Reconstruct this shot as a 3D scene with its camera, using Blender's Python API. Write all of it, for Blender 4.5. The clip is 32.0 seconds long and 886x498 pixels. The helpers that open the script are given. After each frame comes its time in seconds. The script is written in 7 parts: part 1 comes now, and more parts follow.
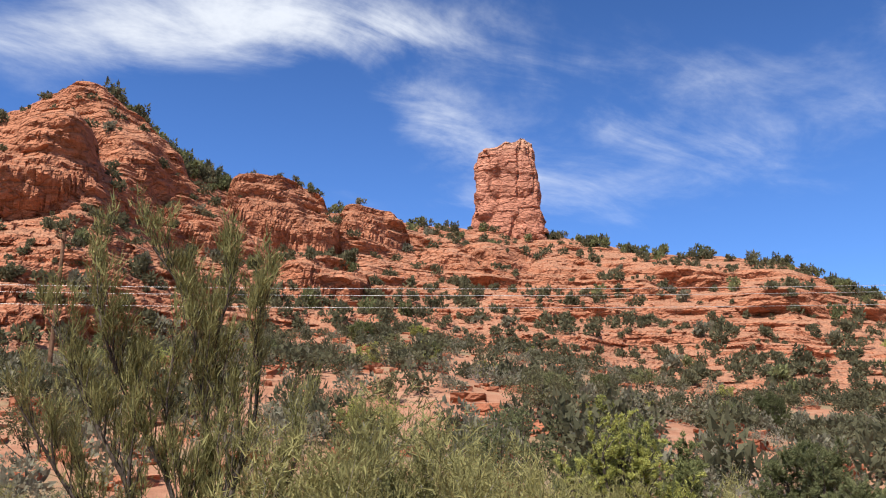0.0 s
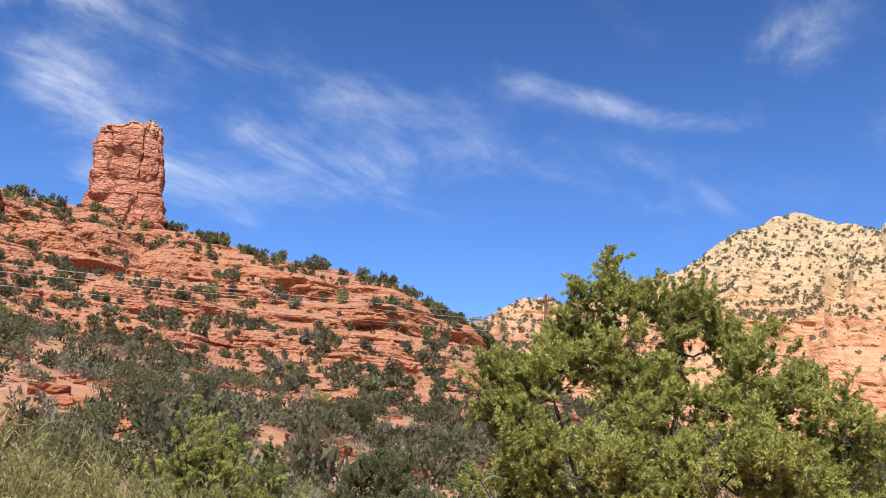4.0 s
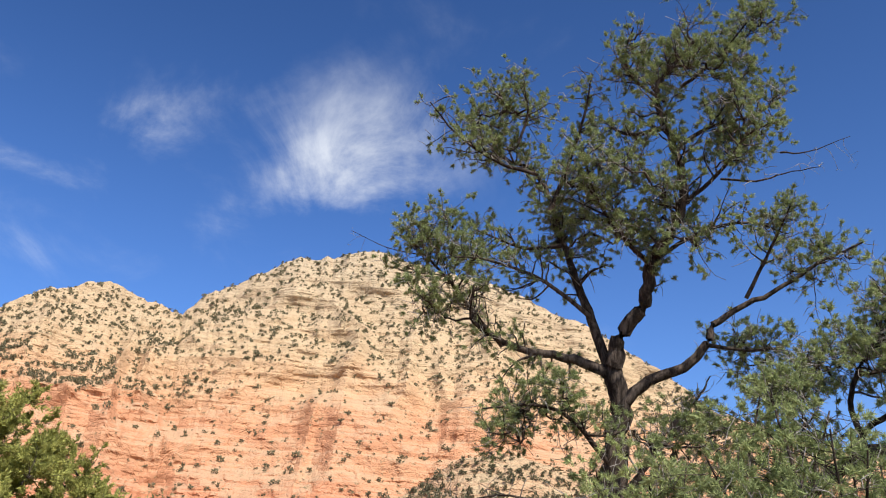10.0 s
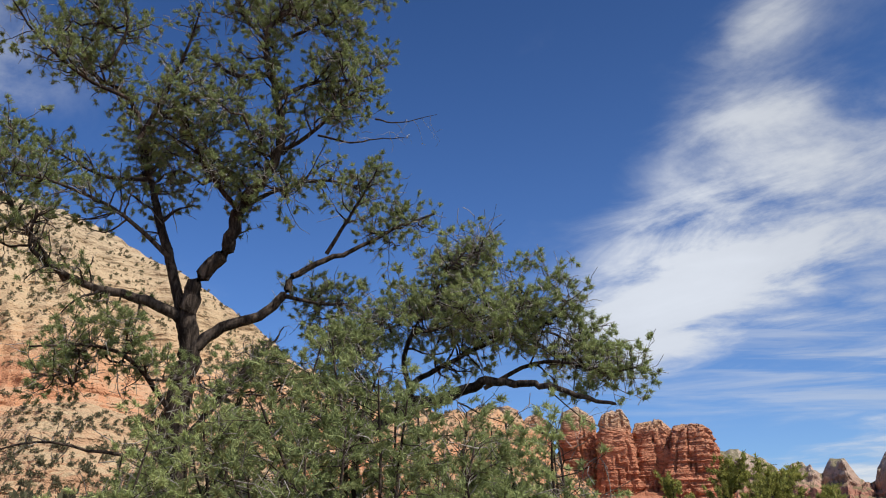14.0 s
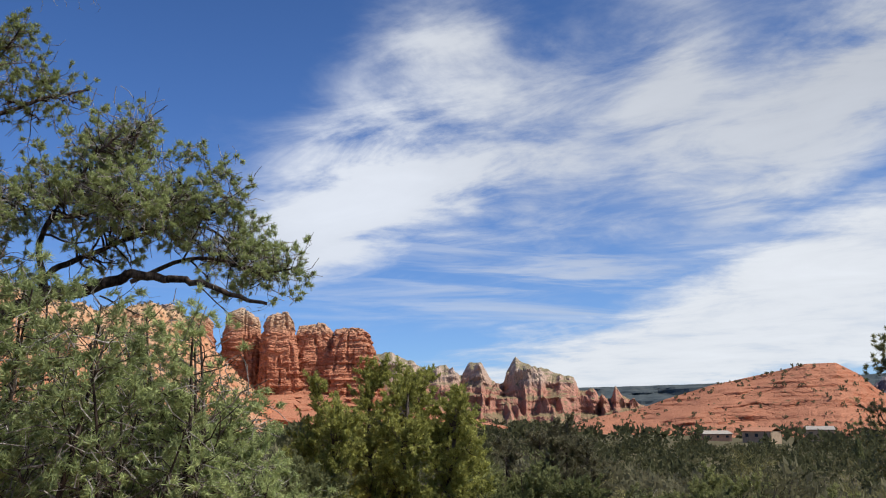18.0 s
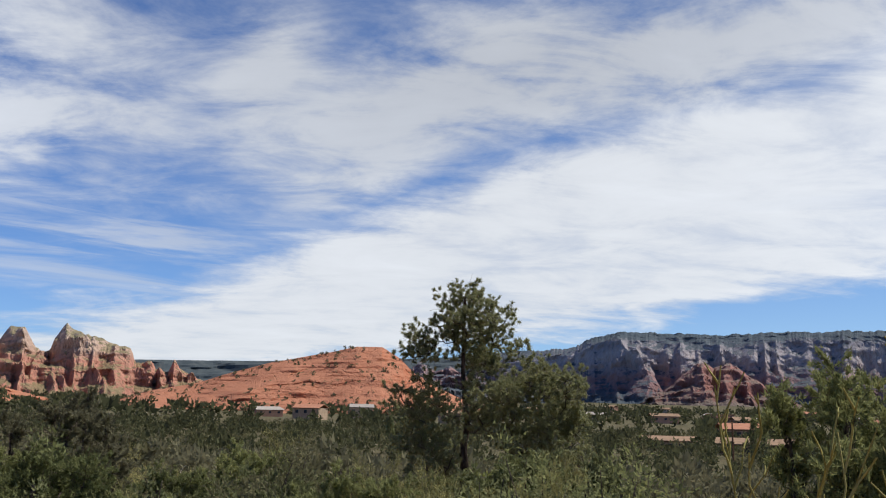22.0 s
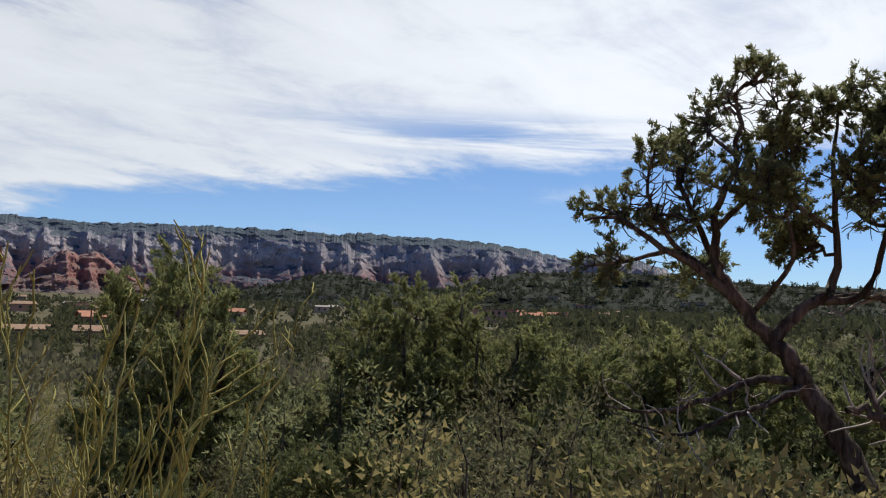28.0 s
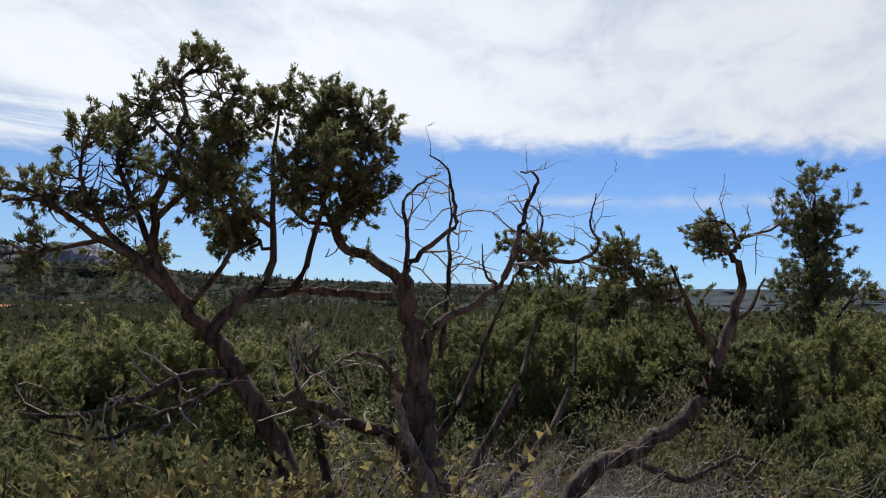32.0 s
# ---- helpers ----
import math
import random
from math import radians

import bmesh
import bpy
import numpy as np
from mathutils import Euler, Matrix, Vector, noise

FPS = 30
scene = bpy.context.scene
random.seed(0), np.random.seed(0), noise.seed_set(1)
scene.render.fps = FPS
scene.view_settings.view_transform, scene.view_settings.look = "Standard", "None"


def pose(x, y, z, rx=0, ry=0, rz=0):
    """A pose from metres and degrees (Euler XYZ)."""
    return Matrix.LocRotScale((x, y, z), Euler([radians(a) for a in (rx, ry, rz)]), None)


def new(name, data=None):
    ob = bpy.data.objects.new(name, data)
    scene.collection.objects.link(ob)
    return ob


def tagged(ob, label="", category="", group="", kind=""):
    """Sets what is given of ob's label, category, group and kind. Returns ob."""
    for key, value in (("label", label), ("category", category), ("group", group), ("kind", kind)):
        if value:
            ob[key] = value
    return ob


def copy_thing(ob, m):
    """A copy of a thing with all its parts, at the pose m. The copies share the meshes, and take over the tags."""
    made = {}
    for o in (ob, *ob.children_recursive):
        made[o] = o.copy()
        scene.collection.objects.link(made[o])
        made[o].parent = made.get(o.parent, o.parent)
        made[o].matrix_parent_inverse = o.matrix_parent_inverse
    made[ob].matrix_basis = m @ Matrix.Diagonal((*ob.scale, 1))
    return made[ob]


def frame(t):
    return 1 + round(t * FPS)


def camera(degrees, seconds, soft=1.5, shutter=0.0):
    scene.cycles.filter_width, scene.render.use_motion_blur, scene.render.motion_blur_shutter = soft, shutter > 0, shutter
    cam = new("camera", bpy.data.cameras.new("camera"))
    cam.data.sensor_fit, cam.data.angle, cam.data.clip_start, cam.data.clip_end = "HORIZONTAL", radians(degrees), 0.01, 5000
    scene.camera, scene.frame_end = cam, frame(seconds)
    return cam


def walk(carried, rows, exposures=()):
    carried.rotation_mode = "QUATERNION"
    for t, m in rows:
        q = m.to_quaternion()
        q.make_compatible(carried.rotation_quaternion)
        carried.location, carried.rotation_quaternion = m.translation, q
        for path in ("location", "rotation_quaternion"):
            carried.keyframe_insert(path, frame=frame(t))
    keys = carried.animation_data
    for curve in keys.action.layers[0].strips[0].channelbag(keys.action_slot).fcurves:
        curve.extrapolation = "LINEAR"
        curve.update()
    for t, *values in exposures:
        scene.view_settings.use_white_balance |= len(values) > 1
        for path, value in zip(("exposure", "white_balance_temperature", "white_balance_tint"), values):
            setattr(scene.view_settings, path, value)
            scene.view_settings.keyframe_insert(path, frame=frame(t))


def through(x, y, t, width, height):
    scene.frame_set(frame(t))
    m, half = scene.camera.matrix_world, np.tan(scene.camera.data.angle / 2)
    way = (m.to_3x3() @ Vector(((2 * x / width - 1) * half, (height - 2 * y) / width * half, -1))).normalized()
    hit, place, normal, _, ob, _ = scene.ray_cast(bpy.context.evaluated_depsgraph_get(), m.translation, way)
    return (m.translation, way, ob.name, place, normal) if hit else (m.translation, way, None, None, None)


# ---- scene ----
cam = camera(55.29, 32.0, 1.1)
PATH = [  # seconds, and the pose of the camera
    (0.0, pose(0.170, -0.096, 1.695, 102.75, -0.74, -0.17)),
    (0.5, pose(0.188, -0.100, 1.693, 102.56, -0.56, -3.33)),
    (1.0, pose(0.206, -0.104, 1.695, 102.71, -0.78, -6.69)),
    (1.5, pose(0.222, -0.107, 1.698, 102.63, -1.07, -9.01)),
    (2.0, pose(0.234, -0.109, 1.701, 102.64, -0.91, -11.63)),
    (2.5, pose(0.238, -0.110, 1.701, 102.72, -1.18, -15.25)),
    (3.0, pose(0.243, -0.120, 1.699, 103.06, -1.75, -19.22)),
    (3.5, pose(0.238, -0.133, 1.696, 103.40, -2.20, -22.87)),
    (5.5, pose(0.246, -0.176, 1.726, 103.81, -3.23, -37.92)),
    (6.0, pose(0.234, -0.207, 1.722, 103.74, -3.59, -41.76)),
    (6.5, pose(0.213, -0.241, 1.714, 104.26, -4.20, -46.18)),
    (7.0, pose(0.192, -0.280, 1.706, 105.00, -4.50, -49.77)),
    (7.5, pose(0.176, -0.321, 1.702, 105.43, -4.56, -53.63)),
    (8.0, pose(0.157, -0.352, 1.694, 105.61, -4.52, -57.84)),
    (8.5, pose(0.150, -0.379, 1.687, 105.98, -4.50, -62.19)),
    (9.0, pose(0.152, -0.397, 1.686, 106.55, -4.17, -65.68)),
    (9.5, pose(0.153, -0.433, 1.695, 108.45, -3.33, -69.27)),
    (10.0, pose(0.151, -0.471, 1.703, 110.46, -2.84, -72.58)),
    (10.5, pose(0.162, -0.493, 1.706, 111.06, -2.50, -74.84)),
    (11.0, pose(0.177, -0.525, 1.706, 111.51, -2.01, -77.39)),
    (11.5, pose(0.194, -0.569, 1.708, 112.13, -1.66, -79.95)),
    (12.0, pose(0.208, -0.600, 1.705, 112.61, -1.40, -82.61)),
    (12.5, pose(0.225, -0.606, 1.717, 113.09, -0.13, -87.01)),
    (13.0, pose(0.258, -0.601, 1.716, 112.62, 0.40, -91.70)),
    (13.5, pose(0.289, -0.594, 1.712, 110.16, -0.11, -96.23)),
    (14.0, pose(0.318, -0.596, 1.702, 108.06, -0.55, -99.73)),
    (14.5, pose(0.343, -0.615, 1.682, 105.60, -1.07, -102.87)),
    (16.5, pose(0.345, -0.659, 1.684, 102.54, 0.29, -111.89)),
    (17.0, pose(0.337, -0.703, 1.693, 102.40, -0.11, -114.48)),
    (17.5, pose(0.334, -0.726, 1.693, 101.86, -0.31, -117.86)),
    (18.0, pose(0.338, -0.720, 1.695, 101.65, 0.04, -121.91)),
    (18.5, pose(0.329, -0.736, 1.696, 101.61, 0.07, -125.79)),
    (19.0, pose(0.315, -0.764, 1.698, 101.52, -0.22, -129.49)),
    (19.5, pose(0.305, -0.801, 1.699, 101.44, -0.82, -133.02)),
    (20.0, pose(0.294, -0.853, 1.706, 101.29, -1.07, -135.89)),
    (20.5, pose(0.281, -0.902, 1.710, 101.04, -0.80, -138.89)),
    (21.0, pose(0.259, -0.954, 1.710, 100.60, -0.65, -142.56)),
    (21.5, pose(0.240, -1.000, 1.713, 100.55, -0.89, -146.83)),
    (22.0, pose(0.230, -1.039, 1.712, 100.32, -1.20, -150.83)),
    (22.5, pose(0.228, -1.071, 1.707, 99.47, -1.23, -153.58)),
    (23.0, pose(0.226, -1.098, 1.702, 98.73, -0.98, -155.91)),
    (23.5, pose(0.220, -1.119, 1.694, 98.05, -0.76, -159.09)),
    (24.0, pose(0.201, -1.137, 1.684, 97.21, -0.78, -162.82)),
    (24.5, pose(0.167, -1.153, 1.679, 96.43, -0.82, -166.29)),
    (25.0, pose(0.117, -1.166, 1.681, 95.69, -0.77, -170.25)),
    (25.5, pose(0.066, -1.176, 1.687, 95.57, -0.88, -174.40)),
    (27.5, pose(0.032, -1.178, 1.692, 94.75, -1.40, -189.00)),
    (28.0, pose(0.026, -1.176, 1.691, 93.91, -1.62, -191.78)),
    (28.5, pose(0.003, -1.168, 1.695, 93.62, -1.72, -196.31)),
    (29.0, pose(-0.039, -1.187, 1.699, 93.66, -1.63, -200.76)),
    (29.5, pose(-0.077, -1.210, 1.700, 93.71, -1.34, -204.09)),
    (30.0, pose(-0.116, -1.222, 1.702, 93.87, -1.28, -207.37)),
    (30.5, pose(-0.134, -1.220, 1.700, 93.53, -1.35, -211.95)),
    (31.0, pose(-0.141, -1.222, 1.701, 93.66, -1.08, -218.84)),
    (31.5, pose(-0.145, -1.235, 1.703, 93.95, -0.79, -222.93)),
    (32.0, pose(-0.148, -1.240, 1.704, 94.12, -1.06, -226.52)),
]
walk(cam, PATH, [(0, 0.5), (1.5, 0.62), (3, 0.62), (6, 0.38), (9, 0.44), (12, 0.48), (13, 0.06), (14.5, 0.1), (17, 0.24), (19, 0.1), (21, 0.14), (25, 0.08), (28, 0.1), (32, 0.1)])

# ---- light ----
SUN_B, SUN_EL = 214.0, 57.0          # bearing clockwise from +y, and elevation
sun = new("sun", bpy.data.lights.new("sun", "SUN"))
sun.data.energy, sun.data.angle, sun.data.color = 4.8, radians(0.55), (1.0, 0.95, 0.88)
sun.rotation_euler = (radians(90 - SUN_EL), 0, radians(180 - SUN_B))


class Graph:
    """A small shorthand for shader nodes."""

    def __init__(self, tree):
        self.tree = tree
        tree.nodes.clear()

    def put(self, socket, value):
        if isinstance(value, bpy.types.NodeSocket):
            self.tree.links.new(value, socket)
        elif value is not None:
            socket.default_value = value

    def math(self, op, a, b=None, c=None, clamp=False):
        n = self.tree.nodes.new("ShaderNodeMath")
        n.operation, n.use_clamp = op, clamp
        for i, v in enumerate((a, b, c)):
            self.put(n.inputs[i], v)
        return n.outputs[0]

    def vmath(self, op, a, b=None):
        n = self.tree.nodes.new("ShaderNodeVectorMath")
        n.operation = op
        self.put(n.inputs[0], a)
        self.put(n.inputs[1], b)
        return n.outputs[0]

    def noise(self, vec, scale=1.0, detail=4.0, rough=0.55, distort=0.0):
        n = self.tree.nodes.new("ShaderNodeTexNoise")
        self.put(n.inputs["Vector"], vec)
        self.put(n.inputs["Scale"], scale)
        self.put(n.inputs["Detail"], detail)
        self.put(n.inputs["Roughness"], rough)
        self.put(n.inputs["Distortion"], distort)
        return n.outputs["Fac"]

    def cracks(self, vec, scale):
        n = self.tree.nodes.new("ShaderNodeTexVoronoi")
        n.feature = "DISTANCE_TO_EDGE"
        self.put(n.inputs["Vector"], vec)
        self.put(n.inputs["Scale"], scale)
        return n.outputs["Distance"]

    def cells(self, vec, scale):
        n = self.tree.nodes.new("ShaderNodeTexVoronoi")
        self.put(n.inputs["Vector"], vec)
        self.put(n.inputs["Scale"], scale)
        return n.outputs["Color"]

    def span(self, v, a, b, c=0.0, d=1.0, smooth=True):
        n = self.tree.nodes.new("ShaderNodeMapRange")
        n.interpolation_type = "SMOOTHSTEP" if smooth else "LINEAR"
        for i, x in enumerate((v, a, b, c, d)):
            self.put(n.inputs[i], x)
        return n.outputs[0]

    def mix(self, f, a, b, mode="MIX"):
        n = self.tree.nodes.new("ShaderNodeMix")
        n.data_type, n.blend_type = "RGBA", mode
        self.put(n.inputs[0], f)
        self.put(n.inputs[6], a)
        self.put(n.inputs[7], b)
        return n.outputs[2]

    def ramp(self, f, stops):
        n = self.tree.nodes.new("ShaderNodeValToRGB")
        while len(n.color_ramp.elements) < len(stops):
            n.color_ramp.elements.new(0.5)
        for e, (p, c) in zip(n.color_ramp.elements, stops):
            e.position, e.color = p, (*c, 1)
        self.put(n.inputs[0], f)
        return n.outputs[0]

    def xyz(self, x, y, z):
        n = self.tree.nodes.new("ShaderNodeCombineXYZ")
        for i, v in enumerate((x, y, z)):
            self.put(n.inputs[i], v)
        return n.outputs[0]

    def split(self, v):
        n = self.tree.nodes.new("ShaderNodeSeparateXYZ")
        self.put(n.inputs[0], v)
        return n.outputs

    def coord(self, which):
        return self.tree.nodes.new("ShaderNodeTexCoord").outputs[which]

    def geo(self, which):
        return self.tree.nodes.new("ShaderNodeNewGeometry").outputs[which]


# ---- sky: clear blue with high cirrus ----
world = bpy.data.worlds.new("world")
scene.world = world
world.use_nodes = True
g = Graph(world.node_tree)
nishita = g.tree.nodes.new("ShaderNodeTexSky")
nishita.sky_type, nishita.sun_disc = "NISHITA", False
nishita.sun_elevation, nishita.sun_rotation = radians(SUN_EL), radians(SUN_B)
nishita.altitude, nishita.air_density, nishita.dust_density, nishita.ozone_density = 1300, 0.85, 0.1, 3.0
way = g.coord("Generated")
wx, wy, wz = g.split(way)
bear = g.math("MULTIPLY", g.math("ARCTAN2", wx, wy), 57.2958)          # -180..180, clockwise from +y
elev = g.math("MULTIPLY", g.math("ARCSINE", wz), 57.2958)
south = g.math("ADD", bear, g.math("MULTIPLY", g.math("LESS_THAN", bear, -70.0), 360.0))   # -70..290


def cloud_patch(b, e, wide, high, lean, weight):
    """A soft patch of cirrus round one bearing and elevation, leaning by an angle."""
    c, s = math.cos(radians(lean)), math.sin(radians(lean))
    db = g.math("SUBTRACT", south, b)
    de = g.math("SUBTRACT", elev, e)
    u = g.math("ADD", g.math("MULTIPLY", db, c / wide), g.math("MULTIPLY", de, s / wide))
    v = g.math("ADD", g.math("MULTIPLY", db, -s / high), g.math("MULTIPLY", de, c / high))
    r = g.math("ADD", g.math("MULTIPLY", u, u), g.math("MULTIPLY", v, v))
    return g.math("MULTIPLY", g.math("POWER", 2.718, g.math("MULTIPLY", r, -1.0)), weight)


PATCHES = [  # bearing, elevation, half width, half height, lean, weight
    (-21, 25.6, 12, 2.8, 11, 0.95), (-6, 27.0, 10, 1.8, 6, 0.70), (-4, 23.5, 12, 2.6, -25, 0.34), (0, 20, 12, 3.5, -55, 0.20), (18, 22.5, 14, 2.4, 14, 0.24), (26, 19.5, 14, 2.0, 4, 0.17), (6, 25.5, 13, 3, -15, 0.30), (12, 17, 16, 2.5, 10, 0.20),
    (38, 23.3, 7, 0.9, -14, 0.48), (50, 26.2, 5, 2.4, 22, 0.55), (64.5, 26.3, 7.2, 4.4, 8, 0.95), (58, 22.5, 5, 1.8, 25, 0.22), (44, 17, 7, 1.3, 5, 0.14),
    (123, 31, 4.5, 2.0, 20, 0.85), (122, 25.5, 5, 2.0, 10, 0.85), (117, 17.5, 7, 4.6, 25, 1.25), (125, 16.5, 10, 4.0, 14, 0.85), (127, 23, 9, 2.6, 8, 0.60), (138, 23, 3.2, 5, -20, 0.60),
    (113, 12, 6, 2.4, 8, 0.80), (131, 12, 14, 2.6, 8, 0.24), (128, 7.5, 12, 1.6, 2, 0.30), (152, 23, 12, 3.5, 8, 0.60), (143, 17, 8, 2.5, 15, 0.45),
    (166, 21.5, 26, 4.0, 6, 0.85), (145, 14, 7, 3, 20, 0.5), (231, 7.6, 8, 0.55, -2, 0.62), (247, 7.2, 5, 0.5, -2, 0.50), (198, 8.0, 9, 0.7, -3, 0.30), (168, 30, 26, 6, 0, 0.50), (150, 42, 18, 7, 10, 0.45), (168, 25.5, 22, 6, 4, 0.42),
]
cover = None
for p in PATCHES:
    one = cloud_patch(*p)
    cover = one if cover is None else g.math("ADD", cover, one)
# billows, and streaks drawn out along the high wind
plane = g.math("ADD", wz, 0.16)
px, py = g.math("DIVIDE", wx, plane), g.math("DIVIDE", wy, plane)
turn_x = g.math("ADD", g.math("MULTIPLY", px, 0.86), g.math("MULTIPLY", py, 0.50))
turn_y = g.math("SUBTRACT", g.math("MULTIPLY", py, 0.86), g.math("MULTIPLY", px, 0.50))
streak = g.noise(g.xyz(turn_x, g.math("MULTIPLY", turn_y, 1.7), 0.0), 2.6, 9.0, 0.62, 0.45)
soft = g.noise(g.xyz(px, py, 3.0), 1.6, 7.0, 0.6, 0.35)
fleck = g.math("ADD", g.math("MULTIPLY", streak, 0.9), g.math("MULTIPLY", soft, 0.9))
loose = g.math("SUBTRACT", fleck, 0.90)
wisps = g.math("ADD", cover, g.math("MULTIPLY", loose, g.math("ADD", 0.85, g.math("MULTIPLY", cover, 2.1))))
wisps = g.span(wisps, 0.06, 1.25)


def edge(stops):
    """The elevation of a cloud edge over the bearings 100 to 260."""
    return g.math("MULTIPLY", g.split(g.ramp(g.span(south, 100.0, 260.0, 0, 1, False), [((b - 100) / 160, (e / 60,) * 3) for b, e in stops]))[0], 60.0)


# the broad sheet of high cloud to the south
upper = edge([(100, 0), (112, 0.5), (120, 3.5), (137, 9.5), (145, 13.5), (157, 18.3), (177, 22.3), (190, 26), (200, 34), (215, 55), (260, 55)])
lower = edge([(100, 0), (135, 1), (150, 3.2), (158, 4.4), (165, 5.6), (172, 7.0), (191, 8.6), (205, 9.6), (222, 11.2), (244, 10.2), (260, 9)])
ragged = g.math("MULTIPLY", loose, 7.0)
below = g.span(g.math("ADD", g.math("SUBTRACT", upper, elev), ragged), -1.0, 3.2)
above = g.span(g.math("ADD", g.math("SUBTRACT", elev, lower), g.math("MULTIPLY", loose, 4.0)), -0.5, 1.5)
sheet = g.math("MULTIPLY", g.math("MULTIPLY", below, above), g.span(fleck, 0.55, 0.95, 0.72, 1.0))
lines = g.noise(g.xyz(g.math("MULTIPLY", south, 0.045), g.math("MULTIPLY", g.math("ADD", elev, g.math("MULTIPLY", south, 0.03)), 0.62), 7.0), 1.0, 6.0, 0.6, 0.5)
streaks = g.math("MULTIPLY", g.math("ADD", cloud_patch(130, 9.5, 20, 4.5, 0, 0.62), cloud_patch(166, 23, 24, 5, 4, 0.30)), g.span(lines, 0.44, 0.66))
thin_band = g.math("MULTIPLY", g.math("MINIMUM", cloud_patch(196, 11.4, 13, 1.4, -3, 0.9), 1.0), g.span(lines, 0.36, 0.6))
sheet = g.math("MULTIPLY", sheet, g.math("SUBTRACT", 1.0, thin_band))
dens = g.math("MAXIMUM", sheet, g.math("MAXIMUM", g.math("MULTIPLY", wisps, 0.9), streaks))
glare = g.math("MINIMUM", cloud_patch(188, 10, 72, 40, 0, 1.0), 1.0)
tint = g.mix(glare, (0.51, 0.81, 1.23, 1), (0.64, 0.76, 0.90, 1))
sky_blue = g.mix(1.0, nishita.outputs[0], tint, "MULTIPLY")
deep_blue = g.span(elev, 14.0, 42.0, 1.0, 0.74)
sky_blue = g.mix(1.0, sky_blue, g.xyz(deep_blue, deep_blue, deep_blue), "MULTIPLY")
haze = g.math("MULTIPLY", g.math("POWER", 2.718, g.math("MULTIPLY", g.math("MAXIMUM", elev, 0.0), -0.13)), 0.36)
sky_blue = g.mix(haze, sky_blue, (2.8, 3.8, 5.0, 1))
white = g.math("ADD", g.math("ADD", 4.2, g.math("MULTIPLY", fleck, 1.7)), g.math("ADD", g.math("MULTIPLY", sheet, 0.9), cloud_patch(212, 16, 32, 16, 0, 1.9)))
white = g.math("ADD", white, g.math("ADD", cloud_patch(20, 26, 70, 20, 0, 1.4), g.math("ADD", cloud_patch(116, 17, 9, 9, 0, 1.5), cloud_patch(158, 22.5, 22, 5, 6, -0.7))))
cloud = g.mix(1.0, (0.935, 0.975, 1.03, 1), g.xyz(white, white, white), "MULTIPLY")
sky = g.mix(g.math("MULTIPLY", dens, 0.95), sky_blue, cloud)
bg = g.tree.nodes.new("ShaderNodeBackground")
g.put(bg.inputs[0], sky)
bg.inputs[1].default_value = 0.11
out = g.tree.nodes.new("ShaderNodeOutputWorld")
g.put(out.inputs[0], bg.outputs[0])


# ---- materials ----
def material(name):
    m = bpy.data.materials.new(name)
    m.use_nodes = True
    gr = Graph(m.node_tree)
    b = gr.tree.nodes.new("ShaderNodeBsdfPrincipled")
    o = gr.tree.nodes.new("ShaderNodeOutputMaterial")
    gr.put(o.inputs[0], b.outputs[0])
    b.inputs["Roughness"].default_value = 0.9
    b.inputs["Specular IOR Level"].default_value = 0.03
    return m, gr, b, o


def bumped(gr, b, height, strength, distance):
    n = gr.tree.nodes.new("ShaderNodeBump")
    n.inputs["Strength"].default_value, n.inputs["Distance"].default_value = strength, distance
    gr.put(n.inputs["Height"], height)
    gr.put(b.inputs["Normal"], n.outputs[0])


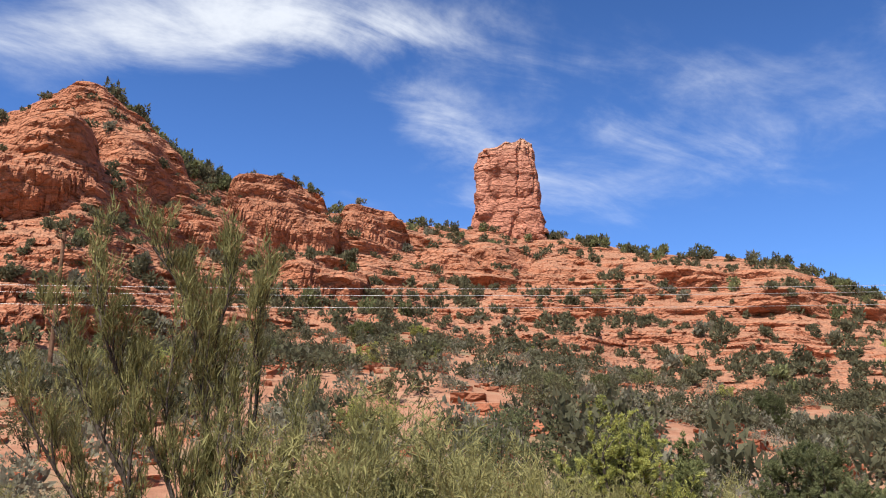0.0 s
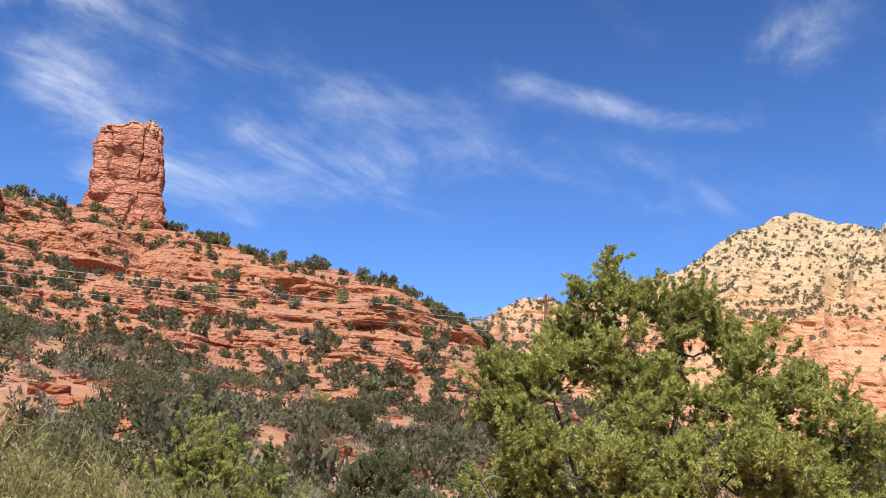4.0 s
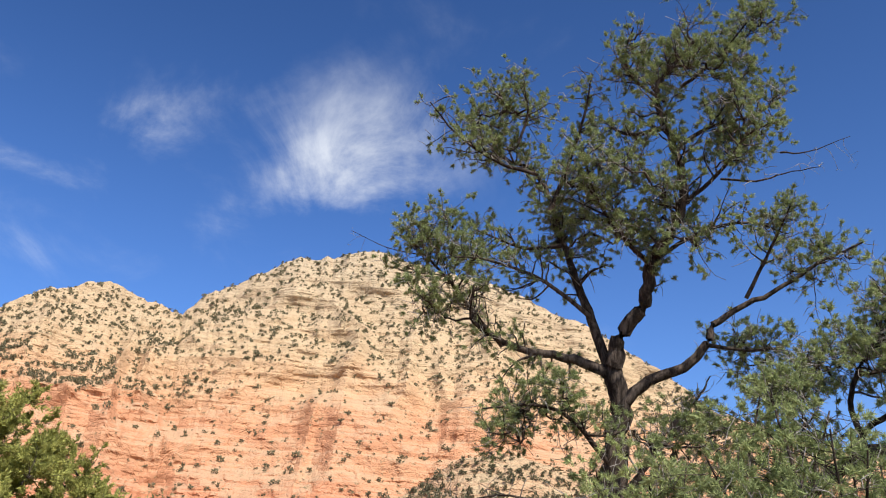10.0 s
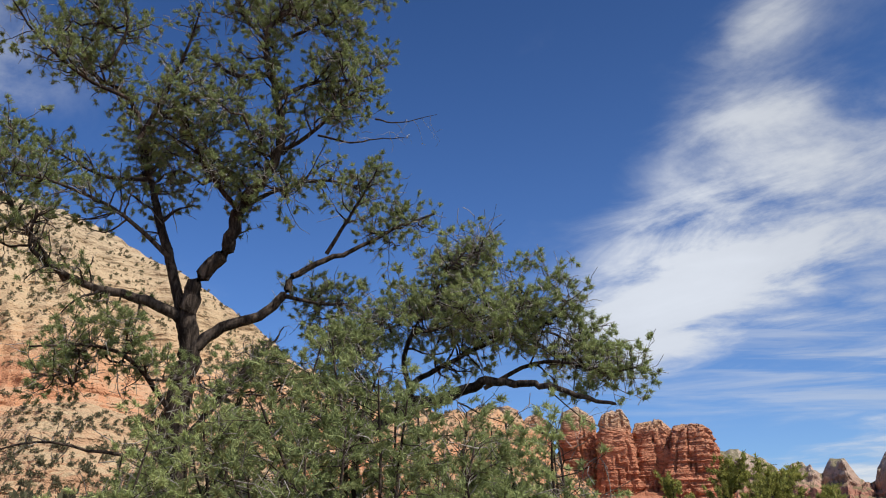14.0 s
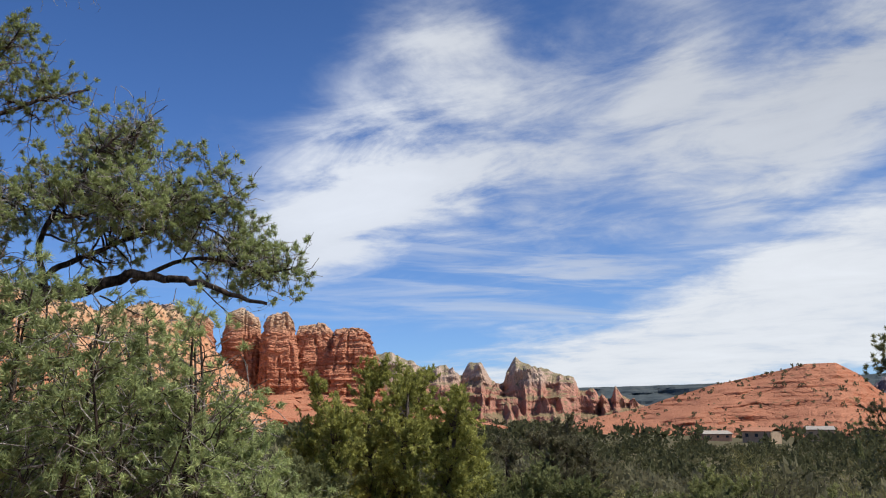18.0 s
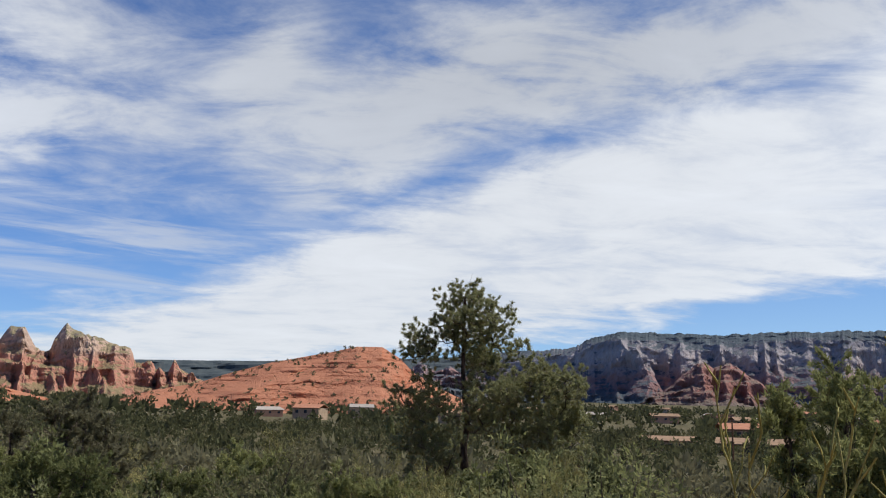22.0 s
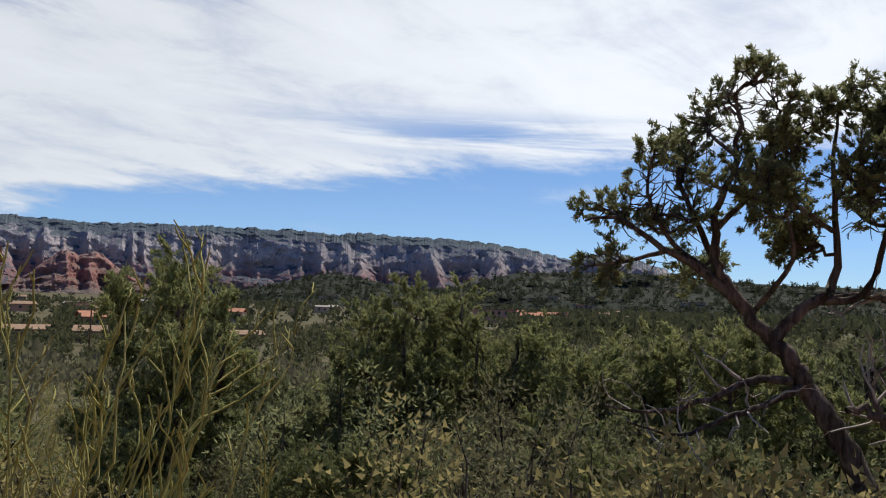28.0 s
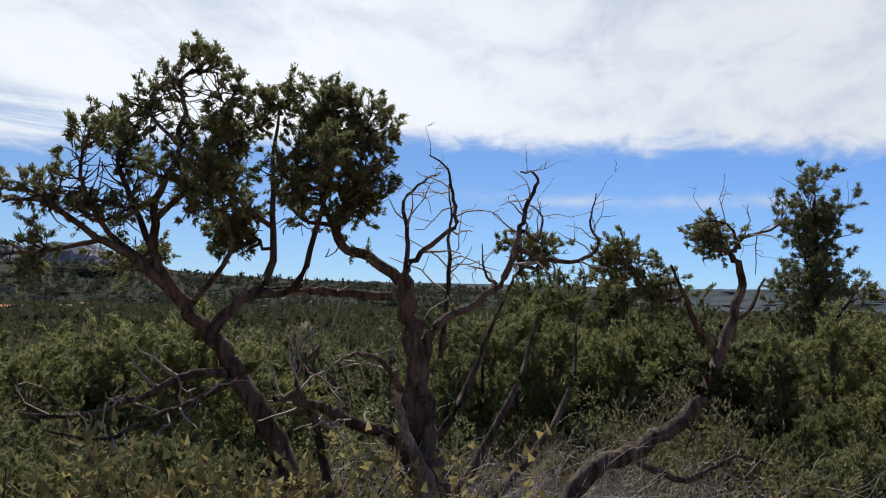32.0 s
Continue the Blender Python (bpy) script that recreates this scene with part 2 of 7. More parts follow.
def rock(name, bands, z0, z1, warp, fine, soil, soil_amount, dark, speck=None, speck_scale=0.3, crackle=1.0, upright=False):
    """Bedded sandstone. bands: colours from the height z0 up to z1; fine: thickness in metres of the thin beds; soil lies on the flat ledges."""
    m, gr, b, o = material(name)
    pos = gr.coord("Object")
    x, y, z = gr.split(pos)
    drift = gr.noise(pos, 0.4 / (fine * 12), 3)
    zz = gr.math("ADD", z, gr.math("MULTIPLY", gr.math("SUBTRACT", drift, 0.5), warp))
    base = gr.ramp(gr.span(zz, z0, z1, 0, 1, False), bands)
    side, rise = (0.4, 0.3) if upright else (0.10, 1.0)
    flat = gr.xyz(gr.math("MULTIPLY", x, side), gr.math("MULTIPLY", y, side), gr.math("MULTIPLY", z, rise))
    beds = gr.noise(flat, 0.5 / fine, 5, 0.65)
    blotch = gr.noise(pos, 0.16 / fine, 5, 0.6)
    base = gr.mix(gr.span(beds, 0.36, 0.66), base, gr.mix(1.0, base, (1.14, 1.18, 1.20, 1), "MULTIPLY"))
    base = gr.mix(gr.span(blotch, 0.50, 0.74, 0, 0.3 + 0.35 * crackle), base, dark)
    wob = gr.noise(pos, 0.5 / fine, 3, 0.6)
    tall = gr.xyz(gr.math("ADD", x, gr.math("MULTIPLY", wob, fine * 1.6)), gr.math("ADD", y, gr.math("MULTIPLY", wob, fine * 1.2)), gr.math("MULTIPLY", gr.math("ADD", z, gr.math("MULTIPLY", wob, fine * 0.9)), 0.35 if upright else 2.3))
    block = gr.cracks(tall, 0.26 / fine)
    chip = gr.cracks(tall, 0.85 / fine)
    tone = gr.split(gr.cells(tall, 0.26 / fine))[0]
    base = gr.mix(gr.span(tone, 0.0, 1.0, 0.0, 0.45 * crackle, False), base, gr.mix(1.0, base, (0.62, 0.56, 0.54, 1), "MULTIPLY"))
    base = gr.mix(gr.span(block, 0.0, 0.07, 0.7 * crackle, 0.0), base, dark)
    base = gr.mix(gr.span(chip, 0.0, 0.06, 0.4 * crackle, 0.0), base, dark)
    joints = gr.math("ADD", gr.span(block, 0.0, 0.16, 0.0, 1.0), gr.math("ADD", gr.span(chip, 0.0, 0.2, 0.0, 0.4), gr.math("MULTIPLY", tone, 0.8)))
    nx, ny, nz = gr.split(gr.geo("Normal"))
    rubble = gr.noise(pos, 1.3 / fine, 4, 0.7)
    level = gr.span(gr.math("ADD", nz, gr.math("MULTIPLY", gr.math("SUBTRACT", blotch, 0.5), 0.5)), 0.62, 0.92, 0, soil_amount)
    base = gr.mix(level, base, gr.mix(gr.span(rubble, 0.3, 0.75), soil, (soil[0] * 1.15, soil[1] * 1.2, soil[2] * 1.25, 1)))
    if speck:
        scrub = gr.noise(pos, speck_scale, 4, 0.75)
        base = gr.mix(gr.span(scrub, 0.60, 0.66, 0, 0.8), base, speck)
    gr.put(b.inputs["Base Color"], base)
    h = gr.math("ADD", gr.math("MULTIPLY", beds, 0.8), gr.math("ADD", gr.math("MULTIPLY", rubble, 0.35), gr.math("MULTIPLY", joints, 0.55)))
    bumped(gr, b, h, 1.0, fine * (0.25 + 1.35 * crackle * crackle))
    return m


RED = [(0.0, (0.39, 0.150, 0.085)), (0.35, (0.44, 0.180, 0.102)), (0.7, (0.46, 0.200, 0.116)), (1.0, (0.43, 0.172, 0.100))]
red_rock = rock("red_sandstone", RED, 0, 70, 10, 0.75, (0.40, 0.21, 0.13, 1), 0.7, (0.20, 0.075, 0.048, 1), None, 0.3, 0.6)
pillar_rock = rock("pillar_sandstone", [(0.0, (0.50, 0.215, 0.14)), (0.8, (0.54, 0.245, 0.165)), (1.0, (0.60, 0.36, 0.24))], 55, 84, 3, 0.9, (0.44, 0.22, 0.14, 1), 0.3, (0.30, 0.11, 0.075, 1), None, 0.3, 0.6)
cream_rock = rock("banded_cliff_sandstone", [(0.0, (0.44, 0.165, 0.088)), (0.10, (0.47, 0.195, 0.105)), (0.18, (0.51, 0.26, 0.145)), (0.28, (0.50, 0.24, 0.132)), (0.38, (0.52, 0.31, 0.175)), (0.50, (0.48, 0.34, 0.205)), (1.0, (0.42, 0.335, 0.23))],
                  0, 260, 45, 1.3, (0.44, 0.33, 0.21, 1), 0.5, (0.36, 0.22, 0.135, 1), (0.17, 0.15, 0.085, 1), 0.22, 0.32)
talus_rock = rock("pale_talus", [(0.0, (0.40, 0.22, 0.13)), (1.0, (0.45, 0.31, 0.19))], 0, 60, 20, 1.5, (0.42, 0.31, 0.19, 1), 0.9, (0.40, 0.25, 0.15, 1), (0.13, 0.12, 0.065, 1), 0.2, 0.4)
spire_rock = rock("spire_sandstone", [(0.0, (0.42, 0.165, 0.095)), (0.5, (0.50, 0.205, 0.12)), (0.80, (0.53, 0.24, 0.145)), (0.89, (0.57, 0.36, 0.23)), (1.0, (0.57, 0.43, 0.30))],
                  0, 120, 14, 2.4, (0.40, 0.22, 0.14, 1), 0.5, (0.27, 0.11, 0.07, 1), None, 0.3, 0.6)
butte_rock = rock("butte_sandstone", [(0.0, (0.34, 0.16, 0.115)), (0.46, (0.42, 0.20, 0.145)), (0.58, (0.42, 0.29, 0.225)), (1.0, (0.42, 0.345, 0.29))],
                  0, 140, 16, 4.0, (0.17, 0.15, 0.08, 1), 0.8, (0.23, 0.15, 0.115, 1), (0.13, 0.13, 0.08, 1), 0.06, 0.5, True)
low_red_rock = rock("low_red_sandstone", [(0.0, (0.34, 0.125, 0.07)), (1.0, (0.38, 0.145, 0.082))], -10, 60, 8, 1.6, (0.38, 0.18, 0.11, 1), 0.6, (0.28, 0.12, 0.075, 1), (0.13, 0.11, 0.06, 1), 0.14, 0.3)
# Distance haze and bluish shadow are mixed into these cliff colours.
hazy_mesa_rock = rock("mesa_cliff", [(0.0, (0.056, 0.070, 0.076)), (0.12, (0.09, 0.09, 0.095)), (0.20, (0.20, 0.115, 0.11)), (0.36, (0.27, 0.165, 0.155)), (0.46, (0.29, 0.225, 0.22)), (0.64, (0.37, 0.32, 0.315)), (0.80, (0.25, 0.23, 0.245)), (0.88, (0.10, 0.112, 0.122)), (1.0, (0.07, 0.086, 0.095))],
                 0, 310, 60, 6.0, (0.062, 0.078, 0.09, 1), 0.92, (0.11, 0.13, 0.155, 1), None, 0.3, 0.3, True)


def woodland(name, a, b2, scale, earth):
    m, gr, b, o = material(name)
    pos = gr.coord("Object")
    n1, n2 = gr.noise(pos, scale, 5, 0.7), gr.noise(pos, scale * 0.12, 3, 0.5)
    c = gr.mix(gr.span(n1, 0.4, 0.65), a, b2)
    c = gr.mix(gr.span(gr.math("ADD", n1, gr.math("MULTIPLY", n2, 0.5)), 0.86, 0.95, 0, 0.8), c, earth)
    gr.put(b.inputs["Base Color"], c)
    bumped(gr, b, n1, 1.0, 2.0)
    return m


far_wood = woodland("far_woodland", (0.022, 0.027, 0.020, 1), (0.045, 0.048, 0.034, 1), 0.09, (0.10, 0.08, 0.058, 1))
# The blue-grey stands in for air haze over the distant woodland.
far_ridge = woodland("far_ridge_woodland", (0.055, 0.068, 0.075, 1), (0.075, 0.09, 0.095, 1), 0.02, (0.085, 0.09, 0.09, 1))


def ground_material():
    m, gr, b, o = material("red_earth")
    pos = gr.coord("Object")
    big, mid, fine = gr.noise(pos, 0.06, 5, 0.6), gr.noise(pos, 0.7, 5, 0.65), gr.noise(pos, 14.0, 4, 0.7)
    c = gr.ramp(mid, [(0.3, (0.28, 0.13, 0.08)), (0.5, (0.37, 0.185, 0.115)), (0.7, (0.44, 0.26, 0.17))])
    dry = gr.ramp(fine, [(0.3, (0.12, 0.10, 0.055)), (0.7, (0.30, 0.25, 0.15))])
    c = gr.mix(gr.span(gr.math("ADD", big, gr.math("MULTIPLY", mid, 0.4)), 0.66, 0.80, 0, 0.85), c, dry)
    c = gr.mix(gr.span(fine, 0.62, 0.8, 0, 0.7), c, (0.5, 0.32, 0.22, 1))
    px, py, pz = gr.split(pos)
    scrub = gr.ramp(mid, [(0.3, (0.05, 0.055, 0.03)), (0.55, (0.09, 0.085, 0.05)), (0.75, (0.16, 0.125, 0.08))])
    c = gr.mix(gr.span(gr.math("SUBTRACT", py, gr.math("MULTIPLY", px, 0.45)), 2.0, -30.0, 0.0, 0.95), c, scrub)
    gr.put(b.inputs["Base Color"], c)
    bumped(gr, b, gr.math("ADD", mid, gr.math("MULTIPLY", fine, 0.5)), 0.8, 0.08)
    return m


earth = ground_material()


def leaf(name, dark, light, through=0.36):
    """Leaves: the colour drifts from leaf to leaf, and some light comes through."""
    m, gr, b, o = material(name)
    rnd = gr.geo("Random Per Island")
    ob = gr.tree.nodes.new("ShaderNodeObjectInfo").outputs["Random"]
    patch = gr.noise(gr.coord("Object"), 2.2, 3, 0.6)
    f = gr.math("ADD", gr.math("MULTIPLY", rnd, 0.55), gr.math("ADD", gr.math("MULTIPLY", patch, 0.5), gr.math("MULTIPLY", ob, 0.5)))
    c = gr.mix(gr.span(f, 0.25, 1.25, 0, 1, False), (*dark, 1), (*light, 1))
    gr.put(b.inputs["Base Color"], c)
    b.inputs["Roughness"].default_value = 0.75
    b.inputs["Specular IOR Level"].default_value = 0.06
    t = gr.tree.nodes.new("ShaderNodeBsdfTranslucent")
    gr.put(t.inputs[0], c)
    mixer = gr.tree.nodes.new("ShaderNodeMixShader")
    mixer.inputs[0].default_value = through
    gr.put(mixer.inputs[1], b.outputs[0])
    gr.put(mixer.inputs[2], t.outputs[0])
    gr.put(o.inputs[0], mixer.outputs[0])
    return m


juniper_leaf = leaf("juniper_foliage", (0.125, 0.145, 0.045), (0.54, 0.53, 0.16))
dark_juniper_leaf = leaf("dark_juniper_foliage", (0.085, 0.10, 0.05), (0.30, 0.31, 0.145), through=0.45)
pinyon_leaf = leaf("pinyon_needles", (0.14, 0.18, 0.075), (0.54, 0.60, 0.27))
hill_leaf = leaf("hillside_scrub_foliage", (0.075, 0.078, 0.047), (0.21, 0.195, 0.115))
olive_leaf = leaf("olive_scrub_foliage", (0.085, 0.083, 0.045), (0.23, 0.215, 0.115))
valley_pinyon_leaf = leaf("valley_pinyon_needles", (0.16, 0.17, 0.085), (0.42, 0.42, 0.21))
bush_leaf = leaf("green_bush_foliage", (0.10, 0.118, 0.05), (0.33, 0.34, 0.14))
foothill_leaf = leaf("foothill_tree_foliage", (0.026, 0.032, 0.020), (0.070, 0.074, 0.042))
# Paler than the hillside scrub: far haze is painted into the leaf colour.
hazy_mountain_leaf = leaf("mountain_scrub_foliage", (0.12, 0.115, 0.07), (0.25, 0.225, 0.14))
far_tree_leaf = leaf("far_tree_foliage", (0.044, 0.050, 0.027), (0.125, 0.127, 0.062))
sage_leaf = leaf("grey_scrub_foliage", (0.14, 0.135, 0.095), (0.30, 0.28, 0.20))
broom_stem = leaf("green_broom_stems", (0.13, 0.125, 0.05), (0.46, 0.42, 0.18), through=0.3)
thorn_stem = leaf("yellow_green_thorn_stems", (0.20, 0.19, 0.05), (0.42, 0.38, 0.14), through=0.05)
oak_leaf = leaf("scrub_oak_leaves", (0.11, 0.10, 0.04), (0.42, 0.35, 0.15), through=0.45)
dry_grass = leaf("dry_grass", (0.25, 0.20, 0.10), (0.50, 0.43, 0.25))
bare_twig = leaf("grey_bare_twigs", (0.20, 0.175, 0.15), (0.44, 0.40, 0.35), through=0.0)


def bark(name, dark, light, scale):
    m, gr, b, o = material(name)
    pos = gr.coord("Object")
    x, y, z = gr.split(pos)
    strip = gr.noise(gr.xyz(x, y, gr.math("MULTIPLY", z, 0.25)), scale, 5, 0.7, 0.4)
    big = gr.noise(pos, scale * 0.12, 3)
    c = gr.mix(gr.span(gr.math("ADD", strip, gr.math("MULTIPLY", gr.math("SUBTRACT", big, 0.5), 0.5)), 0.35, 0.7), (*dark, 1), (*light, 1))
    gr.put(b.inputs["Base Color"], c)
    bumped(gr, b, strip, 1.0, 0.02)
    return m


pinyon_bark = bark("pinyon_bark", (0.026, 0.020, 0.017), (0.135, 0.105, 0.085), 26)
juniper_bark = bark("juniper_bark", (0.045, 0.036, 0.03), (0.19, 0.155, 0.13), 30)
dead_wood = bark("silver_dead_wood", (0.12, 0.10, 0.085), (0.50, 0.45, 0.38), 22)
pinyon_twig = bark("pinyon_twigs", (0.17, 0.15, 0.135), (0.50, 0.46, 0.42), 40)
pole_wood = bark("utility_pole_wood", (0.10, 0.055, 0.035), (0.26, 0.15, 0.10), 9)


# ---- number noise for shaping ----
def hash01(ix, iy, iz, seed):
    h = (ix * 374761393 + iy * 668265263 + iz * 2147483647 + seed * 974634777) & 0xFFFFFFFF
    h = ((h ^ (h >> 13)) * 1274126177) & 0xFFFFFFFF
    h = h ^ (h >> 16)
    return (h & 0xFFFFFF) / 16777215.0


def vnoise(x, y, z, seed=0):
    fx, fy, fz = np.floor(x), np.floor(y), np.floor(z)
    ix, iy, iz = fx.astype(np.int64), fy.astype(np.int64), fz.astype(np.int64)
    u, v, w = x - fx, y - fy, z - fz
    u, v, w = u * u * (3 - 2 * u), v * v * (3 - 2 * v), w * w * (3 - 2 * w)
    total = 0.0
    for a in (0, 1):
        for b in (0, 1):
            for c in (0, 1):
                total = total + hash01(ix + a, iy + b, iz + c, seed) * (u if a else 1 - u) * (v if b else 1 - v) * (w if c else 1 - w)
    return total * 2 - 1


def fbm(x, y, z, octaves=4, seed=0, gain=0.5):
    total, amp = 0.0, 1.0
    for k in range(octaves):
        total = total + amp * vnoise(x, y, z, seed + k * 17)
        x, y, z, amp = x * 2.03 + 5.1, y * 2.03 + 1.7, z * 2.03 + 9.2, amp * gain
    return total


# ---- meshes ----
def quick_mesh(name, verts, faces, smooth=True):
    """A mesh from arrays: verts (n, 3), faces (m, k) of one size k."""
    me = bpy.data.meshes.new(name)
    verts, faces = np.asarray(verts, np.float32), np.asarray(faces, np.int32)
    me.vertices.add(len(verts))
    me.vertices.foreach_set("co", verts.ravel())
    k = faces.shape[1]
    me.loops.add(faces.size)
    me.loops.foreach_set("vertex_index", faces.ravel())
    me.polygons.add(len(faces))
    me.polygons.foreach_set("loop_start", np.arange(0, faces.size, k, dtype=np.int32))
    me.polygons.foreach_set("use_smooth", np.full(len(faces), smooth))
    me.update(calc_edges=True)
    me.validate()
    return me


def grid_faces(rows, cols, wrap=False):
    i = np.arange(rows - 1)[:, None] * cols
    j = np.arange(cols if wrap else cols - 1)[None, :]
    k = (j + 1) % cols
    return np.stack([i + j, i + k, i + cols + k, i + cols + j], -1).reshape(-1, 4)


def mesh_part(name, me, mat, parent=None, label="", kind=""):
    me.materials.append(mat)
    ob = new(name, me)
    if parent is not None:
        ob.parent = parent
    return tagged(ob, label, "", "", kind)


def spot(b, d, z=0.0):
    """The place at a bearing (degrees clockwise from +y) and a distance from the start of the walk."""
    return Vector((d * math.sin(radians(b)), d * math.cos(radians(b)), z))


EYE_Z = 1.7


# ---- ground ----
def lerp_table(x, table, col):
    return np.interp(x, [r[0] for r in table], [r[col] for r in table])


# bearing, height of the slope at 100 m
RISE = [(-180, -9), (-130, -7), (-80, 1), (-50, 6), (-27, 9), (-14, 13.5), (-2, 13.5), (6, 11), (12, 8), (20, 5.5), (35, 4), (60, 2), (90, 0), (110, -5), (140, -8), (180, -9)]


def ground_z(x, y):
    x, y = np.asarray(x, float), np.asarray(y, float)
    r = np.hypot(x, y)
    b = np.degrees(np.arctan2(x, y))
    s = lerp_table(b, RISE, 1)
    s = np.where(s > 0, s * np.clip((r - 14) / 86, 0, 1.6), s * np.clip((r - 5) / 110, 0, 1.0) ** 0.8)
    far = np.clip((r - 600) / 3000, 0, 1) * np.where(np.abs(b) > 115, 26, 0)
    bump = fbm(x * 0.05, y * 0.05, x * 0, 3, 5) * np.clip((r - 3) / 40, 0.05, 1) * 0.9 + fbm(x * 0.5, y * 0.5, x * 0, 3, 9) * 0.10
    return s + far + bump * np.clip(r / 6, 0.15, 1)


def make_ground():
    cols, rows = 300, 170
    t = np.linspace(0, 1, rows)
    r = 0.02 + 4800 * (np.exp(t * 9.2) - 1) / (math.exp(9.2) - 1) + t * 12
    a = np.radians(np.arange(cols) * 360 / cols)
    rr, aa = np.meshgrid(r, a, indexing="ij")
    x, y = rr * np.sin(aa), rr * np.cos(aa)
    z = ground_z(x.ravel(), y.ravel()).reshape(x.shape)
    me = quick_mesh("ground", np.stack([x, y, z], -1).reshape(-1, 3), grid_faces(rows, cols, True)[:, ::-1])
    tagged(mesh_part("ground", me, earth), "red desert earth with gravel and dry grass patches", "ground", "", "structure")


make_ground()


# ---- rock ridges ----
def stair(q, cliff):
    """Risers and treads: for a phase q the shift of the height and of the way back, in steps."""
    f = q - np.floor(q)
    lo, hi = 0.5 - cliff / 2, 0.5 + cliff / 2
    up = np.interp(f, [0, lo, hi, 1], [0, 0.08, 0.92, 1])
    back = np.interp(f, [0, lo, hi, 1], [0, 0.47, 0.53, 1])
    return up - f, back - f


def ridge(name, crest, foot, b0, b1, cols, rows, steps, lumps, mat, label, category, seed, power=1.0, behind=0.5, strength=1.0, knobs=(), spurs=None, jag=0.0, profile=None, block=(2.2, 0.55, 0.42), buttress=None):
    """A ridge round the camera's place. crest: bearing, elevation, distance of its skyline; foot: bearing, distance, height of its base.
    steps: thickness of the beds that stand out as ledges; lumps: size and depth of its bulges; knobs: bearing, elevation, distance, radius, height of domes."""
    b = np.linspace(b0, b1, cols)
    dc = lerp_table(b, crest, 2)
    zc = EYE_Z + dc * np.tan(np.radians(lerp_table(b, crest, 1)))
    db, zb = lerp_table(b, foot, 1), lerp_table(b, foot, 2)
    if jag:
        run = np.radians(b) * dc
        zc = zc + jag * (0.7 * fbm(run / (jag * 7), run * 0, run * 0, 4, seed + 1, 0.7))
    back = int(rows * 0.12)
    v = np.concatenate([np.linspace(0, 1, rows), np.linspace(1, 1 + behind, back + 1)[1:]])[:, None]
    vv = np.minimum(v, 1)
    d0 = db + (dc - db) * v
    up_face = vv
    if buttress:
        # great prows of rock that reach forward, with recesses between them
        run = (np.radians(b) * np.mean(dc))[None, :] + 0 * vv
        push = 0.0
        for k, share in ((1.0, 1.0), (0.48, 0.6), (0.22, 0.24), (0.1, 0.08)):
            w = buttress[0] * k
            bend = run + w * (0.35 * vnoise(run / w * 0.7, vv * 3, run * 0, seed + 61) + 0.5 * vv)
            push = push + share * (0.45 - np.abs(vnoise(bend / w, vv * 1.5, run * 0, seed + 63 + int(k * 100))) * 1.7)
        up_face = np.clip(vv + push * buttress[1] * np.interp(vv, [0, 0.12, 0.45, 0.72, 0.9], [0, 0.5, 1.0, 0.6, 0.0]), 0, 1)
    rise = np.interp(up_face, [p[0] for p in profile], [p[1] for p in profile]) if profile else vv ** power
    z0 = zb + (zc - zb) * rise
    z0 = np.where(v > 1, zc - (v - 1) * (zc - zb) * 0.9, z0)
    x, y = d0 * np.sin(np.radians(b)), d0 * np.cos(np.radians(b))
    size, depth = lumps
    swell = np.sin(np.pi * np.clip(vv * 0.92 + 0.02, 0, 1)) ** 0.6
    if spurs:
        # sharp spurs and gullies that run down from the cliff, with finer flutes in it
        run = (np.radians(b) * np.mean(dc))[None, :] + 0 * vv
        run = run + fbm(run / spurs[0], vv * 2.0, run * 0, 2, seed + 7) * spurs[0] * 0.3
        ribs = 0.5 - np.abs(vnoise(run / spurs[0], vv * 1.3, run * 0, seed + 3)) * 1.6
        ribs = ribs + 0.5 * (0.5 - np.abs(vnoise(run * 2.6 / spurs[0], vv * 3.5 + 4, run * 0, seed + 4)) * 1.6)
        ribs = ribs + 0.07 * (0.5 - np.abs(vnoise(run * 6.5 / spurs[0], vv * 4 + 9, run * 0, seed + 5)) * 1.6)
        z0 = z0 + ribs * spurs[1] * np.clip((1 - vv) * 3.0, 0, 1) * np.clip(vv * 2.5, 0, 1)
    d0 = d0 + fbm(x / size, y / size, z0 / size * 0.6, 4, seed) * depth * swell
    for kb, ke, kd, kr, kh in knobs:
        kx, ky = kd * math.sin(radians(kb)), kd * math.cos(radians(kb))
        q = np.hypot(x - kx, y - ky) / kr
        z0 = z0 + kh * np.sqrt(np.clip(1 - q ** 2.4, 0, 1))
    slope = (dc - db) / np.maximum(zc - zb, 1.0)
    d, z = d0, z0.copy()
    for n, (step, cliff, amount) in enumerate(steps):
        q = z0 / step + fbm(x / (size * 2), y / (size * 2), x * 0, 3, seed + 31 + n) * 0.35
        here = amount * strength * np.clip(0.6 + 2.0 * fbm(x / size * 1.6, y / size * 1.6, z0 / size * 3, 3, seed + 51 + n), 0.0, 1.4) * np.clip((1 - vv) * 14, 0.0, 1)
        du, dd = stair(q, cliff)
        z = z + du * step * here
        d = d + dd * step * here * slope
    beds = fbm(x * 0.02, y * 0.02, z * (1.6 / steps[-1][0]), 3, seed + 71)
    d = d + beds * steps[-1][0] * 0.35 * strength + fbm(x * 3 / size, y * 3 / size, z * 3 / size, 3, seed + 81) * depth * 0.16
    # broken blocks along the beds
    arc = np.radians(b)[None, :] * dc[None, :] + 0 * z
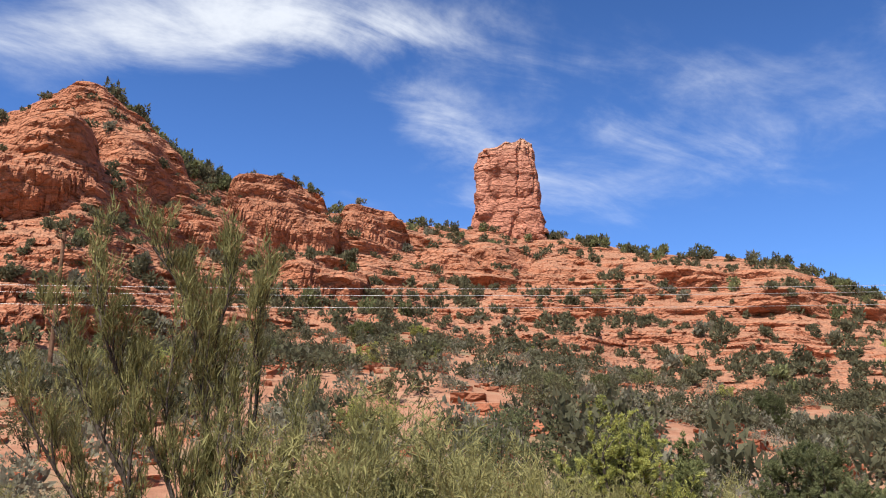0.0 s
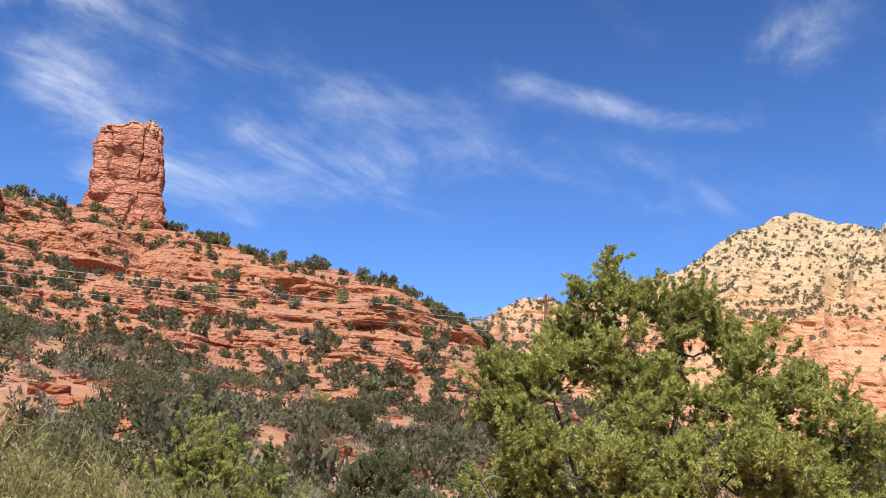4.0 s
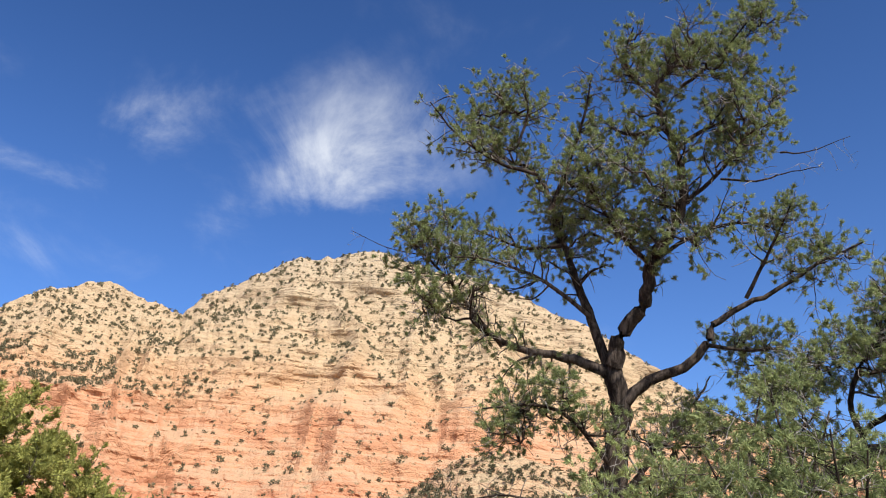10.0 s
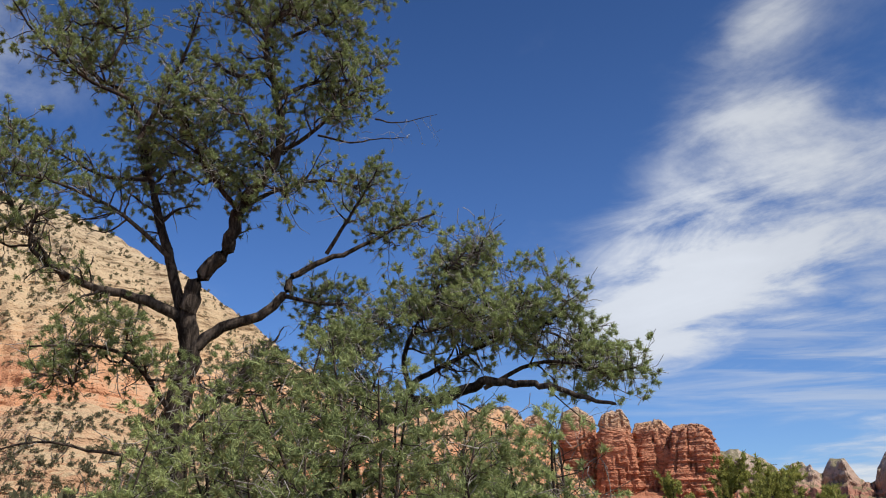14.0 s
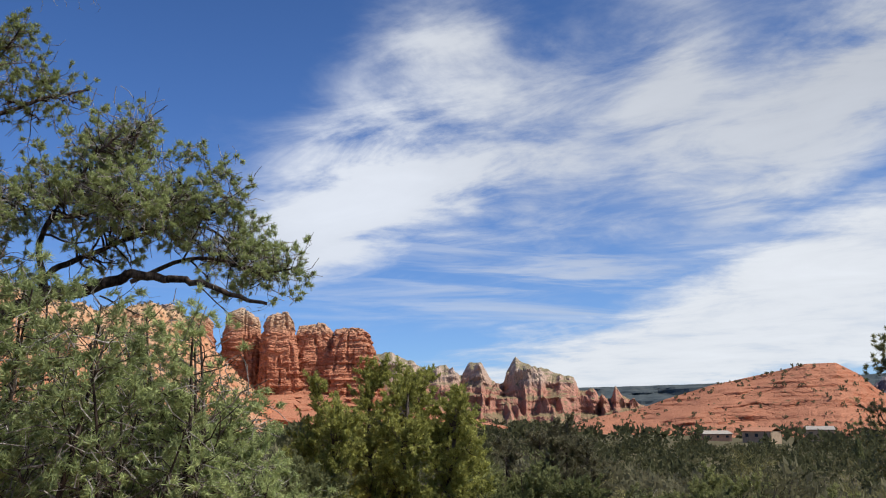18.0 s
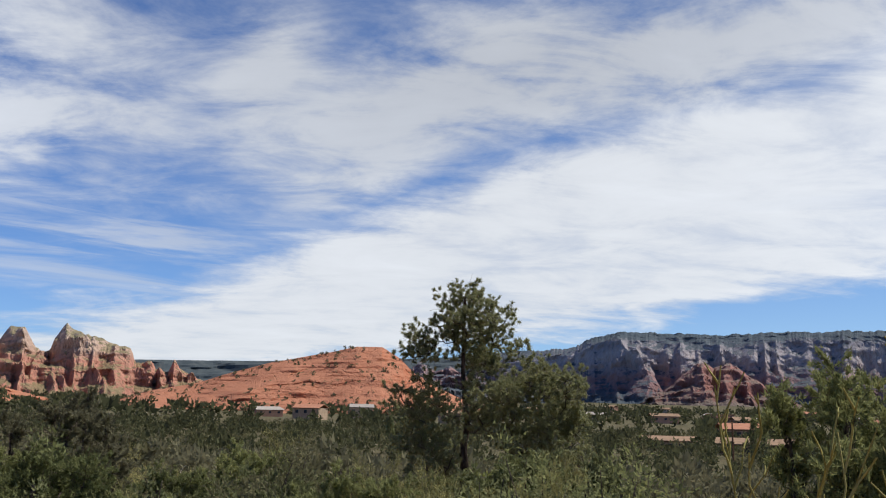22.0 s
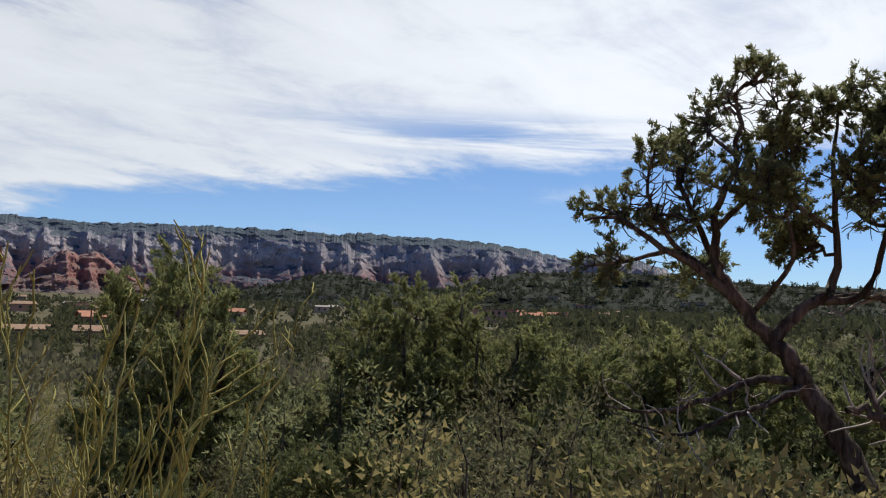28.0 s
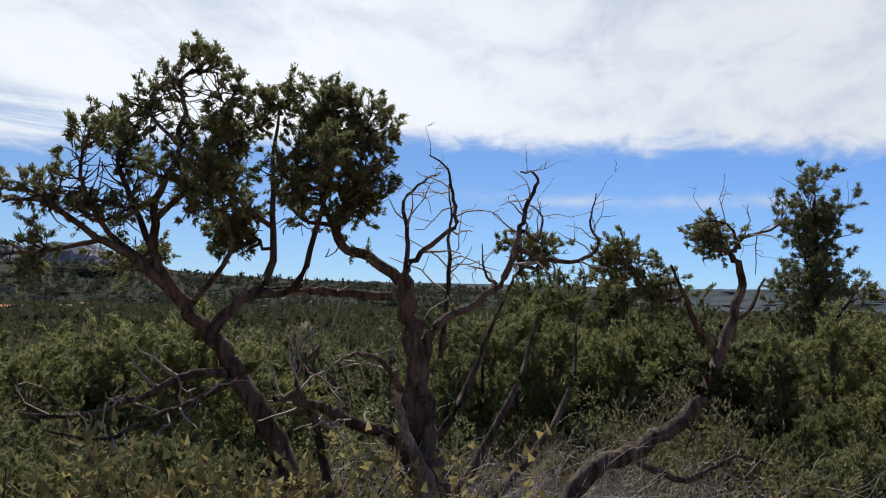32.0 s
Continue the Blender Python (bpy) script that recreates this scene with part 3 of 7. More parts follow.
    for size_b, amount_b in ((steps[-1][0] * block[0], block[2]), (steps[-1][0] * block[0] * 0.4, block[2] * 0.6)):
        row_id = np.floor(z / (size_b * block[1]) + 0.6 * fbm(x / size, y / size, x * 0, 2, seed + 91)).astype(np.int64)
        col_id = np.floor(arc / size_b + hash01(row_id, row_id * 0, row_id * 0, seed) * 7 + 0.5 * vnoise(x / size_b, y / size_b, z / size_b, seed + 93)).astype(np.int64)
        d = d + (hash01(row_id, col_id, row_id * 0, seed + 5) - 0.5) * size_b * amount_b * 2 * np.clip(1 - vv * 0.5, 0, 1)
    x, y = d * np.sin(np.radians(b)), d * np.cos(np.radians(b))
    pts = np.stack([x, y, z], -1)
    me = quick_mesh(name, pts.reshape(-1, 3), grid_faces(len(v), cols), False)
    ob = mesh_part(name, me, mat)
    tagged(ob, label, category, "", "structure")
    return pts, rows


RED_CREST = [(-48, 16, 170), (-31, 17.9, 168), (-29, 18.9, 168), (-27, 19.9, 166), (-25, 20.7, 165), (-23.2, 20.6, 166), (-21.2, 19.8, 171), (-19.2, 18.3, 178), (-16.9, 17.2, 186),
             (-15, 16.7, 191), (-13.1, 15.8, 196), (-9.7, 15.1, 204), (-7.3, 14.9, 208), (-3.7, 14.4, 216), (1.8, 14.1, 226), (8.4, 13.6, 226), (12.2, 12.7, 215), (15.9, 12.0, 205),
             (19.4, 11.7, 197), (22.8, 11.2, 186), (24.4, 10.2, 182), (28, 8.6, 172), (30.5, 6.6, 165), (32.2, 5.0, 160), (37, 2.5, 150), (44, 0.5, 140)]
RED_FOOT = [(-48, 70, 4), (-27, 76, 5.5), (-15, 92, 11.5), (-2.5, 95, 12.0), (4.5, 94, 10), (11, 92, 7.5), (15.5, 90, 5.2), (27.5, 84, 3.2), (44, 84, 1.5)]
red_pts, red_rows = ridge("red_hill", RED_CREST, RED_FOOT, -40, 42, 760, 390, [(8.5, 0.4, 0.45), (2.6, 0.4, 0.6), (1.0, 0.4, 0.7)], (24, 9), red_rock,
                          "red layered sandstone hillside with ledges and domes", "rock hill", 11, 1.0, 0.35, 0.62,
                          knobs=[(-11.0, 16, 158, 11, 11), (-4.8, 15, 176, 8, 6.5), (3.8, 12.6, 172, 8, 4.0), (-22.5, 18, 150, 15, 5), (-28.5, 15, 122, 12, 9), (-15, 12, 135, 9, 4), (8.5, 11.6, 170, 8, 3.0), (-8, 10, 125, 7, 4), (0.5, 12, 160, 6, 4)], block=(2.2, 0.5, 0.22))
CREAM_CREST = [(26, 7.5, 560), (28.6, 9.0, 560), (31.8, 10.8, 560), (34.3, 10.4, 570), (38, 11.1, 590), (41.6, 12.1, 600), (45.5, 14.7, 630), (49.4, 16.1, 650), (51.2, 15.2, 660),
               (54.2, 14.5, 680), (55.5, 16.0, 690), (58.9, 17.9, 705), (62.4, 19.1, 715), (66.6, 19.9, 720), (70.5, 19.2, 720), (76, 17.9, 715), (82, 15.5, 700), (85, 13.6, 690),
               (88.4, 11.4, 680), (90.5, 9.9, 680), (94.6, 8.3, 720), (98, 7.5, 760), (99.7, 6.9, 780), (102.7, 7.6, 800), (105.8, 6.2, 820), (108, 3.5, 830), (111, 0.5, 830)]
CREAM_FOOT = [(26, 420, -4), (40, 400, -4), (55, 395, -4), (70, 400, -5), (85, 430, -8), (95, 480, -10), (111, 560, -14)]
cream_pts, cream_rows = ridge("cream_mountain", CREAM_CREST, CREAM_FOOT, 26, 111, 700, 330, [(34, 0.4, 0.24), (11, 0.4, 0.2), (4.0, 0.4, 0.16)], (80, 22), cream_rock,
                              "banded red and cream sandstone mountain dotted with scrub", "mountain", 23, 1.05, 0.3, 0.5, spurs=(95.0, 17.0), jag=4.0, block=(2.2, 0.5, 0.1))
talus_pts, talus_rows = ridge("talus_hill", [(62, -0.5, 350), (66, 1.2, 350), (70, 4.2, 350), (73.5, 6.6, 350), (77, 7.0, 352), (82, 5.6, 355), (88, 3.5, 360), (96, 0.8, 370)],
                              [(62, 290, -10), (96, 290, -12)], 62, 96, 200, 90, [(9, 0.3, 0.4), (3, 0.3, 0.5)], (40, 6), talus_rock,
                              "pale scree slope scattered with small dark shrubs", "scree slope", 29, strength=0.3, block=(2.2, 0.5, 0.15))
low_pts, low_rows = ridge("low_red_hill", [(129, -0.6, 830), (132, 0.4, 820), (134.9, 0.95, 810), (136.4, 1.5, 800), (139.4, 2.4, 790), (143.1, 3.15, 780), (145, 3.6, 775), (146.7, 3.6, 775), (147.9, 2.9, 775), (148.8, 2.0, 780), (150.5, 1.0, 790), (154, -0.6, 800)],
                          [(129, 640, -14), (154, 620, -14)], 129, 154, 300, 100, [(12, 0.4, 0.2), (4, 0.4, 0.35)], (60, 16), low_red_rock,
                          "low red sandstone hill with terraced sides", "rock hill", 37, strength=0.5, block=(2.0, 0.5, 0.12))
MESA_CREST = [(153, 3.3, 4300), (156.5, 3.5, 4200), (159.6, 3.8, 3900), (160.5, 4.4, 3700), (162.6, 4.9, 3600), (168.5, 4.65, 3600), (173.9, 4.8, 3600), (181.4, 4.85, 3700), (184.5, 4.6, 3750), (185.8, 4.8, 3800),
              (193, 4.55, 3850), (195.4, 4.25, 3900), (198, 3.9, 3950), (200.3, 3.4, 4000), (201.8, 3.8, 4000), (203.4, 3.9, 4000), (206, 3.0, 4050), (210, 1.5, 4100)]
ridge("mesa", MESA_CREST, [(153, 3300, -25), (160, 2900, -25), (200, 3000, -25), (210, 3300, -25)], 153, 210, 1000, 150, [(120, 0.5, 0.15), (45, 0.45, 0.15)], (200, 30), hazy_mesa_rock,
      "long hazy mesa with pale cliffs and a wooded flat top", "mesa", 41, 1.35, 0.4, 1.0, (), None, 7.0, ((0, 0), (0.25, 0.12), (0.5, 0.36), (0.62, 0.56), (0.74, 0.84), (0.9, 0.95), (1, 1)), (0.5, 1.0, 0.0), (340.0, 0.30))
# The red is dulled in the base colour to give the look of haze.
hazy_mesa_red = rock("mesa_foot_sandstone", [(0.0, (0.15, 0.105, 0.09)), (0.3, (0.26, 0.125, 0.105)), (1.0, (0.30, 0.155, 0.135))], 0, 170, 30, 6.0, (0.12, 0.11, 0.09, 1), 0.7, (0.17, 0.10, 0.09, 1), None, 0.3, 0.4, True)
ridge("red_foot_butte", [(163.5, 0.1, 3000), (165.2, 1.1, 3000), (166.6, 2.3, 3000), (167.4, 2.9, 3000), (168.4, 2.6, 3000), (169.4, 2.9, 3000), (170.4, 2.1, 3000), (171.8, 1.2, 3000), (174, 0.1, 3000)], [(163.5, 2600, -20), (174, 2600, -20)], 163.5, 174, 220, 70,
      [(50, 0.5, 0.4), (18, 0.4, 0.4)], (80, 18), hazy_mesa_red, "red sandstone buttes at the foot of the mesa", "butte", 77, 1.0, 0.4, 1.0, (), None, 9.0, ((0, 0), (0.45, 0.28), (0.62, 0.6), (0.75, 0.9), (1, 1)), (0.6, 2.0, 0.03), (150.0, 0.2))
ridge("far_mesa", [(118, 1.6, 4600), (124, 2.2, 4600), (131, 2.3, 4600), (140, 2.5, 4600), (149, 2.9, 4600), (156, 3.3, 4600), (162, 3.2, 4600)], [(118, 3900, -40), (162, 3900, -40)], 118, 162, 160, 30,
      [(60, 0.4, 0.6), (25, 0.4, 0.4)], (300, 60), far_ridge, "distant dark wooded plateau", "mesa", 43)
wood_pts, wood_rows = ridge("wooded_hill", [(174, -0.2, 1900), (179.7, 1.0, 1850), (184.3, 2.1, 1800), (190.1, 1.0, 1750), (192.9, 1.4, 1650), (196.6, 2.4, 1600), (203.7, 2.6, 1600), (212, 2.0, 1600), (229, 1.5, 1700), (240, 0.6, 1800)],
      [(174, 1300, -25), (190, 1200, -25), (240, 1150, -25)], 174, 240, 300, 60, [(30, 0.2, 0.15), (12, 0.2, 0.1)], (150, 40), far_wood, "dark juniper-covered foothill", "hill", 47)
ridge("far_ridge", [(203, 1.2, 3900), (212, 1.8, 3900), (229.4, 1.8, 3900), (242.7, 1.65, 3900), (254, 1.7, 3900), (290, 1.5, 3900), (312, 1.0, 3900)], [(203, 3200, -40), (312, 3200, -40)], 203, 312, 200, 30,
      [(60, 0.3, 0.4), (25, 0.4, 0.3)], (300, 60), far_ridge, "distant wooded ridge with haze blue in its colour", "ridge", 53)


# ---- pillar and spires ----
def rock_tower(name, b, d, z0, z1, wide, deep, profile, mat, label, seed, rows=90, cols=96, lean=0.0, cracks=0.12, category="rock pillar", top=0.3):
    """A free-standing tower. profile: pairs of height share and width share."""
    v = np.linspace(0, 1, rows)[:, None]
    a = np.linspace(0, 2 * np.pi, cols, endpoint=False)[None, :]
    w = np.interp(v, [p[0] for p in profile], [p[1] for p in profile])
    box = (np.abs(np.cos(a)) ** 3.4 + np.abs(np.sin(a)) ** 3.4) ** (-1 / 3.4)
    h = z1 - z0
    cx, cy = np.cos(a) * w, np.sin(a) * w
    crack = np.abs(fbm(cx * 2.3, cy * 2.3, v * 1.3, 3, seed))
    r = w * box * (1 + cracks * 1.2 * fbm(cx * 1.4, cy * 1.4, v * 2.2, 4, seed + 5) - cracks * 1.5 * np.clip(0.22 - crack, 0, 1) / 0.22
                   + 0.05 * fbm(cx * 0.6, cy * 0.6, v * h / 2.6, 3, seed + 9))
    bed = np.floor(v * (14 + seed % 5) + 0.8 * vnoise(cx * 1.5, cy * 1.5, v * 4, seed + 21)).astype(np.int64)
    col = np.floor(a / 6.2832 * 17 + 0.7 * vnoise(cx * 3, cy * 3, v * 9, seed + 23) + hash01(bed, bed * 0, bed * 0, seed) * 1.5).astype(np.int64)
    r = r * (1 + (hash01(bed, col, bed * 0, seed + 25) - 0.5) * cracks * 0.75 + (hash01(bed, bed * 0, bed * 0, seed + 27) - 0.5) * cracks * 0.5)
    z = z0 + h * v + top * h * 0.18 * fbm(cx * 1.3, cy * 1.3, v * 0, 2, seed + 13) * v ** 6
    x, y = r * np.cos(a) * wide / 2 + lean * wide * (v - 0.5), r * np.sin(a) * deep / 2
    # close the top with shrinking rings
    cap = []
    for k in (0.8, 0.55, 0.3, 0.05):
        bump = fbm(x[-1:] * 0.3 + 4, y[-1:] * 0.3, x[-1:] * 0, 3, seed + 15) * 0.03 * h
        cap.append(np.stack([x[-1:] * k + lean * wide * 0.5 * (1 - k), y[-1:] * k, z[-1:] * k + (1 - k) * float(z[-1].mean()) + bump + 0.012 * h * (1 - k)], -1))
    pts = np.concatenate([np.stack([x + 0 * z, y + 0 * z, z], -1), *cap])
    c, s = math.cos(radians(-b)), math.sin(radians(-b))
    o = spot(b, d)
    px2, py2 = pts[..., 0] * c - pts[..., 1] * s + o.x, pts[..., 0] * s + pts[..., 1] * c + o.y
    me = quick_mesh(name, np.stack([px2, py2, pts[..., 2]], -1).reshape(-1, 3), grid_faces(rows + 4, cols, True), False)
    ob = mesh_part(name, me, mat)
    return tagged(ob, label, category)


def at_el(d, el):
    return EYE_Z + d * math.tan(radians(el))


rock_tower("rock_pillar", 4.55, 226, at_el(226, 12.3), at_el(226, 19.1), 17.0, 13, [(0, 1.42), (0.2, 1.26), (0.33, 1.16), (0.5, 1.06), (0.7, 1.0), (0.86, 0.97), (0.95, 0.94), (1, 0.84)], pillar_rock,
           "tall red sandstone pillar standing on the ridge", 3, 150, 170, 0.03, 0.09, top=0.8)
SPIRES = [  # bearing, distance, foot elevation, top elevation, width in degrees
    (103.4, 940, 0.5, 7.3, 3.4), (105.6, 950, 0.5, 6.4, 2.6), (108.6, 960, 0.5, 7.05, 2.5), (111.0, 930, 0.3, 6.85, 2.4), (113.4, 950, 0.3, 6.05, 3.0), (115.8, 935, 0.2, 5.95, 3.3)]
for n, (b, d, e0, e1, wdeg) in enumerate(SPIRES):
    wide = d * radians(wdeg)
    tagged(rock_tower("rock_spire", b, d, at_el(d, e0), at_el(d, e1), wide, wide * 1.1, [(0, 1.6), (0.25, 1.3), (0.42, 1.14), (0.55, 1.06), (0.72, 1.0), (0.80, 0.94), (0.84, 0.86), (0.93, 0.80), (0.97, 0.72), (1, 0.55)], spire_rock,
                      "red sandstone spire with a paler cap", 60 + n, 110, 96, 0.0, 0.11, "rock spire", 0.55), group="row of spires")
ridge("spire_apron", [(98, 2.0, 960), (103, 2.6, 950), (110, 2.4, 950), (117, 2.3, 930), (118.2, 1.4, 930), (122, 0.8, 940), (127, -0.4, 960)], [(98, 700, -14), (127, 720, -14)], 98, 127, 260, 70, [(14, 0.4, 0.5), (5, 0.4, 0.5)], (70, 16), low_red_rock,
      "red sloping rock apron below the spires", "rock slope", 67)
ridge("pale_butte", [(114, 3.0, 1700), (117.4, 4.4, 1700), (118.5, 4.6, 1700), (120, 4.0, 1710), (121.0, 2.9, 1720), (121.5, 3.6, 1720), (122.1, 3.8, 1720), (123.2, 3.0, 1730), (123.7, 3.9, 1730), (124.5, 4.0, 1730), (125.5, 2.5, 1740), (126.0, 2.5, 1740),
                     (126.2, 3.2, 1740), (126.8, 4.2, 1740), (128.8, 3.6, 1750), (130.6, 2.95, 1750), (131.0, 1.9, 1760), (131.9, 2.1, 1760), (132.3, 1.3, 1760), (133.0, 1.3, 1760), (133.3, 2.1, 1760), (133.7, 1.6, 1760), (135.2, 0.9, 1760), (138, -0.4, 1760)],
      [(114, 1420, -16), (138, 1420, -16)], 114, 138, 420, 110, [(60, 0.5, 0.3), (16, 0.45, 0.15)], (100, 8), butte_rock, "pale-topped sandstone buttes above red slopes", "butte", 71, 1.2, 0.3, 1.0, (), (44.0, 30.0), 10.0, ((0, 0), (0.4, 0.25), (0.6, 0.48), (0.72, 0.85), (1, 1)), (1.0, 5.0, 0.05))
ridge("far_red_butte", [(147, 1.0, 2600), (149.2, 2.6, 2600), (150.3, 2.0, 2600), (151.2, 2.4, 2600), (153, 1.6, 2600), (156, 1.3, 2600), (159, 0.4, 2600)], [(147, 2200, -20), (159, 2200, -20)], 147, 159, 150, 50, [(40, 0.5, 0.8), (14, 0.4, 0.8)], (90, 30), hazy_mesa_rock,
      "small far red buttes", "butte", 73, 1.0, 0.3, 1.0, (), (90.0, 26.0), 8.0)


# ---- plants: tubes for wood, small kites for leaves ----
def unit(v):
    v = np.asarray(v, float)
    return v / np.maximum(np.linalg.norm(v, axis=-1, keepdims=True), 1e-9)


def tubes(list_of, sides):
    """Tapering round branches in one mesh. list_of: (points, radius at the start, radius at the end)."""
    groups, vs, fs, base = {}, [], [], 0
    for ln in list_of:
        groups.setdefault(len(ln[0]), []).append(ln)
    a = np.linspace(0, 2 * np.pi, sides, endpoint=False)
    for n, lines in groups.items():
        pts = np.array([ln[0] for ln in lines], float)
        t = unit(np.gradient(pts, axis=1))
        ref = np.where(np.abs(t[..., 2:3]) > 0.85, np.array([1.0, 0, 0]), np.array([0, 0, 1.0]))
        s = unit(np.cross(t, ref))
        u = np.cross(s, t)
        r0, r1 = np.array([ln[1] for ln in lines])[:, None], np.array([ln[2] for ln in lines])[:, None]
        r = (r0 + (r1 - r0) * np.linspace(0, 1, n)[None, :])[:, :, None, None]
        ring = pts[:, :, None, :] + r * (np.cos(a)[:, None] * s[:, :, None, :] + np.sin(a)[:, None] * u[:, :, None, :])
        one = grid_faces(n, sides, True)
        vs.append(ring.reshape(-1, 3))
        fs.append((one[None] + (np.arange(len(lines)) * n * sides)[:, None, None]).reshape(-1, 4) + base)
        base += len(vs[-1])
    return np.concatenate(vs), np.concatenate(fs)


def kites(rng, p, d, length, width, tri=False):
    """One small kite-shaped leaf at each point p, along the way d."""
    n = len(p)
    d = unit(d)
    s = unit(np.cross(d, rng.normal(size=(n, 3))))
    length, width = np.broadcast_to(length, n)[:, None], np.broadcast_to(width, n)[:, None]
    if tri:
        v = np.stack([p + s * width / 2, p + d * length, p - s * width / 2], 1).reshape(-1, 3)
        return v, np.arange(n * 3).reshape(n, 3)
    mid = p + d * length * 0.55
    v = np.stack([p, mid + s * width / 2, p + d * length, mid - s * width / 2], 1).reshape(-1, 3)
    return v, np.arange(n * 4).reshape(n, 4)


def smooth_line(pts, per=4, rng=None, shake=0.0):
    """A curve through the points, a little crooked."""
    p = np.asarray(pts, float)
    q = np.vstack([2 * p[0] - p[1], p, 2 * p[-1] - p[-2]])
    outp = []
    for i in range(1, len(q) - 2):
        for k in range(per):
            t = k / per
            a, b, c, d = q[i - 1], q[i], q[i + 1], q[i + 2]
            outp.append(0.5 * ((2 * b) + (c - a) * t + (2 * a - 5 * b + 4 * c - d) * t * t + (3 * b - a - 3 * c + d) * t ** 3))
    outp.append(p[-1])
    outp = np.array(outp)
    if rng is not None and shake:
        outp[1:-1] += rng.normal(size=(len(outp) - 2, 3)) * shake
    return outp


def sprout(rng, parents, per_metre, length, start, spread, up, taper, wiggle, points=6, droop=0.0, cap=5200):
    """Side branches along the parent branches."""
    made = []
    whole = sum(float(np.linalg.norm(np.diff(q[0], axis=0), axis=1).sum()) for q in parents) * per_metre
    per_metre *= min(1.0, cap / max(whole, 1.0))
    for pts, r0, r1 in parents:
        seg = np.linalg.norm(np.diff(pts, axis=0), axis=1)
        total = seg.sum()
        cum = np.concatenate([[0], np.cumsum(seg)]) / max(total, 1e-6)
        count = int(total * per_metre + rng.random())
        for _ in range(count):
            t = start + (1 - start) * rng.random() ** 0.85
            i = min(int(np.searchsorted(cum, t)) - 1, len(pts) - 2)
            i = max(i, 0)
            f = (t - cum[i]) / max(cum[i + 1] - cum[i], 1e-6)
            at = pts[i] * (1 - f) + pts[i + 1] * f
            along = unit(pts[i + 1] - pts[i])
            side = rng.normal(size=3)
            side = unit(side - along * (side @ along))
            d = unit(along * (1 - spread) + side * spread + np.array([0, 0, up]))
            ln = length * (0.55 + 0.9 * rng.random()) * (1.15 - 0.55 * t)
            line = [at]
            for k in range(points - 1):
                d = unit(d + rng.normal(size=3) * wiggle + np.array([0, 0, up * 0.25 - droop]))
                line.append(line[-1] + d * ln / (points - 1))
            ra = max(min((r0 + (r1 - r0) * t) * taper, ln * 0.035), 0.0018)
            made.append((np.array(line), ra, ra * 0.35))
    return made


def tuft_sites(rng, twigs, per_twig, start):
    p, d = [], []
    for pts, r0, r1 in twigs:
        n = len(pts) - 1
        for _ in range(per_twig):
            t = (start + (1 - start) * rng.random()) * n
            i = min(int(t), n - 1)
            p.append(pts[i] + (pts[i + 1] - pts[i]) * (t - i))
            d.append(pts[i + 1] - pts[i])
        p.append(pts[-1])
        d.append(pts[-1] - pts[-2])
    return np.array(p), unit(np.array(d))


def needles(rng, p, d, count, length, width, spread, forward, loose=0.12):
    """A tuft of count needles or sprigs at each site."""
    n = len(p)
    pp = np.repeat(p, count, 0) + rng.normal(size=(n * count, 3)) * length * loose
    dd = unit(np.repeat(d, count, 0) * forward + rng.normal(size=(n * count, 3)) * spread)
    return kites(rng, pp, dd, length * (0.65 + 0.6 * rng.random(n * count)), width * (0.7 + 0.6 * rng.random(n * count)), True)


def thing(name, at, turn=0.0, label="", category="", group=""):
    ob = new(name)
    ob.matrix_basis = Matrix.Translation(at) @ Matrix.Rotation(turn, 4, "Z")
    return tagged(ob, label, category, group)


def fill_crown(rng, lines, lobes, per_lobe, thick=0.05):
    """Boughs that fork from the nearest wood towards places in the lobes of the crown. lobes: x, y, z of the middle, half width, half height."""
    nodes = np.concatenate([ln[0][len(ln[0]) // 3:] for ln in lines])
    aims = []
    for x, y, z, hw, hh in lobes:
        n = max(3, int(per_lobe * (hw * hw * hh) ** 0.4 / 0.5))
        v = unit(rng.normal(size=(n, 3))) * (rng.random((n, 1)) ** 0.45) * np.array([hw, hw * 0.85, hh]) * 0.92
        aims.append(v + np.array([x, y, z]))
    aims = np.concatenate(aims)
    near = np.array([np.min(np.linalg.norm(nodes - q, axis=1)) for q in aims])
    made = []
    for q in aims[np.argsort(near)]:
        gap = q - nodes
        dist = np.linalg.norm(gap, axis=1)
        cost = dist + 1.2 * np.maximum(-gap[:, 2], 0) + (dist < 0.12) * 5.0
        at = nodes[int(np.argmin(cost))]
        ln = float(np.linalg.norm(q - at))
        bow = np.array([0, 0, -0.10 * ln]) + rng.normal(size=3) * 0.09 * ln
        line = smooth_line([at, at + (q - at) * 0.35 + bow, at + (q - at) * 0.7 + bow * 0.7, q], 2, rng, 0.012)
        r = min(0.007 + thick * ln * 0.45, thick)
        made.append((line, r, 0.0045))
        nodes = np.concatenate([nodes, line[2:]])
    return made


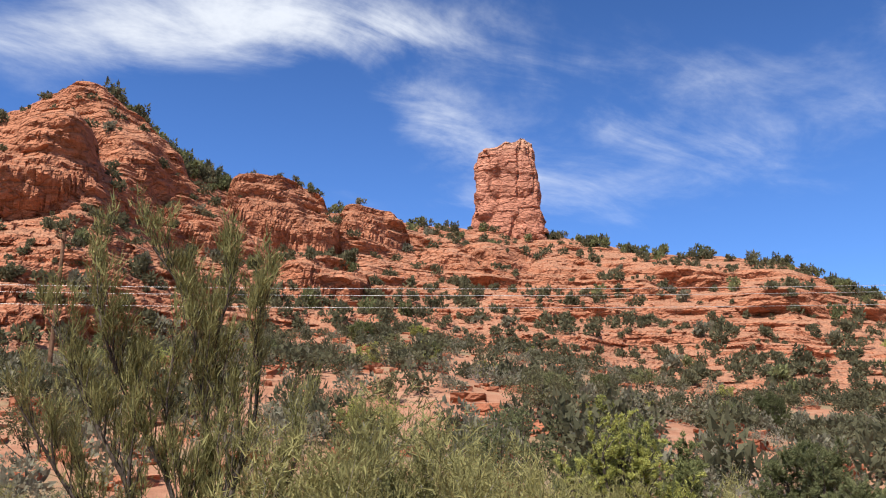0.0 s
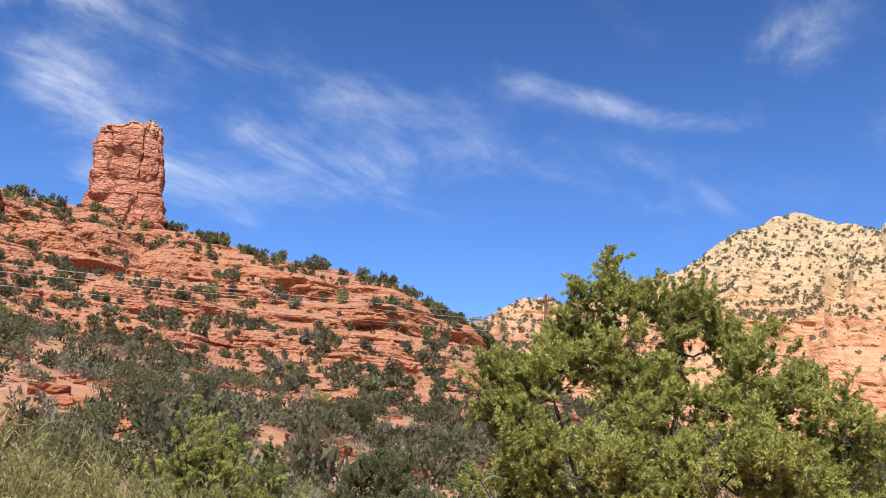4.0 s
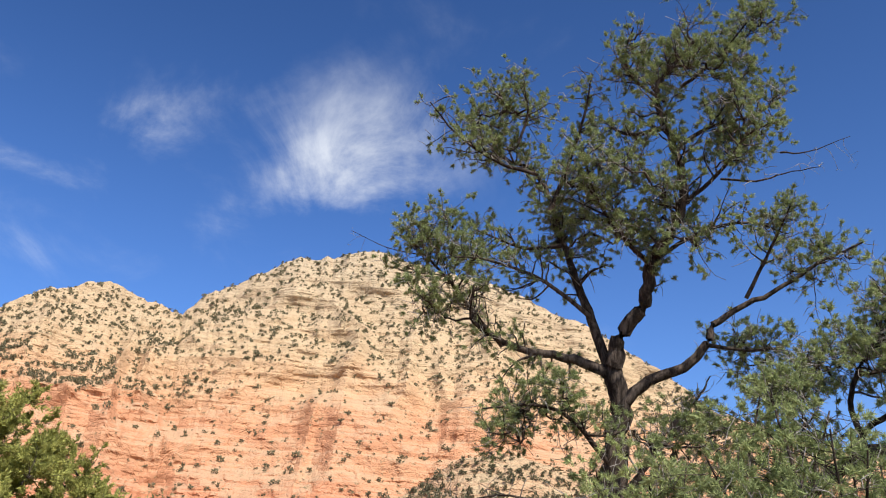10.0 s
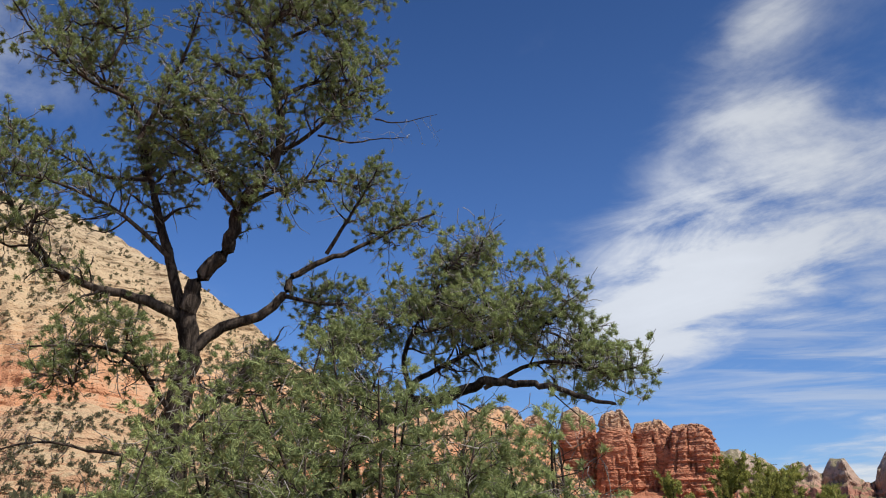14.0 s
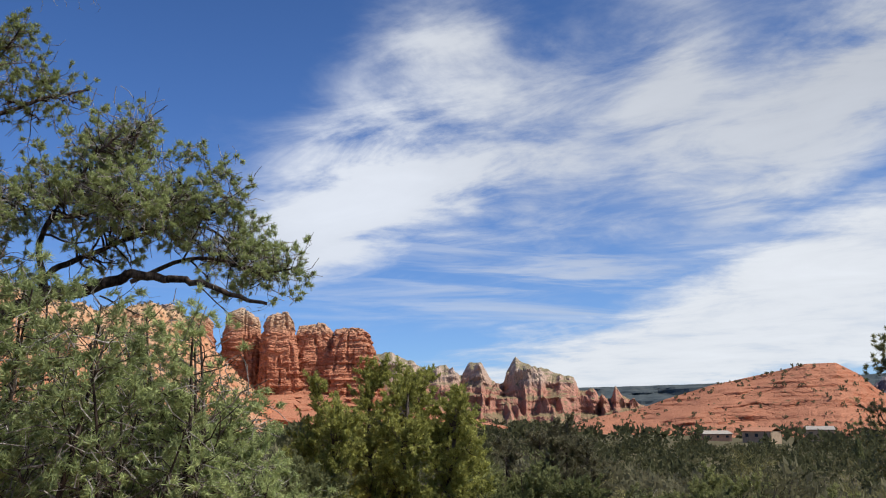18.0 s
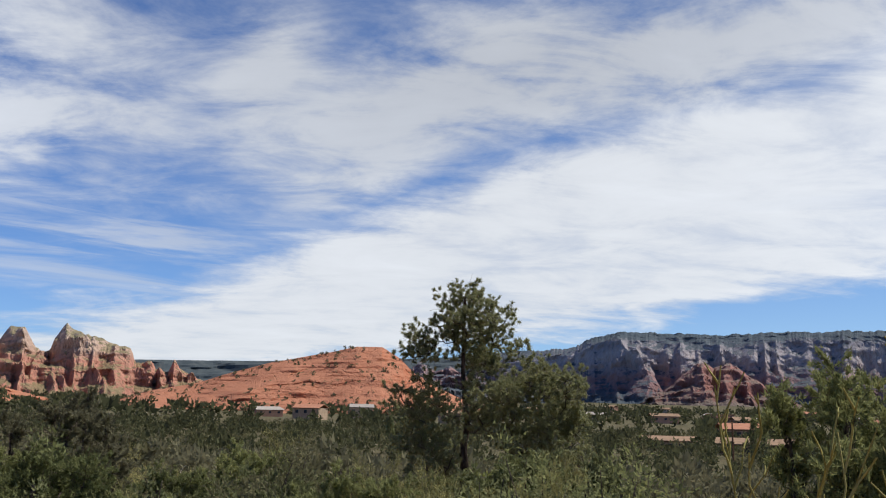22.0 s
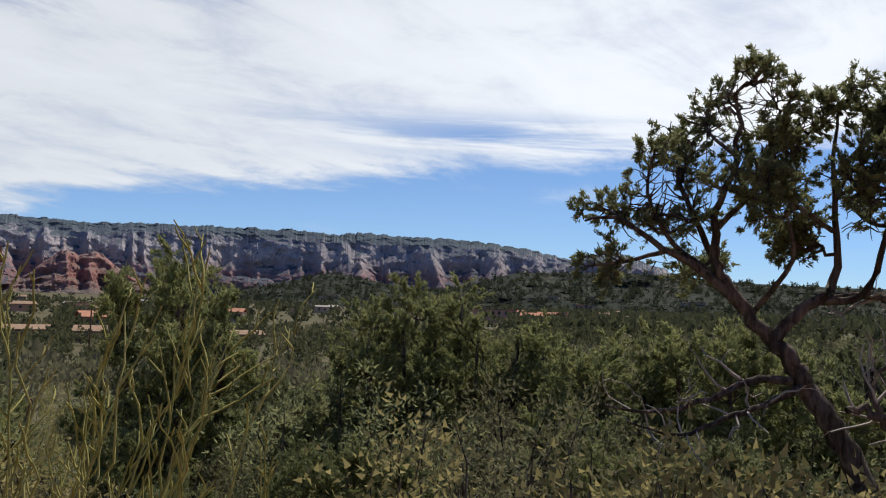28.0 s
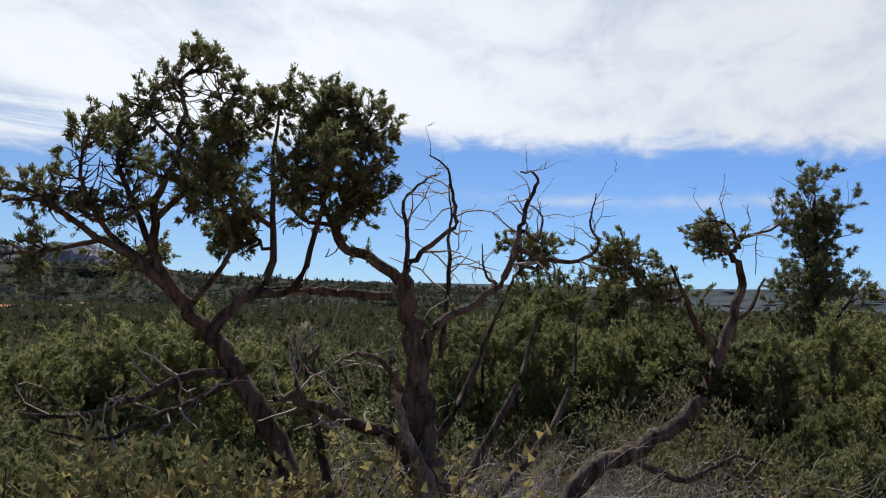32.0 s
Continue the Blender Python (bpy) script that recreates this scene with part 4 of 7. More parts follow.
def grow_tree(name, at, turn, limbs, label, category, seed, style, bark_mat, leaf_mat, dead=(), group="", lobes=(), per_lobe=8):
    """A tree from its main limbs (points, radius, end radius); the first one is the trunk. dead: limbs of bare silver wood; lobes: the masses of its crown."""
    rng = np.random.default_rng(seed)
    tree = thing(name, at, turn, label, category, group)
    k = style.get("thin", 1.0)
    lines = [(smooth_line(p, 4, rng, r0 * k * 0.12), r0 * k, r1 * k) for p, r0, r1 in limbs]
    for n, ln in enumerate(lines):
        mesh_part("trunk" if n == 0 else "limb", quick_mesh("limb", *tubes([ln], 9 if n == 0 else 7)), bark_mat, tree)
    live = [ln for ln in lines[style.get("skip", 0):] if ln[0][0][2] > style.get("live_z", -9)]
    boughs = fill_crown(rng, lines, lobes, per_lobe, style.get("thick", 0.035)) if lobes else []
    live = live + boughs
    def span_of(group):
        return sum(float(np.linalg.norm(np.diff(q[0], axis=0), axis=1).sum()) for q in group)
    n1 = style["firsts"] / span_of(live) if "firsts" in style else style["n1"]
    first = sprout(rng, live, n1, style["l1"], style.get("s1", 0.3), style.get("spread", 0.62), style["up"], 0.55, style.get("wiggle", 0.28), 6, style.get("droop", 0.0))
    n2 = style["twigs"] / span_of(first + live) if "twigs" in style else style["n2"]
    second = sprout(rng, first + live, n2, style["l2"], style.get("s2", 0.25), 0.6, style["up"] * 0.8, 0.6, 0.25, 3, style.get("droop", 0.0), 11000)
    if style.get("gap") is not None:
        tips = np.array([s[0][-1] for s in second])
        open_air = fbm(tips[:, 0] * style.get("clump", 2.2) + seed, tips[:, 1] * style.get("clump", 2.2), tips[:, 2] * style.get("clump", 2.2), 2, seed)
        second = [s for s, q in zip(second, open_air) if q > style["gap"]]
    bare = sprout(rng, first, style.get("bare", 1.0), style["l2"] * 1.4, 0.1, 0.75, -0.05, 0.5, 0.4, 3)
    bare = [(p, max(a, 0.0032), max(c, 0.0022)) for p, a, c in bare]
    mesh_part("branchwork", quick_mesh("branchwork", *tubes(boughs + first, 5)), bark_mat, tree, "", "stuff")
    mesh_part("twig_mass", quick_mesh("twig_mass", *tubes(second + bare, 3)), pinyon_twig if style.get("twig") else bark_mat, tree, "", "stuff")
    p, d = tuft_sites(rng, second, style["tufts"], style.get("ts", 0.35))
    v, f = needles(rng, p, d, style["count"], style["nl"], style["nw"], style.get("ns", 0.62), style.get("nf", 0.8), style.get("loose", 0.12))
    mesh_part("foliage", quick_mesh("foliage", v, f, False), leaf_mat, tree, "", "stuff")
    if dead:
        dl = [(smooth_line(p2, 4, rng, r0 * k * 0.25), r0 * k, r1 * k) for p2, r0, r1 in dead]
        for ln in dl:
            mesh_part("dead_limb", quick_mesh("dead_limb", *tubes([ln], 6)), bark_mat if ln[1] < 0.5 else dead_wood, tree, "bare dead limb")
        tw = sprout(rng, dl, *style.get("dead_twigs", (9, 0.30)), 0.2, 0.75, 0.1, 0.5, 0.4, 5)
        tw += sprout(rng, tw, 5, 0.10, 0.3, 0.7, 0.05, 0.6, 0.4, 4)
        mesh_part("dead_twig_mass", quick_mesh("dead_twig_mass", *tubes(tw, 4)), bare_twig, tree, "", "stuff")
    return tree


def stems(rng, n, height, radius, base_r, bend=0.25, low=0.25):
    """Stems that fan out from one root to a rounded crown."""
    lines = []
    for k in range(n):
        a, q = rng.random() * 2 * np.pi, np.sqrt(rng.random())
        tip = np.array([np.cos(a) * radius * q, np.sin(a) * radius * q, height * (low + (1 - low) * np.sqrt(max(1 - q * q * 0.85, 0.05))) * (0.75 + 0.3 * rng.random())])
        foot = np.array([np.cos(a), np.sin(a), 0]) * radius * 0.06
        mid1 = foot + (tip - foot) * 0.33 + np.array([np.cos(a), np.sin(a), 0]) * radius * bend * 0.5 + rng.normal(size=3) * radius * 0.06
        mid2 = foot + (tip - foot) * 0.68 + np.array([np.cos(a), np.sin(a), 0.3]) * radius * bend * 0.4 + rng.normal(size=3) * radius * 0.07
        lines.append(([foot - np.array([0, 0, 0.1]), mid1, mid2, tip], base_r * (0.6 + 0.5 * rng.random()), base_r * 0.15))
    return lines


JUNIPER = dict(n1=7, l1=0.42, n2=10, l2=0.15, up=0.35, tufts=5, ts=0.1, count=11, nl=0.033, nw=0.0125, ns=0.55, nf=0.95, s1=0.25, loose=0.28, gap=-0.35)
PINYON = dict(n1=8, l1=0.32, n2=13, l2=0.12, up=0.25, tufts=3, ts=0.55, count=17, nl=0.036, nw=0.0062, ns=0.75, nf=0.7, s1=0.2, bare=10, spread=0.75, loose=0.16, gap=-0.5, clump=2.6, twig="pinyon")


def place(b, d, sink=0.0):
    p = spot(b, d)
    p.z = float(ground_z(p.x, p.y)) - sink
    return p


def facing(b):
    return -radians(b)


# -- the tall pinyon with its leaning second stem --
def tall_pinyon():
    def deep(flat, k, z=1.0):
        n = len(flat)
        return [(x, k * (i / max(n - 1, 1)) ** 1.2, zz) for i, (x, zz) in enumerate(flat)]
    limbs = [
        ([(-0.42, 0, -0.2), (-0.50, 0.03, 0.8), (-0.44, 0, 1.7), (-0.46, 0, 2.48), (-0.44, 0.02, 2.84), (-0.41, 0.02, 3.11), (-0.46, 0, 3.34), (-0.43, 0, 3.50)], 0.185, 0.125),
        (deep([(-0.46, 3.28), (-0.42, 3.55), (-0.29, 3.76), (-0.16, 3.93), (-0.11, 4.19), (-0.07, 4.32), (0.08, 4.5), (0.2, 4.77), (0.17, 5.11), (0.1, 5.34), (0.03, 5.61), (0.06, 5.85), (0.21, 5.98), (0.37, 6.12)], -0.5), 0.115, 0.022),
        (deep([(0.03, 5.58), (-0.21, 5.61), (-0.4, 5.76), (-0.49, 5.95)], 0.5), 0.045, 0.012),
        (deep([(-0.45, 3.28), (-0.64, 3.39), (-0.88, 3.45), (-1.12, 3.49), (-1.41, 3.59), (-1.59, 3.75), (-1.55, 4.0)], -0.5), 0.085, 0.016),
        (deep([(-1.42, 3.59), (-1.62, 3.82), (-1.8, 4.06), (-2.05, 4.35), (-2.31, 4.56)], -0.4), 0.04, 0.010),
        (deep([(-0.46, 3.2), (-0.56, 3.54), (-0.65, 3.83), (-0.79, 4.19), (-0.89, 4.5), (-1.01, 4.83), (-1.12, 5.23), (-1.31, 5.58), (-1.59, 5.76), (-1.83, 6.04), (-2.1, 6.25)], 0.9), 0.08, 0.010),
        (deep([(-0.41, 3.05), (-0.17, 3.27), (0.11, 3.39), (0.3, 3.58), (0.36, 3.75), (0.63, 3.93), (0.92, 4.08), (1.27, 4.31), (1.6, 4.47)], 0.3), 0.085, 0.012),
        (deep([(0.2, 4.82), (0.48, 5.0), (0.74, 5.23), (1.0, 5.22)], -0.6), 0.035, 0.010),
        (deep([(0.33, 6.08), (0.62, 6.33), (0.84, 6.55), (0.92, 6.85)], 0.25), 0.03, 0.008),
        (deep([(0.1, 5.34), (0.45, 5.6), (0.85, 5.75), (1.15, 6.05)], 0.4), 0.035, 0.010),
        (deep([(0.21, 5.98), (0.4, 6.05), (0.6, 6.15), (0.8, 6.3)], -0.4), 0.03, 0.009),
        (deep([(-0.07, 4.32), (0.3, 4.6), (0.7, 4.75), (1.05, 4.7)], 0.6), 0.035, 0.010),
        (deep([(-1.12, 5.23), (-1.5, 5.35), (-1.85, 5.6), (-2.05, 5.85)], -0.5), 0.03, 0.009),
        (deep([(0.06, 5.85), (-0.2, 6.05), (-0.25, 6.2), (-0.15, 6.35)], -0.5), 0.03, 0.009),
        (deep([(-0.65, 3.83), (-1.0, 4.1), (-1.45, 4.25), (-1.75, 4.2)], -0.7), 0.035, 0.010),
        (deep([(-1.01, 4.83), (-0.8, 5.3), (-0.65, 5.7), (-0.55, 6.05)], -0.3), 0.04, 0.010),
        (deep([(-0.11, 4.25), (-0.35, 4.5), (-0.55, 4.85), (-0.6, 5.2)], -0.6), 0.04, 0.010),
        (deep([(0.06, 5.85), (-0.05, 6.1), (0.1, 6.25), (0.05, 6.4)], 0.3), 0.03, 0.010),
        (deep([(-1.31, 5.58), (-1.2, 5.9), (-1.3, 6.2)], -0.2), 0.025, 0.008),
        (deep([(-0.89, 4.5), (-1.25, 4.55), (-1.6, 4.75), (-1.9, 4.95)], 0.5), 0.035, 0.009),
        (deep([(-0.44, 2.5), (-0.76, 2.9), (-1.0, 2.98), (-1.35, 2.9)], -0.8), 0.04, 0.010),
        (deep([(0.63, 3.93), (0.85, 4.3), (1.0, 4.55)], -0.4), 0.03, 0.009),
        (deep([(0.30, 3.55), (0.6, 3.55), (0.9, 3.62)], 0.5), 0.03, 0.009),
        (deep([(-0.44, 2.3), (-0.1, 2.75), (0.12, 3.0), (0.3, 3.05)], 0.6), 0.04, 0.010),
    ]
    dead = [(deep([(1.0, 5.22), (1.2, 5.14), (1.51, 5.16)], -0.3), 0.014, 0.003), (deep([(0.5, 5.02), (0.78, 4.91), (0.99, 4.88), (1.24, 4.82)], -0.5), 0.018, 0.004),
            (deep([(-0.45, 2.1), (-0.19, 2.7), (0.03, 2.97), (0.21, 3.2), (0.3, 3.4)], 0.5), 0.05, 0.008), (deep([(-2.0, 6.2), (-2.2, 6.32), (-2.45, 6.42)], 0.5), 0.012, 0.003),
            (deep([(-0.45, 2.2), (-0.9, 2.25), (-1.35, 2.3), (-1.7, 2.15)], -0.6), 0.03, 0.006), (deep([(-2.22, 4.5), (-2.5, 4.52), (-2.75, 4.6)], -0.5), 0.010, 0.003)]
    style = dict(PINYON, skip=1, s1=0.25, thin=0.62, live_z=3.1, firsts=1500, twigs=5600, bare=9, up=0.18)
    lobes = [(-1.58, 0.3, 6.00, 0.60, 0.42), (0.10, 0.0, 6.30, 0.72, 0.36), (0.92, 0.1, 6.62, 0.20, 0.30), (-2.0, -0.3, 4.50, 0.52, 0.38), (-0.64, 0.4, 4.89, 0.62, 0.55), (-0.5, -0.5, 5.0, 0.5, 0.4), (0.52, -0.3, 5.84, 0.45, 0.34),
             (0.55, 0.4, 5.5, 0.4, 0.3), (1.15, 0.2, 4.32, 0.50, 0.24), (0.0, -0.3, 4.55, 0.55, 0.40), (-1.80, -0.5, 3.89, 0.40, 0.22), (0.55, 0.3, 3.55, 0.36, 0.26), (-1.05, -0.4, 2.85, 0.55, 0.32), (0.22, 0.5, 2.90, 0.48, 0.36), (-0.78, -0.3, 3.05, 0.36, 0.24), (0.05, -0.4, 2.75, 0.42, 0.30), (-0.35, 0.4, 2.45, 0.6, 0.32)]
    grow_tree("pinyon_pine", place(91, 7.2), facing(91), limbs, "tall twisted pinyon pine with dark bark and tufted needles", "tree", 101, style, pinyon_bark, pinyon_leaf, dead, "", lobes, 14)


tall_pinyon()


def leaning_pinyon():
    def deep(flat, y0, y1):
        n = len(flat)
        return [(x, y0 + (y1 - y0) * i / max(n - 1, 1), zz) for i, (x, zz) in enumerate(flat)]
    limbs = [
        (deep([(-1.75, 0.0), (-1.5, 0.9), (-1.25, 1.7), (-1.02, 2.2), (-0.79, 2.44), (-0.52, 2.63), (-0.3, 2.72), (-0.08, 2.76), (0.14, 2.84), (0.27, 2.87), (0.48, 2.84), (0.68, 2.81), (0.95, 2.72), (1.14, 2.67)], 0.2, -0.5), 0.13, 0.018),
        (deep([(-0.39, 2.71), (-0.4, 2.82), (-0.33, 2.95), (-0.17, 3.05), (0.03, 3.17), (0.17, 3.27), (0.32, 3.44), (0.42, 3.62)], 0, 0.4), 0.05, 0.010),
        (deep([(-0.36, 2.78), (-0.42, 3.04), (-0.36, 3.26), (-0.22, 3.48), (-0.09, 3.71), (0.08, 3.88)], 0, -0.3), 0.04, 0.010),
        (deep([(-0.74, 2.5), (-0.78, 2.79), (-0.82, 3.06), (-0.73, 3.28)], 0, -0.2), 0.035, 0.010),
        (deep([(0.2, 2.86), (0.58, 3.03), (0.87, 3.01), (1.06, 2.92), (1.36, 2.95)], 0, -0.4), 0.03, 0.008),
        (deep([(0.1, 3.2), (0.48, 3.34), (0.78, 3.32), (0.95, 3.14)], 0.2, 0.2), 0.03, 0.008),
        (deep([(-0.9, 2.35), (-1.0, 2.7), (-1.1, 3.0)], 0.0, 0.3), 0.03, 0.008),
    ]
    dead = [(deep([(0.68, 2.81), (0.9, 2.6), (1.1, 2.5)], -0.3, -0.4), 0.010, 0.003), (deep([(0.0, 2.75), (0.25, 2.62), (0.45, 2.55)], 0, -0.2), 0.012, 0.003)]
    style = dict(PINYON, skip=1, s1=0.3, thin=0.62, droop=0.03, firsts=700, twigs=2200, bare=11, up=0.12)
    lobes = [(0.14, 0.0, 3.95, 0.45, 0.22), (-0.10, 0.3, 3.58, 0.45, 0.28), (0.54, -0.1, 3.50, 0.40, 0.28), (0.90, 0.1, 3.18, 0.32, 0.24), (1.14, -0.2, 2.97, 0.22, 0.14), (-0.72, 0.1, 3.50, 0.35, 0.27), (-0.70, -0.3, 3.10, 0.32, 0.22), (0.2, -0.5, 3.3, 0.4, 0.25)]
    grow_tree("leaning_pinyon_pine", place(105, 7.0), facing(105), limbs, "leaning pinyon pine with one long arching limb", "tree", 103, style, pinyon_bark, pinyon_leaf, dead, "", lobes, 14)


leaning_pinyon()


def low_pinyon(b, d, h, r, seed, label="low spreading pinyon pine with drooping bare twigs"):
    rng = np.random.default_rng(seed)
    limbs = stems(rng, 20, h * 1.04, r, 0.03, 0.35, 0.3)
    grow_tree("low_pinyon", place(b, d), facing(b), limbs, label, "tree", seed, dict(PINYON, firsts=480, l1=0.45, s1=0.2, up=0.12, droop=0.05, twigs=2500, l2=0.15, count=15, nl=0.04, nw=0.007, bare=4, gap=-0.4), pinyon_bark, pinyon_leaf)


low_pinyon(97, 5.8, 2.75, 1.3, 111)
low_pinyon(101.0, 5.3, 2.75, 1.0, 115)
low_pinyon(106, 5.5, 2.30, 0.9, 112)
low_pinyon(88, 6.0, 2.2, 0.9, 113)
low_pinyon(111, 6.0, 1.75, 0.9, 114)
low_pinyon(93.5, 5.4, 1.9, 0.8, 116)
low_pinyon(110.0, 5.5, 2.25, 0.7, 117)


# -- the old juniper with dead limbs --
def old_juniper():
    K, at = 0.66, place(207.9, 4.55)        # a small tree close by; its plan below is drawn half as large again

    def level(z):
        return EYE_Z + K * (z - 0.2 - EYE_Z) - at.z

    def drawn(line):
        root = [(line[0][0] * K, line[0][1] * K, -0.15)] if line[0][2] < 0.05 else []
        return root + [(x * K, y * K, level(z)) for x, y, z in line]

    def deep(flat, y0, y1):
        n = len(flat)
        return [(x, y0 + (y1 - y0) * i / max(n - 1, 1), zz) for i, (x, zz) in enumerate(flat)]
    limbs = [
        (deep([(1.05, -0.1), (1.02, 0.4), (1.0, 0.85), (0.94, 1.1), (0.88, 1.52), (0.8, 1.87), (0.75, 2.12)], 0, 0.0), 0.20, 0.075),
        (deep([(0.75, 2.08), (0.54, 2.22), (0.36, 2.28), (0.32, 2.45), (0.42, 2.63), (0.56, 2.79)], 0, -0.2), 0.06, 0.012),
        (deep([(0.45, -0.1), (0.25, 0.55), (0.02, 1.11), (-0.12, 1.35), (-0.23, 1.51), (-0.31, 1.66), (-0.41, 1.77), (-0.53, 1.9), (-0.66, 2.09), (-0.71, 2.26), (-0.71, 2.49), (-0.6, 2.83), (-0.6, 3.2)], 0.1, -0.1), 0.135, 0.015),
        (deep([(-0.38, 1.75), (-0.24, 1.91), (-0.08, 2.05), (-0.02, 2.26), (-0.04, 2.74), (-0.01, 3.12)], 0, 0.2), 0.065, 0.012),
        (deep([(-0.53, 1.9), (-0.79, 2.15), (-1.01, 2.27), (-1.28, 2.45), (-1.45, 2.42)], 0, -0.35), 0.05, 0.010),
        (deep([(-0.18, 1.98), (0.09, 2.02), (0.2, 2.35), (0.28, 2.8), (0.25, 3.1)], 0.1, -0.3), 0.04, 0.010),
        (deep([(-0.66, 2.09), (-0.85, 2.5), (-0.95, 2.8), (-0.85, 3.0)], 0, 0.3), 0.035, 0.010),
        (deep([(0.36, 2.28), (0.2, 2.6), (0.25, 2.9)], -0.1, -0.4), 0.03, 0.010),
        (deep([(1.5, 0.0), (1.89, 0.80), (2.3, 1.0), (2.64, 1.15), (2.86, 1.34), (3.04, 1.62), (3.18, 1.9), (3.28, 2.18), (3.23, 2.34)], -0.2, 0.1), 0.12, 0.035),
        (deep([(3.02, 1.65), (2.82, 1.85), (2.69, 2.04), (2.55, 2.23)], 0, -0.2), 0.045, 0.012),
        (deep([(3.14, 1.82), (3.42, 1.94), (3.56, 2.11), (3.66, 2.19)], 0.1, 0.3), 0.03, 0.010),
        (deep([(1.1, 0.6), (1.45, 1.1), (1.7, 1.5), (1.85, 1.9)], 0.1, 0.4), 0.06, 0.012),
        (deep([(1.2, 0.5), (1.75, 0.9), (2.15, 1.35), (2.3, 1.85)], 0.1, 0.7), 0.06, 0.012),
        (deep([(1.0, 1.0), (1.25, 1.4), (1.4, 1.75), (1.55, 2.05)], 0.1, 0.2), 0.05, 0.012),
        (deep([(3.23, 2.34), (3.1, 2.45), (3.05, 2.55)], 0.1, 0.1), 0.03, 0.012),
        (deep([(-0.71, 2.4), (-0.45, 2.7), (-0.35, 3.0), (-0.3, 3.15)], 0, -0.2), 0.03, 0.010),
        (deep([(-0.66, 2.09), (-0.95, 2.3), (-1.1, 2.6), (-1.05, 2.85)], 0, -0.3), 0.03, 0.010),
        (deep([(-0.05, 2.4), (-0.3, 2.55), (-0.45, 2.65)], 0.1, -0.4), 0.025, 0.010),
        (deep([(-0.04, 2.74), (0.15, 2.95), (0.3, 3.05)], 0.2, 0.1), 0.025, 0.010),
        (deep([(-0.5, 1.9), (-0.3, 2.2), (-0.35, 2.45)], 0.0, -0.5), 0.03, 0.010),
        (deep([(-1.0, 2.27), (-1.2, 2.2), (-1.45, 2.15)], 0.0, -0.3), 0.025, 0.010),
        (deep([(0.33, 2.4), (0.15, 2.45), (0.05, 2.6)], -0.1, 0.3), 0.025, 0.010),
        (deep([(0.42, 2.63), (0.5, 2.9), (0.62, 3.0)], -0.2, 0.1), 0.02, 0.010),
        (deep([(-0.6, 2.83), (-0.75, 3.0), (-0.8, 3.12)], -0.1, 0.2), 0.02, 0.010),
    ]
    dead = [
        (deep([(0.77, 2.1), (0.84, 2.23), (0.97, 2.34), (1.08, 2.46), (1.04, 2.64), (1.0, 2.78), (0.87, 2.85)], 0, -0.2), 0.035, 0.006),
        (deep([(0.78, 2.1), (0.81, 2.37), (0.79, 2.59), (0.93, 2.74), (1.06, 2.82)], 0, 0.2), 0.028, 0.006),
        (deep([(1.05, 1.6), (1.09, 2.06), (1.08, 2.31), (1.08, 2.5), (1.06, 2.71)], 0.1, 0), 0.03, 0.006),
        (deep([(0.92, 1.6), (0.98, 1.81), (1.24, 1.96), (1.4, 2.11), (1.47, 2.37), (1.53, 2.6), (1.56, 2.75), (1.43, 2.77)], 0, -0.3), 0.055, 0.007),
        (deep([(1.46, 2.3), (1.71, 2.23), (1.96, 2.26), (2.08, 2.36), (2.04, 2.51), (2.1, 2.71)], -0.2, 0), 0.03, 0.006),
        (deep([(1.49, 2.41), (1.63, 2.38), (1.71, 2.53), (1.63, 2.64)], -0.2, 0.1), 0.022, 0.005),
        (deep([(1.36, 2.07), (1.26, 2.14), (1.22, 2.32)], -0.1, -0.2), 0.018, 0.005),
        (deep([(0.72, 1.99), (0.36, 2.0), (0.09, 2.02), (-0.18, 1.98)], 0.1, 0.1), 0.05, 0.03),
        (deep([(1.0, 0.75), (0.71, 1.1), (0.39, 1.24), (0.14, 1.38), (-0.02, 1.38)], 0, -0.2), 0.085, 0.03),
        (deep([(0.35, 0.7), (0.25, 1.18), (0.16, 1.34), (0.1, 1.55), (0.24, 1.69)], -0.1, -0.2), 0.05, 0.015),
        (deep([(3.25, 2.36), (3.33, 2.47), (3.62, 2.56), (3.67, 2.73)], 0.1, 0.1), 0.028, 0.005),
        (deep([(3.3, 2.39), (3.19, 2.54), (3.0, 2.57), (2.78, 2.52)], 0.1, 0), 0.022, 0.005),
        (deep([(-0.29, 1.51), (-0.51, 1.51), (-0.73, 1.41), (-1.05, 1.32), (-1.31, 1.35)], 0, -0.4), 0.045, 0.010),
        (deep([(-0.23, 1.48), (-0.45, 1.38), (-0.66, 1.31), (-0.9, 1.22), (-1.15, 1.3)], 0, -0.7), 0.035, 0.008),
        (deep([(0.85, 1.15), (0.65, 1.55), (0.45, 1.65), (0.3, 1.6)], -0.1, -0.4), 0.04, 0.008),
        (deep([(2.3, 0.95), (2.6, 0.85), (2.9, 1.0), (3.1, 0.95)], -0.2, -0.5), 0.04, 0.01),
    ]
    style = dict(JUNIPER, firsts=1000, l1=0.2 * K, twigs=3000, l2=0.095 * K, up=0.1, tufts=4, count=11, nl=0.027 * K, nw=0.0105 * K, skip=1, s1=0.4, bare=4.0, thin=0.66 * K, thick=0.035 * K, gap=-0.26, clump=3.6 / K, live_z=level(2.0), dead_twigs=(13, 0.36 * K))
